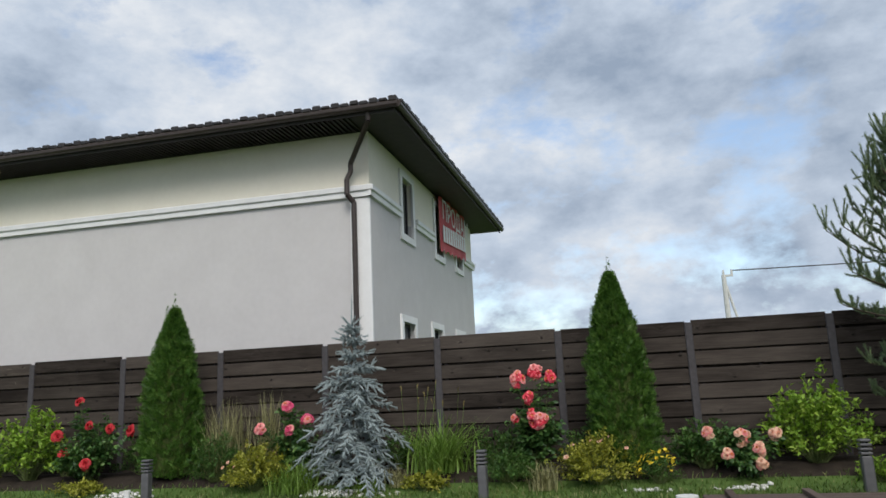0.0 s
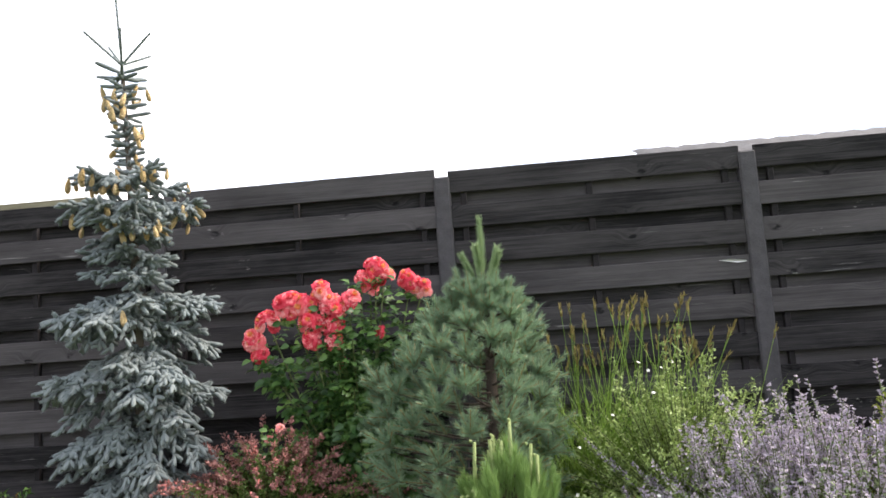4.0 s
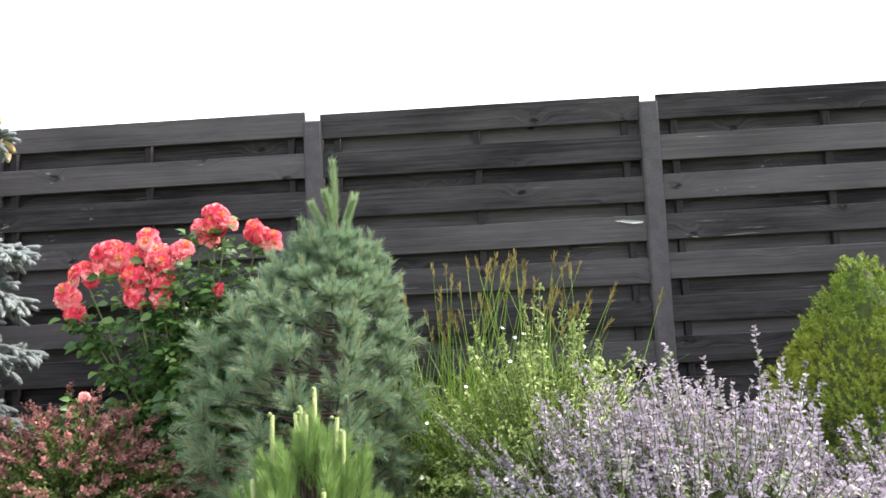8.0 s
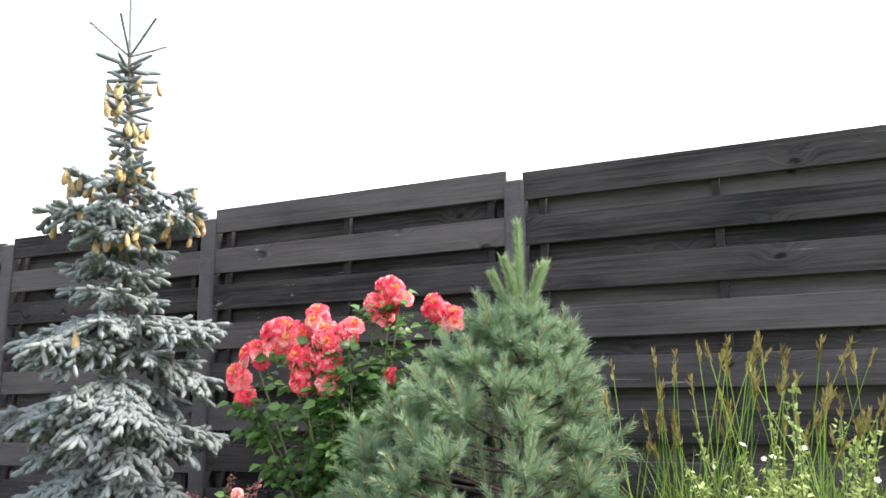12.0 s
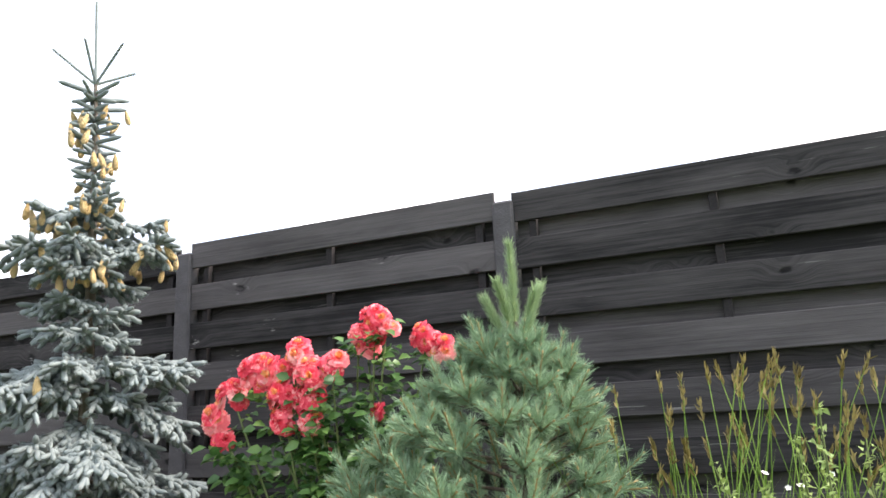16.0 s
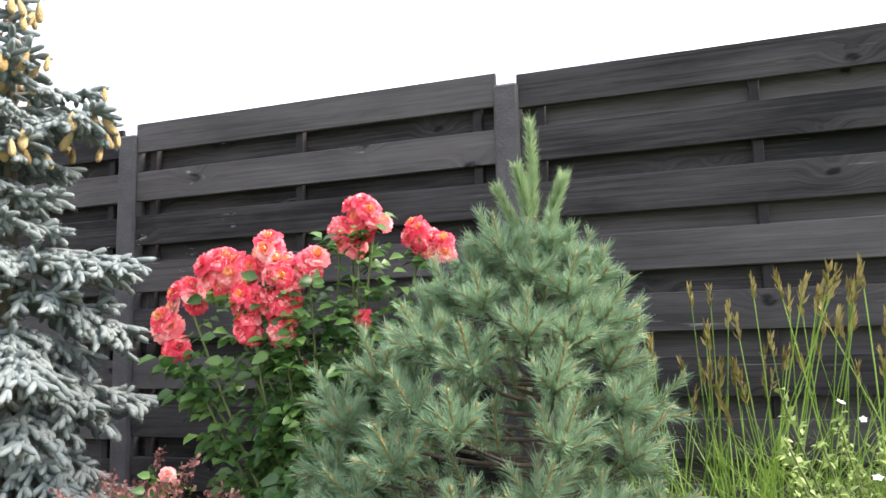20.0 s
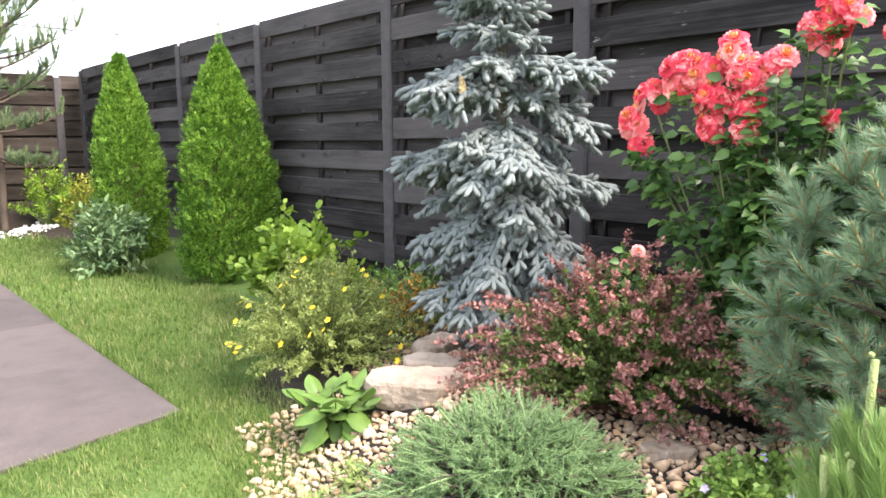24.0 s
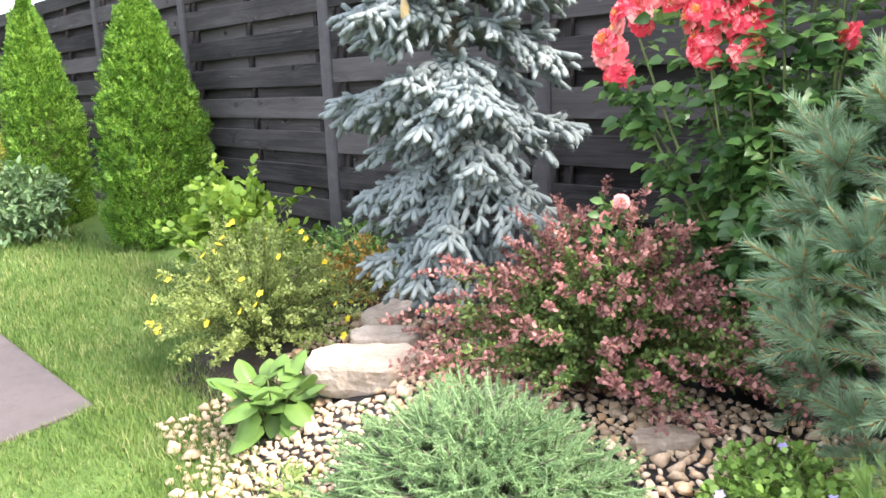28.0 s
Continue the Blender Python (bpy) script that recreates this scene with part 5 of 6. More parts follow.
def candle_pine(at, seed):
    g = np.random.default_rng(seed)
    x, y = at
    b = thing("mountain_pine", "small bright green pine with pale upright candles", "tree", (x, y, lift(x, y) - 0.02))
    n = 150
    e = dome_ends(n, 0.23, 0.23, 0.46, g, 0.1, 0.12)
    base = e * [0.2, 0.2, 0.0]
    V, F = tubes(curves(base, e, g, 0.1), np.linspace(0.008, 0.004, 6)[None] * np.ones((n, 1)), 4)
    soup("branchwork", V, F, M["pinebark"], b)
    D = unit(e * [1.0, 1.0, 0.4] * 1.2 + [0, 0, 0.55])
    V, F = needles(e - D * 0.06, D, np.full(n, 0.15), 190, 0.06, 0.003, g, spread=0.6)
    soup("needle_foliage", V, F, M["mugo"], b)
    for k in range(20):
        i = g.integers(n)
        p = e[i] * [0.9, 0.9, 0.9]
        hgt = g.uniform(0.15, 0.31)
        bm = bmesh.new()
        cyl(bm, p, p + [g.normal() * 0.012, g.normal() * 0.012, hgt], 0.0092, 0.0075, 8)
        bmesh.ops.create_icosphere(bm, subdivisions=1, radius=0.008, matrix=Matrix.Translation(Vector(p) + Vector((0, 0, hgt))))
        part("candle", bm, M["candle"], b, smooth=True)


candle_pine((6.14, -0.33), 31)


def nest_spruce(at, rx, ry, h, n, seed, name, label, mat, shoot=0.09, count=46, needle=0.016, nod=0.2):
    """A low cushion of overlapping spruce sprays."""
    g = np.random.default_rng(seed)
    x, y = at
    b = thing(name, label, "shrub", (x, y, lift(x, y) - 0.02))
    e = dome_ends(n, rx, ry, h, g, 0.02, 0.1)
    V, F = tubes(curves(e * [0.1, 0.1, 0], e, g, 0.1), np.linspace(0.005, 0.002, 6)[None] * np.ones((n, 1)), 3)
    soup("branchwork", V, F, M["bark"], b)
    rad = unit(e * [1, 1, 1.0])
    P, D, L = [], [], []
    for k in range(5):
        d = unit(rad * [1, 1, 0.6] + g.normal(size=rad.shape) * (0.35 + 0.4 * (k > 0)) + [0, 0, 0.1 - nod * (k > 2)])
        P.append(e - rad * shoot * (0.4 + 0.35 * k * 0.4))
        D.append(d)
        L.append(shoot * g.uniform(0.6, 1.3, n))
    P, D, L = np.concatenate(P), np.concatenate(D), np.concatenate(L)
    V, F = merge(brushes(P, D, L, count, needle, 0.0034, g, tip=1.2), fingers(P, D, L, needle * 0.22))
    soup("needle_foliage", V, F, mat, b)
    return b


nest_spruce((6.15, 0.79), 0.36, 0.36, 0.25, 380, 41, "nest_spruce", "low light green nest spruce cushion on the gravel", M["nest"], shoot=0.088, count=52, needle=0.0145)


def cone_spruce(at, r, h, seed):
    g = np.random.default_rng(seed)
    x, y = at
    b = thing("dwarf_spruce", "dense cone-shaped dwarf spruce, yellow-green and browning", "tree", (x, y, lift(x, y) - 0.02))
    V, F = tubes(np.array([[[0, 0, 0], [0, 0, h * 0.8]]]), np.array([[0.04, 0.01]]), 6)
    soup("trunk", V, F, M["bark"], b)
    # added solid core; its dark colour stands in for shade inside the crown
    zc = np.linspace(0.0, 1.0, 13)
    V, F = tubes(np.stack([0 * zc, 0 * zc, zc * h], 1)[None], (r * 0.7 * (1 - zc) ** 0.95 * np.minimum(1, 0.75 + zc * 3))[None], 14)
    soup("shade_core_branchwork", V, F, M["coreshade"], b)
    n = 8000
    z = 1 - np.sqrt(g.random(n))
    az = g.random(n) * 2 * np.pi
    lump = 0.08 * np.sin(az * 5 + 3 * np.sin(9 * z)) + 0.10 * np.sin(az * 9 - z * 17) * np.sin(z * 26 + 2 * np.sin(3 * az))
    rr = (r * (1 - z) ** 0.95 + 0.045) * (1 + lump) * np.minimum(1, 0.75 + z * 3)
    rr = rr * g.uniform(0.78, 1.02, n)
    P = np.stack([rr * np.cos(az), rr * np.sin(az), z * h], 1)
    D = unit(np.stack([np.cos(az), np.sin(az), 0.55 + 1.2 * z], 1) + g.normal(size=(n, 3)) * 0.3)
    V, F = needles(P - D * 0.02, D, np.full(n, 0.034), 24, 0.014, 0.0058, g, spread=1.2, taper=0.3)
    soup("needle_foliage", V, F, M["conica"], b)


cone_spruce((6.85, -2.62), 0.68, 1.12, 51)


def thuja(at, r, h, seed, mat, n=3600, size=0.075, group="", label="columnar green arborvitae with dense flat sprays", peaks=2):
    """Upright sprays of scale leaves packed over a tapering column with a few leading tips."""
    g = np.random.default_rng(seed)
    x, y = at
    b = thing("thuja", label, "tree", (x, y, lift(x, y) - 0.02), group)
    V, F = tubes(np.array([[[0, 0, 0], [0, 0, h * 0.85]]]), np.array([[0.045, 0.008]]), 6)
    soup("trunk", V, F, M["bark"], b)
    n0 = n
    z = g.random(n) ** 0.85
    az = g.random(n) * 2 * np.pi
    prof = np.interp(z, [0, 0.06, 0.25, 0.5, 0.75, 0.9, 1.0], [0.8, 0.95, 1.0, 0.88, 0.58, 0.26, 0.02])
    rr = r * prof * g.uniform(0.72, 1.05, n) * (1 + 0.09 * np.sin(3 * az + 1 + 4 * z) + 0.12 * np.sin(9 * az - 9 * z + 2 * np.sin(31 * z)) * np.sin(24 * z + 3 * np.sin(5 * az)))
    P = np.stack([rr * np.cos(az), rr * np.sin(az), z * h], 1)
    D = unit(np.stack([np.cos(az) * 0.55, np.sin(az) * 0.55, np.full(n, 0.95)], 1) + g.normal(size=(n, 3)) * 0.28)
    scale = np.full(n, size)
    for k in range(peaks):
        a = g.random() * 6.28
        m = n0 // 30
        q = g.random(m) ** 1.2
        hz = h * (0.9 + 0.14 * g.random()) if k else h * 1.12
        off = np.array([np.cos(a), np.sin(a), 0]) * r * g.uniform(0.25, 0.45) * (k > 0)
        zz = h * 0.66 + (hz - h * 0.66) * q
        aa = g.random(m) * 6.28
        rad = r * 0.26 * (1 - q) + 0.004
        P = np.concatenate([P, off + np.stack([rad * np.cos(aa), rad * np.sin(aa), zz], 1)])
        D = np.concatenate([D, unit(np.stack([np.cos(aa) * 0.3, np.sin(aa) * 0.3, np.ones(m)], 1))])
        scale = np.concatenate([scale, size * (1 - 0.7 * q)])
    n = len(P)
    A, B = frames(D, g)
    # closed core behind the sprays, coloured dark as the shade in their gaps
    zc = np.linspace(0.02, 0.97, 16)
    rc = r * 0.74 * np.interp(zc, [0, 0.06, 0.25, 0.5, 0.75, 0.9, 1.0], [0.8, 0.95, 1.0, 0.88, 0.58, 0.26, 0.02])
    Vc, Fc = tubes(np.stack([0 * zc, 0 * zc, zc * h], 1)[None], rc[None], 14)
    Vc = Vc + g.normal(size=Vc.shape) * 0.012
    soup("shade_core_branchwork", Vc, Fc, M["coreshade"], b)
    q = np.linspace(0.05, 1, 9)
    scale = scale[:, None, None]
    pos = P[:, None] + D[:, None] * (q[None, :, None] * scale * 1.15)
    sg = np.where(np.arange(9) % 2, 1.0, -1.0) * np.where(np.arange(9) == 8, 0, 1)
    d = unit(D[:, None] * 0.75 + A[:, None] * (sg * 0.75)[None, :, None] + g.normal(size=(n, 9, 3)) * 0.12)
    ln = scale * (1.05 - 0.6 * q)[None, :, None] * g.uniform(0.6, 1.1, (n, 9, 1))
    S = unit(np.cross(d, B[:, None] + 0.35 * g.normal(size=d.shape))) * scale * 0.07
    V = np.stack([pos - S, pos + S, pos + d * ln + S * 0.5, pos + d * ln - S * 0.5], 2).reshape(-1, 3)
    soup("foliage", V, np.arange(len(V)).reshape(-1, 4), mat, b)


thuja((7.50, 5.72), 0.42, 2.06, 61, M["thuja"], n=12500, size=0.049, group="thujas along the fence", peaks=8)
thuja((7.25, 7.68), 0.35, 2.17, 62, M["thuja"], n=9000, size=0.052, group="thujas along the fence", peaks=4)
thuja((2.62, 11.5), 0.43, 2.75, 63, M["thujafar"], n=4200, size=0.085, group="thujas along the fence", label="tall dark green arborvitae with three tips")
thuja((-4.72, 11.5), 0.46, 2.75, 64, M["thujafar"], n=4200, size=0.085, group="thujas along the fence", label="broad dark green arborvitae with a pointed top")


def rose(name, label, at, clusters, seed, canes, leafn, h, spread, bloom_size, kinds, leaf=0.05):
    """A rose bush: canes to each flower head, leaflets along them, and heads of double blooms."""
    g = np.random.default_rng(seed)
    x, y = at
    z0 = lift(x, y)
    b = thing(name, label, "rose bush", (x, y, z0))
    ends = [np.array(c[:3]) - [x, y, z0] for c in clusters]
    fill = dome_ends(canes, spread, spread, h, g, 0.25, 0.15)
    allend = np.concatenate([np.array(ends), fill])
    k = len(allend)
    base = g.normal(size=(k, 3)) * [0.05, 0.05, 0]
    P = curves(base, allend, g, 0.05, s=8, jitter=0.04)
    V, F = tubes(P, np.linspace(0.008, 0.004, 8)[None] * np.ones((k, 1)), 5)
    soup("cane_growth", V, F, M["stem"], b)
    t = 0.2 + 0.77 * g.random((k, leafn)) ** 0.8
    pt, d = along(P, t)
    pt, d = pt.reshape(-1, 3), d.reshape(-1, 3)
    A, B = frames(d, g)
    out = unit(A + d * 0.4 + [0, 0, 0.1])
    sets = []
    side = unit(np.cross(out, [0, 0, 1.0]))
    up = unit(np.array([-0.6, -0.2, 1.0]) + g.normal(size=out.shape) * 0.5)
    for along_, sgn, sz in ((0.9, 0, 1.1), (0.55, 1, 0.95), (0.55, -1, 0.95), (0.25, 1, 0.8), (0.25, -1, 0.8)):
        p = pt + out * leaf * 1.9 * along_
        dd = unit(out * (1 if sgn == 0 else 0.5) + side * sgn + [0, 0, -0.35] + g.normal(size=out.shape) * 0.15)
        sets.append(ovals(p, dd, leaf * sz * g.uniform(0.8, 1.2, len(p)), leaf * 0.72 * sz, g, up))
    V, F = merge(*sets)
    soup("foliage", V, F, M["roseleaf"], b)
    for (cx, cy, cz, rad, n) in clusters:
        for i in range(n):
            q = unit(g.normal(size=(1, 3)))[0]
            back = y > 9
            if back:
                q[1] = -abs(q[1]) * 0.8
            else:
                q[0] = -abs(q[0]) * 0.8
            p = np.array([cx - x, cy - y, cz - z0]) + q * rad * [0.9, 1.0, 0.95] * g.uniform(0.6, 1.0)
            bloom(b, kinds[int(g.integers(len(kinds)))], p, bloom_size, g, face=(q[0] * 0.9, q[1] * 0.8 - 0.6, q[2] * 0.6 + 0.4) if back else (q[0] * 0.8 - 0.6, q[1] * 0.9 - 0.1, q[2] * 0.6 + 0.35))
    return b


rose("rose_bush", "coral-pink rose bush in full bloom against the dark fence", (7.35, 0.5),
     [(7.16, 0.67, 1.61, 0.055, 7), (7.15, 0.86, 1.55, 0.08, 14), (7.15, 0.76, 1.55, 0.065, 9), (7.14, 0.60, 1.52, 0.075, 12), (7.16, 0.51, 1.545, 0.055, 7),
      (7.13, 0.72, 1.45, 0.065, 10), (7.14, 0.61, 1.42, 0.06, 8), (7.13, 0.72, 1.35, 0.055, 7), (7.14, 0.60, 1.33, 0.045, 5),
      (7.13, 0.98, 1.46, 0.065, 10), (7.13, 1.06, 1.36, 0.06, 8), (7.14, 1.04, 1.28, 0.04, 5),
      (7.27, 0.44, 1.68, 0.04, 4), (7.27, 0.36, 1.73, 0.065, 8), (7.27, 0.31, 1.68, 0.05, 5), (7.27, 0.40, 1.62, 0.04, 4),
      (7.38, 0.17, 1.655, 0.065, 8), (7.38, 0.10, 1.60, 0.06, 8), (7.27, 0.36, 1.36, 0.02, 2), (7.25, 0.58, 1.19, 0.01, 1)],
     71, 50, 26, 1.08, 0.36, 0.064, ("coral", "coral", "coral", "pinkpale", "coral", "salmon"), leaf=0.054)
rose("white_rose_bush", "white rose bush with blush double flowers", (7.35, -3.75),
     [(7.22, -3.68, 1.74, 0.07, 6), (7.22, -3.64, 1.66, 0.07, 6), (7.22, -3.8, 1.6, 0.08, 7), (7.2, -3.57, 1.5, 0.08, 8), (7.2, -3.45, 1.46, 0.06, 5), (7.2, -3.66, 1.43, 0.07, 6), (7.2, -3.34, 1.32, 0.07, 6), (7.2, -3.37, 1.2, 0.07, 6),
      (7.2, -3.28, 1.09, 0.06, 5), (7.2, -3.33, 0.96, 0.07, 7), (7.2, -3.75, 1.05, 0.12, 10), (7.2, -3.21, 0.88, 0.05, 4), (7.1, -3.9, 1.3, 0.14, 10)],
     72, 40, 24, 1.25, 0.34, 0.05, ("whitepink",))
rose("small_rose", "low rose with a fading pale pink bud", (6.98, 0.95), [(6.89, 0.86, 0.88, 0.02, 3), (6.93, 0.93, 0.82, 0.02, 2)], 73, 9, 16, 0.6, 0.16, 0.036, ("pinkpale",), leaf=0.04)

bush("barberry", "red-leaved barberry with green inner leaves, spreading over gravel", (6.90, 0.92), 0.47, 0.57, 0.55, M["barberry"], 0.018, 0.0125, 81, nst=420, per=108, blunt=True, stem=M["redstem"], tip=M["barberrytip"], tip_from=0.8, low=0.08, bow=0.34, rough=0.22, out=0.75, start=0.12, thin=0.3)
bush("cinquefoil", "rounded cinquefoil shrub dotted with yellow flowers", (6.58, 2.58), 0.43, 0.50, 0.56, M["cinq"], 0.018, 0.009, 82, blunt=True, nst=260, per=95, low=0.05, rough=0.12, flowers=[("yellow", 40, 0.04, 0.1)], out=0.7, thin=0.5)
bush("currant_bush", "bright green currant bush with lobed leaves", (7.32, 4.1), 0.46, 0.52, 0.66, M["currant"], 0.065, 0.062, 83, blunt=True, nst=70, per=20, low=0.1, rough=0.2)
bush("peony", "dark green peony with fading blooms on the lawn edge", (6.82, 7.0), 0.44, 0.48, 0.66, M["peony"], 0.09, 0.036, 84, nst=60, per=26, low=0.1, rough=0.12, flowers=[("whitepink", 3, 0.05, 0.3)])
bush("golden_privet", "yellow-green golden privet shrub", (7.2, 8.85), 0.38, 0.38, 0.85, M["gold"], 0.05, 0.028, 85, nst=60, per=26, low=0.25)
bush("forsythia", "green shrub with loose upright twigs beside the pine", (7.2, 10.9), 0.55, 0.55, 0.85, M["lime"], 0.06, 0.03, 86, nst=60, per=26, low=0.2)
bush("orange_sedum", "small plants with orange and red autumn tints", (7.15, 2.55), 0.28, 0.35, 0.33, M["orange"], 0.03, 0.015, 87, nst=50, per=26, tip=M["orange"], low=0.05, rough=0.25)
bush("green_filler", "low green plants under the spruce", (7.4, 2.8), 0.35, 0.6, 0.35, M["green"], 0.045, 0.02, 88, nst=60, per=20, low=0.05, rough=0.25)
bush("potentilla", "loose pale green perennial with upright shoots and few white flowers", (7.0, -1.25), 0.46, 0.62, 0.80, M["sage"], 0.024, 0.013, 89, nst=210, per=100, low=0.02, rough=0.24, bow=0.05, start=0.12, flowers=[("white", 20, 0.024, 0.05)], out=0.8)


def catmint(at, rx, ry, h, n, seed):
    """A billowing clump of grey-green stems ending in whorled lavender flower spikes."""
    g = np.random.default_rng(seed)
    x, y = at
    b = thing("catmint", "billowing catmint clump with lavender flower spikes", "flowers", (x, y, lift(x, y) - 0.02), "catmint clumps")
    e = dome_ends(n, rx, ry, h, g, 0.15, 0.2) + g.normal(size=(n, 3)) * [0.06, 0.06, 0.045] + np.outer(g.random(n) ** 8, [0, 0, 0.16])
    P = curves(e * [0.7, 0.7, 0] + g.normal(size=(n, 3)) * [0.09, 0.09, 0], e, g, 0.1)
    V, F = tubes(P, np.linspace(0.0035, 0.0018, 6)[None] * np.ones((n, 1)), 3)
    soup("stem_growth", V, F, M["stem"], b)
    pt, d = along(P, 0.2 + 0.65 * g.random((n, 16)))
    pt, d = pt.reshape(-1, 3), d.reshape(-1, 3)
    D = unit(d * 0.3 + unit(g.normal(size=d.shape)))
    V, F = leaves(pt, D, 0.026 * g.uniform(0.7, 1.3, len(pt)), 0.013, g, up=unit(np.array([0, 0, 1.0]) + g.normal(size=D.shape) * 0.5))
    soup("leaf_foliage", V, F, M["catleaf"], b)
    wh = np.repeat(np.linspace(0.66, 1.0, 9), 5)[None] + g.normal(size=(n, 45)) * 0.012
    pt, d = along(P, np.clip(wh, 0, 1))
    pt, d = pt.reshape(-1, 3), d.reshape(-1, 3)
    A, B = frames(d, g)
    D = unit(A + d * 0.5)
    V, F = leaves(pt, D, 0.017 * g.uniform(0.5, 1.5, len(pt)), 0.011, g, fold=0.3)
    soup("flower_growth", V, F, M["lavender"], b)


catmint((6.45, -1.75), 0.62, 0.70, 0.60, 820, 91)
catmint((6.35, -2.85), 0.62, 0.66, 0.48, 700, 92)
bush("low_white_flowers", "low shrub with clusters of small white flowers", (6.98, -3.5), 0.42, 0.42, 0.58, M["sage"], 0.028, 0.015, 93, nst=110, per=50, low=0.05, flowers=[("white", 90, 0.04, 0.3)])


def grass_clump(name, label, at, n, h, lean, width, mat, seed, r=0.1, heads=0, head_h=0.0):
    g = np.random.default_rng(seed)
    x, y = at
    b = thing(name, label, "grass", (x, y, lift(x, y) - 0.01))
    P = g.normal(size=(n, 3)) * [r, r, 0]
    V, F = blades(P, h * g.uniform(0.55, 1.1, n), lean * g.uniform(0.2, 1.2, n), width, g, seg=6, bend=0.9)
    soup("blade_foliage", V, F, mat, b)
    if heads:
        base = g.normal(size=(heads, 3)) * [r * 1.3, r * 1.3, 0]
        ends = base + np.stack([g.normal(size=heads) * 0.13, g.normal(size=heads) * 0.24, head_h * g.uniform(0.72, 1.05, heads)], 1)
        Pc = curves(base, ends, g, 0.0)
        V, F = tubes(Pc, np.linspace(0.0026, 0.0016, 6)[None] * np.ones((heads, 1)), 4)
        soup("stalk_growth", V, F, M["sedge"], b)
        D = unit(Pc[:, -1] - Pc[:, -2])
        pp = np.concatenate([Pc[:, -1] - D * k for k in (0.0, 0.02, 0.04, 0.06)])
        DD = np.concatenate([D] * 4)
        A, _ = frames(DD, g)
        V, F = leaves(np.repeat(pp, 3, 0), unit(np.repeat(DD, 3, 0) + 0.22 * g.normal(size=(len(pp) * 3, 3))), 0.042, 0.011, g)
        soup("seed_growth", V, F, M["seed"], b)


grass_clump("sedge_clump", "tall sedge clump with brown seed heads against the fence", (7.45, -0.85), 420, 0.94, 0.8, 0.0075, M["sedge"], 101, r=0.14, heads=46, head_h=1.16)
grass_clump("sedge_clump", "tall sedge clump with brown seed heads against the fence", (7.5, -1.3), 380, 0.92, 0.8, 0.0075, M["sedge"], 102, r=0.14, heads=34, head_h=1.14)


def hosta(at, n, seed):
    g = np.random.default_rng(seed)
    x, y = at
    b = thing("hosta", "young hosta with broad heart-shaped bright green leaves", "plant", (x, y, lift(x, y)))
    for k in range(n):
        az = 2 * np.pi * k / n * 2.4 + g.normal() * 0.2
        u = np.array([math.cos(az), math.sin(az), 0])
        r, hh = g.uniform(0.03, 0.17), g.uniform(0.05, 0.22)
        L, W = g.uniform(0.085, 0.125), g.uniform(0.08, 0.11)
        base = u * r + [0, 0, hh]
        el = g.uniform(-0.9, 0.4) if hh < 0.15 else g.uniform(-0.2, 0.9)
        d = u * math.cos(el) + np.array([0, 0, math.sin(el)])
        side = np.array([-u[1], u[0], 0])
        nrm = np.cross(d, side)
        rows, V = 7, []
        for i in range(rows):
            a = i / (rows - 1)
            w = W * (math.sin(math.pi * min(1, 0.12 + 0.88 * a**0.72)) ** 0.75) * 0.5
            for j in (-1, -0.5, 0, 0.5, 1):
                V.append(base + d * (a * L - 0.25 * L * abs(j) * (a < 0.3)) + side * w * j - nrm * (0.45 * w * abs(j)) + np.array([0, 0, -0.25 * L * a * a]))
        idx = np.arange(rows * 5).reshape(rows, 5)
        F = np.stack([idx[:-1, :-1], idx[:-1, 1:], idx[1:, 1:], idx[1:, :-1]], -1).reshape(-1, 4)
        leaf = soup("leaf", np.array(V), F, M["hosta"], b, smooth=True)
        V, F = tubes(np.array([[[0, 0, 0], base * 0.6 + [0, 0, 0.02], base]]), np.array([[0.005, 0.004, 0.003]]), 5)
        soup("stalk", V, F, M["stem"], leaf)


hosta((6.2, 1.86), 56, 111)
bush("ground_violets", "low green violets with lilac flowers on gravel", (6.55, 0.18), 0.24, 0.20, 0.12, M["violetleaf"], 0.022, 0.018, 112, nst=90, per=22, low=0.1, rough=0.2, category="plant", blunt=True, flowers=[("lilac", 5, 0.03, 0.6)])
for i, (px, py, r) in enumerate(((5.75, 1.25, 0.12), (5.95, 1.35, 0.10), (5.6, 0.95, 0.1), (6.4, 1.15, 0.07), (6.6, 1.35, 0.06))):
    bush("weed", "small green weed growing through the gravel", (px, py), r, r, 0.09, M["sage"], 0.05, 0.014, 113 + i, nst=16, per=8, low=0.1, category="plant", group="weeds")


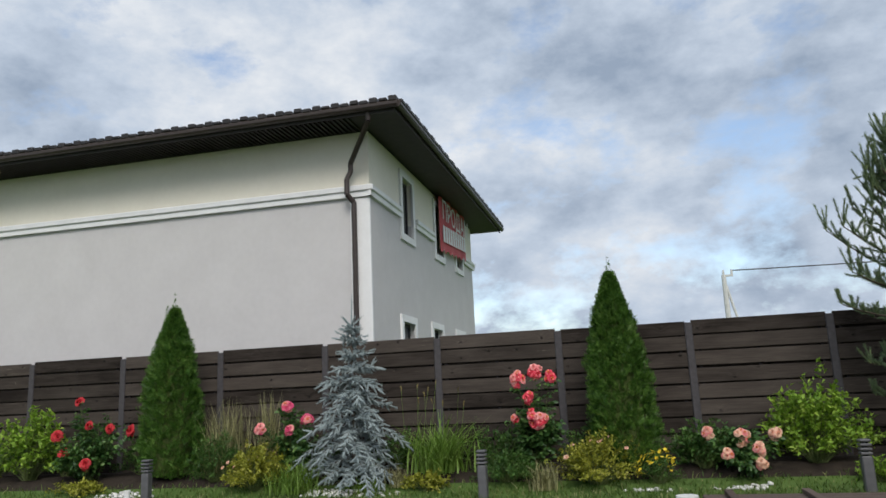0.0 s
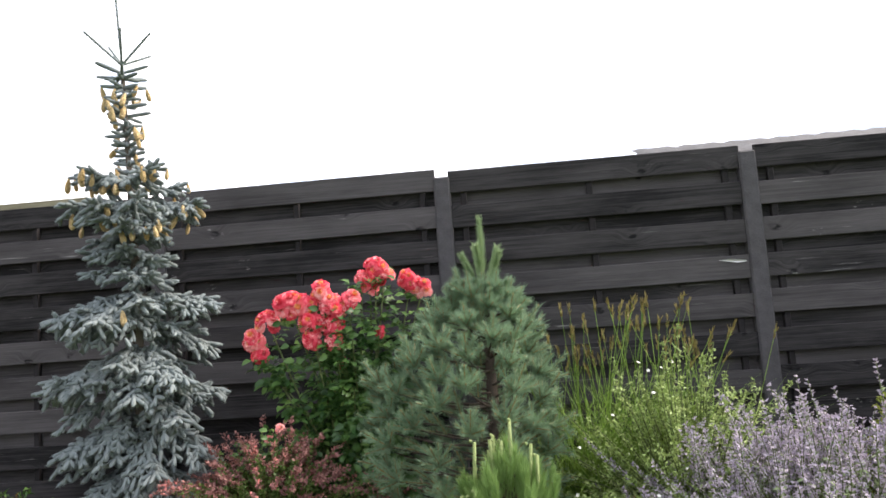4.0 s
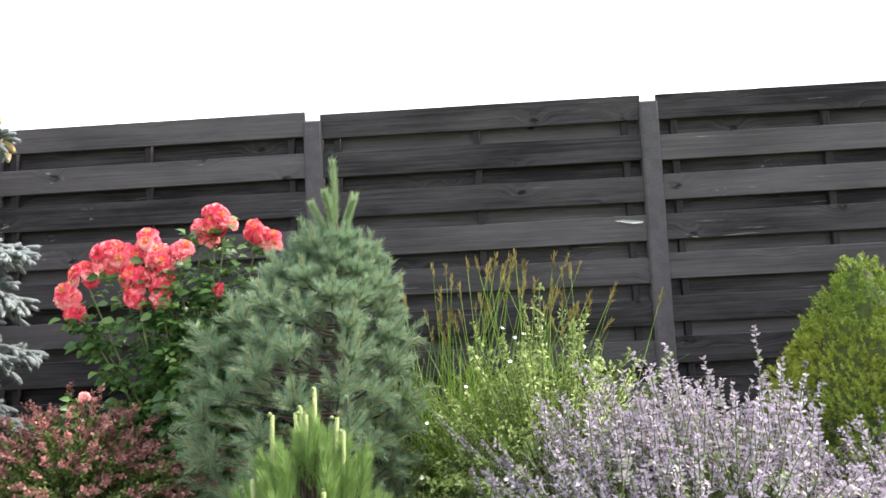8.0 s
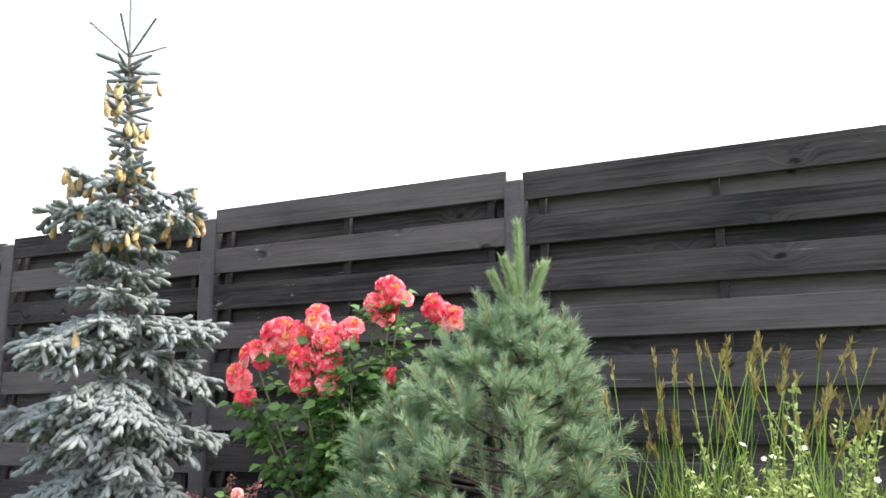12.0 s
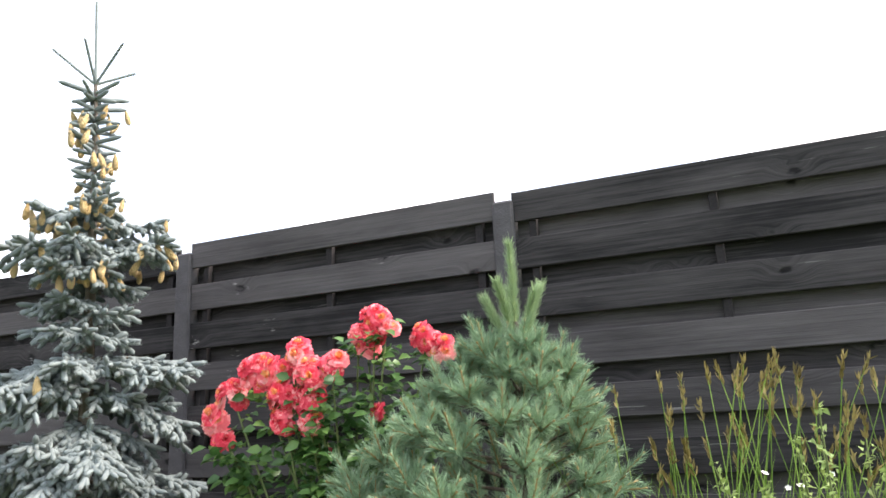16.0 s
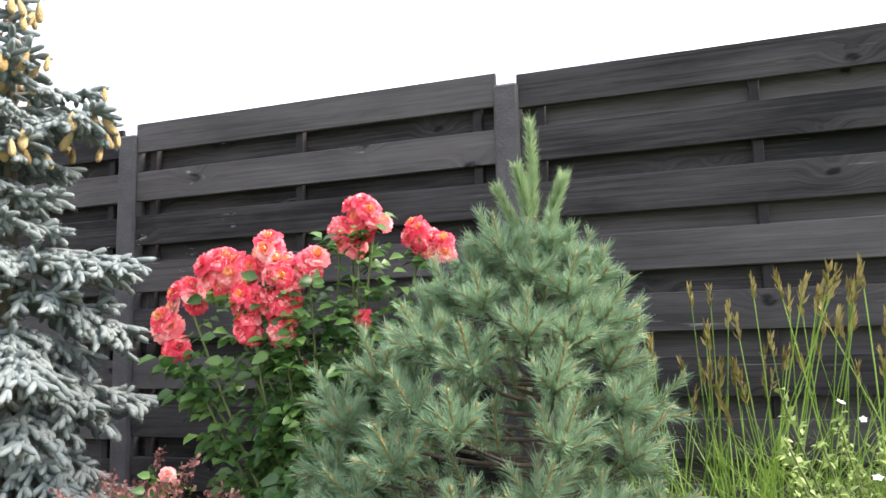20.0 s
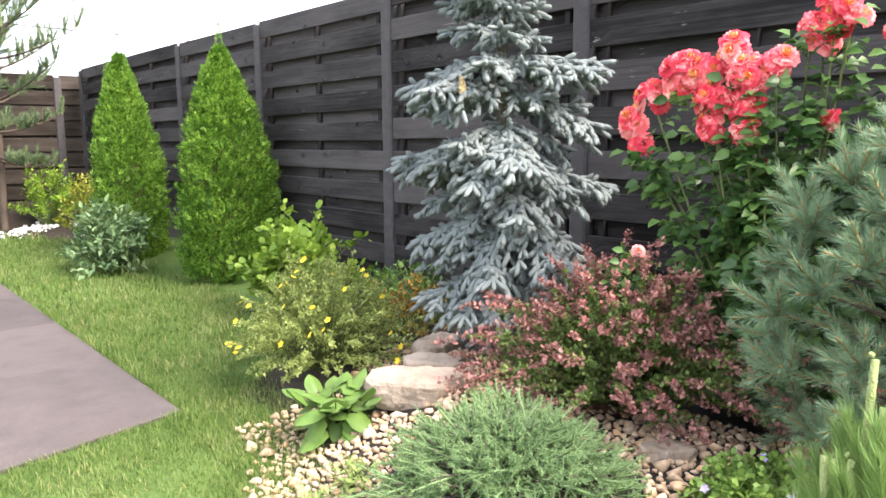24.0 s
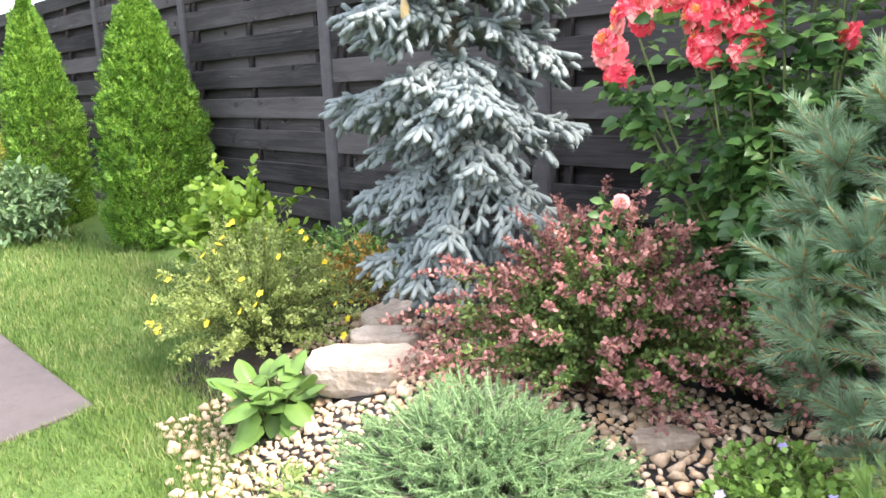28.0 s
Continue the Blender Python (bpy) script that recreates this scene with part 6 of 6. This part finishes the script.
# ---- back bed ----
def tall_pine(at, h, seed):
    g = np.random.default_rng(seed)
    x, y = at
    b = thing("pine_tree", "young open-crowned pine with upright candles in the corner", "tree", (x, y, lift(x, y) - 0.02))
    s = np.linspace(0, 1, 10)
    V, F = tubes(np.stack([0.05 * np.sin(s * 4), 0.03 * np.sin(s * 5), s * h * 0.93], 1)[None], np.linspace(0.052, 0.012, 10)[None], 9)
    soup("trunk", V, F, M["pinebark"], b)
    paths, P, D, L = [], [], [], []
    for z, r in ((0.95, 0.75), (1.4, 0.85), (1.85, 0.9), (2.25, 0.98), (2.62, 0.98), (2.95, 0.85), (3.25, 0.70), (3.55, 0.54), (3.85, 0.38), (4.1, 0.22)):
        nb = 6
        a0 = g.random() * 6
        for k in range(nb):
            az = a0 + k * 2 * np.pi / nb + g.normal() * 0.15
            rr = r * g.uniform(0.75, 1.1)
            u = np.array([np.cos(az), np.sin(az), 0])
            e = u * rr + [0, 0, z + rr * np.interp(z, [0.9, 2, 4], [-0.05, 0.45, 1.3])]
            p = curves(np.array([[0, 0, z + g.normal() * 0.1]]), e[None] + g.normal(size=(1, 3)) * 0.08, g, -0.12)[0]
            paths.append(p)
            for w in np.linspace(0.35, 1, 6):
                j = min(int(w * 5), 4)
                pos = p[j] + (p[j + 1] - p[j]) * (w * 5 - j)
                for q in range(3):
                    P.append(pos)
                    D.append(u * 0.25 + g.normal(size=3) * 0.3 + [0, 0, 0.75 + 0.6 * (w > 0.9)])
                    L.append((g.uniform(0.16, 0.3) + 0.12 * (w > 0.9)) * (0.62 if z < 2 else 1.0))
    P += [[0, 0, h * 0.9]] * 4
    D += [[0, 0, 1], [0.25, 0.1, 1], [-0.25, 0.1, 1], [0, -0.3, 1]]
    L += [0.5, 0.42, 0.42, 0.4]
    P, D, L = np.array(P), unit(np.array(D)), np.array(L)
    V, F = tubes(np.array(paths), np.linspace(0.02, 0.006, 6)[None] * np.ones((len(paths), 1)), 5)
    soup("branchwork", V, F, M["pinebark"], b)
    V, F = merge(needles(P, D, L, 150, 0.062, 0.0062, g, spread=0.72), fingers(P, D, L, 0.007))
    soup("needle_foliage", V, F, M["farpine"], b)
    V, F = tubes(np.stack([P, P + D * L[:, None]], 1), np.tile([0.008, 0.006], (len(P), 1)), 4)
    soup("shoot_growth", V, F, M["candle"], b)


tall_pine((6.63, 11.1), 4.6, 121)
spruce("young_larch", "thin young conifer by the back fence", (-9.05, 11.4), ([0, 0.4, 1.2, 2.2], [0.5, 0.6, 0.4, 0.1]), 2.4, 133, M["farpine"], shoot=0.16, count=18, needle=0.035, width=0.009, gap=0.25, nb=6, leader=0.4, knot=0.12)
spruce("far_blue_spruce", "young silvery blue spruce in the back bed", (-1.42, 11.3), ([0, 0.25, 0.6, 1.0, 1.4, 1.9, 2.3], [0.6, 0.98, 0.85, 0.7, 0.5, 0.27, 0.1]), 2.35, 131, M["bluefar"], shoot=0.15, count=30, needle=0.034, width=0.010, gap=0.19, nb=10, leader=0.5, skirt=0.12, knot=0.075)
bush("lime_shrub", "bright lime green shrub by the back fence", (-7.5, 11.5), 0.62, 0.5, 1.25, M["lime"], 0.09, 0.05, 141, nst=80, per=24)
bush("golden_shrub", "small golden shrub at the lawn edge", (-8.3, 11.1), 0.4, 0.4, 0.55, M["gold"], 0.06, 0.035, 142, nst=50, per=22)
rose("red_rose_bush", "loose red rose bush by the back fence", (-6.2, 11.45), [(-6.4, 11.3, 1.55, 0.05, 2), (-6.75, 11.2, 1.0, 0.08, 3), (-5.7, 11.2, 1.1, 0.06, 2), (-5.3, 11.2, 1.05, 0.05, 2), (-6.5, 11.1, 0.7, 0.06, 2), (-6.0, 11.0, 0.55, 0.08, 3), (-6.1, 11.2, 1.15, 0.05, 2)], 143, 22, 20, 1.0, 0.6, 0.13, ("crimson",), leaf=0.07)
bush("low_gold_cover", "low yellow-green ground cover", (-6.0, 10.95), 0.5, 0.22, 0.22, M["gold"], 0.05, 0.03, 144, nst=50, per=18)
grass_clump("tall_grass", "tall feathery ornamental grass, green with straw tips", (-3.85, 11.7), 260, 1.25, 0.45, 0.014, M["straw"], 145, r=0.16)
bush("dark_conifer_shrub", "dark green feathery shrub", (-3.8, 11.3), 0.5, 0.4, 0.75, M["green"], 0.06, 0.02, 146, nst=70, per=30)
grass_clump("tall_grass", "tall feathery ornamental grass, green with straw tips", (-3.1, 11.8), 180, 1.3, 0.3, 0.014, M["straw"], 147, r=0.1)
rose("magenta_rose_bush", "pink and red rose bush behind a golden shrub", (-2.55, 11.55), [(-2.55, 11.3, 1.3, 0.1, 7), (-2.95, 11.2, 0.98, 0.1, 6), (-2.2, 11.3, 1.1, 0.1, 7), (-2.45, 11.2, 0.95, 0.08, 5)], 148, 18, 18, 0.9, 0.4, 0.095, ("magenta", "magenta", "pinkpale"), leaf=0.07)
bush("golden_spirea", "golden spirea with pale pink flower heads", (-2.95, 11.05), 0.52, 0.42, 0.68, M["gold"], 0.05, 0.026, 149, nst=110, per=36, flowers=[("blush", 10, 0.045, 0.4)])
grass_clump("fountain_grass", "arching fountain grass mound", (-2.25, 11.0), 420, 0.6, 0.62, 0.012, M["sedge"], 150, r=0.16)
grass_clump("lily_clump", "arching long-leaved daylily clump", (-0.1, 11.5), 340, 0.98, 0.95, 0.02, M["sedge"], 151, r=0.18, heads=10, head_h=1.35)
grass_clump("dry_grass", "small brown dry grass tuft", (-0.65, 11.1), 120, 0.35, 0.2, 0.012, M["straw"], 152, r=0.07)
grass_clump("grass_tuft", "short green grass tuft at the bed edge", (-1.05, 10.85), 150, 0.3, 0.15, 0.012, M["sedge"], 153, r=0.1)
bush("low_gold_cover", "low yellow-green ground cover", (-0.2, 10.95), 0.36, 0.22, 0.26, M["gold"], 0.05, 0.03, 154, nst=50, per=18)
rose("coral_rose_bush", "tall coral rose bush by the back fence", (1.35, 11.6), [(1.15, 11.4, 1.55, 0.14, 13), (1.42, 11.4, 1.66, 0.12, 12), (1.65, 11.4, 1.58, 0.09, 8), (1.42, 11.3, 0.98, 0.17, 22), (1.1, 11.3, 1.0, 0.06, 3), (1.3, 11.35, 1.3, 0.1, 5)], 155, 20, 22, 1.15, 0.35, 0.085, ("coral", "coral", "pinkpale"), leaf=0.07)
bush("juniper", "dark green low juniper", (0.95, 11.15), 0.5, 0.38, 0.42, M["green"], 0.05, 0.016, 156, nst=90, per=40)
grass_clump("grass_tuft", "pale striped grass tuft", (1.5, 10.95), 190, 0.42, 0.3, 0.014, M["straw"], 157, r=0.1)
bush("golden_spirea", "golden spirea with pale pink flower heads", (2.25, 11.05), 0.58, 0.46, 0.66, M["gold"], 0.045, 0.024, 158, nst=130, per=40, flowers=[("blush", 12, 0.045, 0.45)])
bush("yellow_flowers", "clump of bright yellow flowers", (3.05, 11.05), 0.3, 0.25, 0.42, M["green"], 0.04, 0.02, 159, nst=40, per=22, flowers=[("yellow", 60, 0.075, 0.2)])
bush("filler_shrub", "dark green leafy perennials", (3.7, 11.4), 0.5, 0.4, 0.55, M["green"], 0.07, 0.03, 160, nst=70, per=24)
rose("peach_rose_bush", "low peach-pink rose bush", (4.2, 11.35), [(3.75, 11.1, 0.72, 0.09, 6), (4.15, 11.0, 0.66, 0.12, 9), (4.35, 10.95, 0.5, 0.1, 7), (4.6, 11.1, 0.68, 0.08, 6), (4.35, 10.9, 0.32, 0.08, 6), (3.95, 11.0, 0.45, 0.08, 4)], 161, 16, 20, 0.6, 0.45, 0.085, ("blush", "pinkpale", "blush"), leaf=0.06)
bush("lime_shrub", "broad bright green shrub by the back fence", (5.15, 11.5), 0.72, 0.55, 1.02, M["lime"], 0.08, 0.042, 162, nst=110, per=30)
bush("low_lime_cover", "low lime green ground cover", (5.75, 11.0), 0.36, 0.22, 0.3, M["lime"], 0.05, 0.03, 163, nst=40, per=18)
for i in range(9):
    bush("back_filler", "dark green perennials along the back fence", (-8.6 + i * 1.55, 11.85), 0.7, 0.28, 0.55, M["green"], 0.08, 0.03, 170 + i, nst=40, per=20, category="plant", group="back fillers")


# ---- stones, lamps and small things ----
def stone_mesh(name, mat, seed, flat=0.7, rough=0.22):
    g = random.Random(seed)
    bm = bmesh.new()
    sx, sy = g.uniform(0.8, 1.25), g.uniform(0.7, 1.0)
    for k in range(15):
        d = Vector((g.gauss(0, 1), g.gauss(0, 1), g.gauss(0, 1))).normalized() * 0.5 * g.uniform(1 - rough, 1.05)
        bm.verts.new((d.x * sx, d.y * sy, d.z * flat))
    bmesh.ops.convex_hull(bm, input=bm.verts[:])
    bmesh.ops.delete(bm, geom=[v for v in bm.verts if not v.link_faces], context="VERTS")
    me = bpy.data.meshes.new(name)
    bm.to_mesh(me)
    bm.free()
    me.polygons.foreach_set("use_smooth", [False] * len(me.polygons))
    me.materials.append(mat)
    return me


def make_gravel():
    g = np.random.default_rng(201)
    grav = tagged(new("gravel_bed"), "tan pebble mulch over black film between the plants", "gravel", kind="structure")
    kinds = [stone_mesh("pebble", M["pebble"], 300 + k, rough=0.34) for k in range(10)]
    centres = [(6.18, 0.72, 0.34), (6.2, 1.86, 0.12), (7.2, -0.27, 0.3)]
    spots, grid = [], {}
    n = 0
    while len(spots) < 3800 and n < 120000:
        n += 1
        x, y = g.uniform(5.35, 7.05), g.uniform(-0.35, 2.3)
        if x < bed_edge(y) + 0.03 - 0.16 * g.random() ** 2.5 or any((x - a) ** 2 + (y - b) ** 2 < c * c for a, b, c in centres):
            continue
        if 6.33 < x < 6.6 and 1.5 < y < 1.84:
            continue
        bare = noise.noise(Vector((x * 2.3, y * 2.3, 1.7)))
        if bare < -0.3 and g.random() < 0.85:
            continue
        r = g.uniform(0.017, 0.038) if g.random() < 0.8 else g.uniform(0.038, 0.055)
        cell = (int(x * 22), int(y * 22))
        round_ = [s for i in (-1, 0, 1) for j in (-1, 0, 1) for s in grid.get((cell[0] + i, cell[1] + j), ())]
        if any((x - a) ** 2 + (y - b) ** 2 < (0.42 * (r + c)) ** 2 * 1.35 for a, b, c in round_):
            continue
        grid.setdefault(cell, []).append((x, y, r))
        spots.append((x, y, r))
    near = sorted(spots, key=lambda s: (s[0] - 5.6) ** 2 + (s[1] - 0.7) ** 2)
    for x, y, r in near[:290]:
        o = new("pebble", kinds[int(g.integers(10))])
        o.parent = grav
        o.location = (x, y, lift(x, y) + r * 0.28)
        o.rotation_euler = (g.normal() * 0.3, g.normal() * 0.3, g.random() * 6.28)
        o.scale = (r * 1.5, r * 1.5, r * 1.35)
    V, F, o = [], [], 0
    base = []
    for me in kinds:
        v = np.empty(len(me.vertices) * 3, np.float32)
        me.vertices.foreach_get("co", v)
        f = np.empty(len(me.loops), np.int32)
        me.loops.foreach_get("vertex_index", f)
        base.append((v.reshape(-1, 3), f.reshape(-1, 3)))
    for x, y, r in near[290:]:
        v, f = base[int(g.integers(10))]
        a = g.random() * 6.28
        R = np.array([[math.cos(a), -math.sin(a), 0], [math.sin(a), math.cos(a), 0], [0, 0, 1]])
        V.append((v * r * 1.5) @ R.T + [x, y, lift(x, y) + r * 0.28])
        F.append(f + o)
        o += len(v)
    ob = soup("pebble_rest", np.concatenate(V), np.concatenate(F), M["pebbles"], grav)
    tagged(ob, kind="stuff")
    # white gravel round the far trees
    V, F, o = [], [], 0
    for cx, cy, rx, ry, m in ((6.9, 10.85, 0.75, 0.22, 170), (-1.4, 10.85, 0.75, 0.16, 150), (-5.2, 10.9, 0.4, 0.12, 60), (4.15, 10.85, 0.4, 0.1, 40), (2.9, 10.8, 0.25, 0.1, 25)):
        for i in range(m):
            v, f = base[int(g.integers(10))]
            x, y = cx + g.normal() * rx * 0.5, cy + g.normal() * ry * 0.6
            r = g.uniform(0.03, 0.075)
            V.append(v * r * 1.3 + [x, y, lift(x, y) + r * 0.3])
            F.append(f + o)
            o += len(v)
    tagged(soup("white_gravel", np.concatenate(V), np.concatenate(F), M["whitestone"], smooth=True), "white stones round the back bed trees", "gravel", kind="stuff")


make_gravel()


def rock(label, at, size, seed, mat, turn=0.0, group="garden rocks"):
    """A broken slab: an uneven outline, steep split sides and a nearly flat, slightly stepped top."""
    g = random.Random(seed)
    bm = bmesh.new()
    n = 18
    knots = [g.uniform(0.84, 1.1) for _ in range(7)]
    rim = [np.interp(i / n * 7 % 7, range(8), knots + knots[:1]) * g.uniform(0.95, 1.04) for i in range(n)]
    rings = []
    for zf, rf in ((0.0, 0.86), (0.3, 0.98), (0.62, 1.0), (0.9, 0.97), (1.0, 0.9), (1.03, 0.6), (1.02, 0.3)):
        ring = []
        for i in range(n):
            a = 2 * math.pi * i / n
            ca, sa = math.cos(a), math.sin(a)
            k = 0.5 * rim[i] * rf / max(abs(ca), abs(sa)) ** 0.55 * g.uniform(0.97, 1.03)
            ring.append(bm.verts.new((k * ca * size[0], k * sa * size[1], (zf - 0.5 + 0.16 * k * ca - 0.1 * k * sa) * size[2])))
        rings.append(ring)
    for lo, hi in zip(rings, rings[1:]):
        for i in range(n):
            bm.faces.new((lo[i], lo[(i + 1) % n], hi[(i + 1) % n], hi[i]))
    bm.faces.new(rings[-1])
    bm.faces.new(rings[0][::-1])
    bmesh.ops.triangulate(bm, faces=bm.faces[:])
    bmesh.ops.subdivide_edges(bm, edges=bm.edges[:], cuts=1, use_grid_fill=True)
    o = Vector((g.random() * 30, g.random() * 30, g.random() * 30))
    for v in bm.verts:
        v.co += Vector((noise.noise(v.co * 24 + o), noise.noise(v.co * 24 - o), 0.8 * noise.noise(v.co * 17 + o * 2))) * 0.011
    ob = mesh_object("rock", bm, mat)
    ob.location = (at[0], at[1], lift(at[0], at[1]) + size[2] * 0.36)
    ob.rotation_euler = (g.uniform(-0.06, 0.06), g.uniform(-0.06, 0.06), turn)
    tagged(ob, label, "rock", group)


rock("flat tan sandstone slab lying on the gravel", (6.46, 1.66), (0.27, 0.42, 0.12), 1, M["rock"], 0.5)
rock("small layered stone behind the slab", (6.72, 1.84), (0.17, 0.32, 0.07), 2, M["rock"], 0.6)
rock("flat grey stone beside the spruce", (6.98, 2.1), (0.28, 0.22, 0.07), 3, M["rock"], 0.2)
rock("pale rounded boulder at the gravel edge", (5.72, 1.18), (0.16, 0.12, 0.08), 4, M["rockgrey"], 0.9)
rock("flat stone on the gravel beneath the barberry", (6.55, 1.02), (0.24, 0.15, 0.07), 5, M["rockgrey"], 2.2)
rock("tan flat stone beneath the barberry", (6.66, 0.55), (0.20, 0.09, 0.05), 6, M["rock"], 2.4)
rock("rusty flat stone on the gravel", (6.42, 0.62), (0.12, 0.07, 0.04), 7, M["rock"], 2.0)
rock("small blue-grey stone block behind the slab", (6.50, 1.93), (0.09, 0.08, 0.09), 8, M["rockgrey"], 0.3)


def bollard(x, y):
    b = thing("garden_lamp", "grey metal bollard lamp with louvred head on the lawn edge", "lamp", (x, y, 0), "bollard lamps")
    bm = bmesh.new()
    box(bm, -0.06, 0.06, -0.06, 0.06, 0, 0.44, 0.012)
    part("post", bm, M["lamp"], b)
    for k in range(3):
        bm = bmesh.new()
        box(bm, -0.066, 0.066, -0.066, 0.066, 0.455 + k * 0.05, 0.485 + k * 0.05, 0.008)
        part("louvre", bm, M["lamp"], b)
    bm = bmesh.new()
    cyl(bm, (0, 0, 0.44), (0, 0, 0.61), 0.04, n=10)
    part("lens", bm, M["glass"], b)
    bm = bmesh.new()
    box(bm, -0.064, 0.064, -0.064, 0.064, 0.6, 0.635, 0.012)
    part("cap", bm, M["lamp"], b)


for lx in (5.42, 0.78, -4.3):
    bollard(lx, 10.25)


def make_deck():
    d = thing("pool_deck", "low brown timber deck with raised hatch boards", "deck")
    for k in range(6):
        bm = bmesh.new()
        box(bm, 3.5, 5.55, 8.75 + k * 0.19, 8.93 + k * 0.19, 0.01, 0.075, 0.006)
        part("board", bm, M["decking"], d)
    for x in (3.75, 4.6):
        bm = bmesh.new()
        box(bm, x, x + 0.09, 8.7, 9.9, 0.078, 0.13, 0.006)
        part("batten", bm, M["decking"], d)
    bm = bmesh.new()
    box(bm, 3.4, 5.6, 8.6, 8.74, 0.01, 0.09, 0.006)
    part("edge_beam", bm, M["decking"], d)
    c = thing("white_pot", "white plastic pot with a rim on the paving", "pot", (3.3, 9.42, 0.006))
    bm = bmesh.new()
    cyl(bm, (0, 0, 0), (0, 0, 0.1), 0.09, 0.115, 18)
    part("body", bm, M["plastic"], c)
    bm = bmesh.new()
    cyl(bm, (0, 0, 0.1), (0, 0, 0.125), 0.125, 0.125, 18)
    part("rim", bm, M["plastic"], c)
    s = thing("white_board", "white plastic board lying on the paving", "board", (2.1, 9.42, 0.006))
    bm = bmesh.new()
    box(bm, -1.1, 1.05, -0.25, 0.2, 0, 0.03, 0.008)
    part("sheet", bm, M["plastic"], s)
    p = thing("white_pipe", "short white plastic pipe standing in the lawn", "pipe", (-4.55, 10.15, 0))
    bm = bmesh.new()
    cyl(bm, (0, 0, 0), (0, 0, 0.18), 0.045, n=14)
    part("tube", bm, M["plastic"], p)
    bm = bmesh.new()
    cyl(bm, (0, 0, 0.18), (0, 0, 0.21), 0.05, n=14)
    part("cap", bm, M["plastic"], p)


make_deck()
# the short infill of the back fence up to the corner
corner = tagged(new("corner_infill"), "short dark boards closing the fence corner", "fence", kind="structure")
for k in range(10):
    bm = bmesh.new()
    box(bm, 7.76, 8.3, 12.235, 12.26, TOP - 0.09 - 0.212 - k * PITCH, TOP - 0.09 - k * PITCH, 0.003)
    part("board", bm, M["board_brown"], corner)
bm = bmesh.new()
box(bm, 7.76, 8.3, 12.28, 12.30, 0.0, TOP - 0.12)
part("board", bm, M["board_brown"], corner)
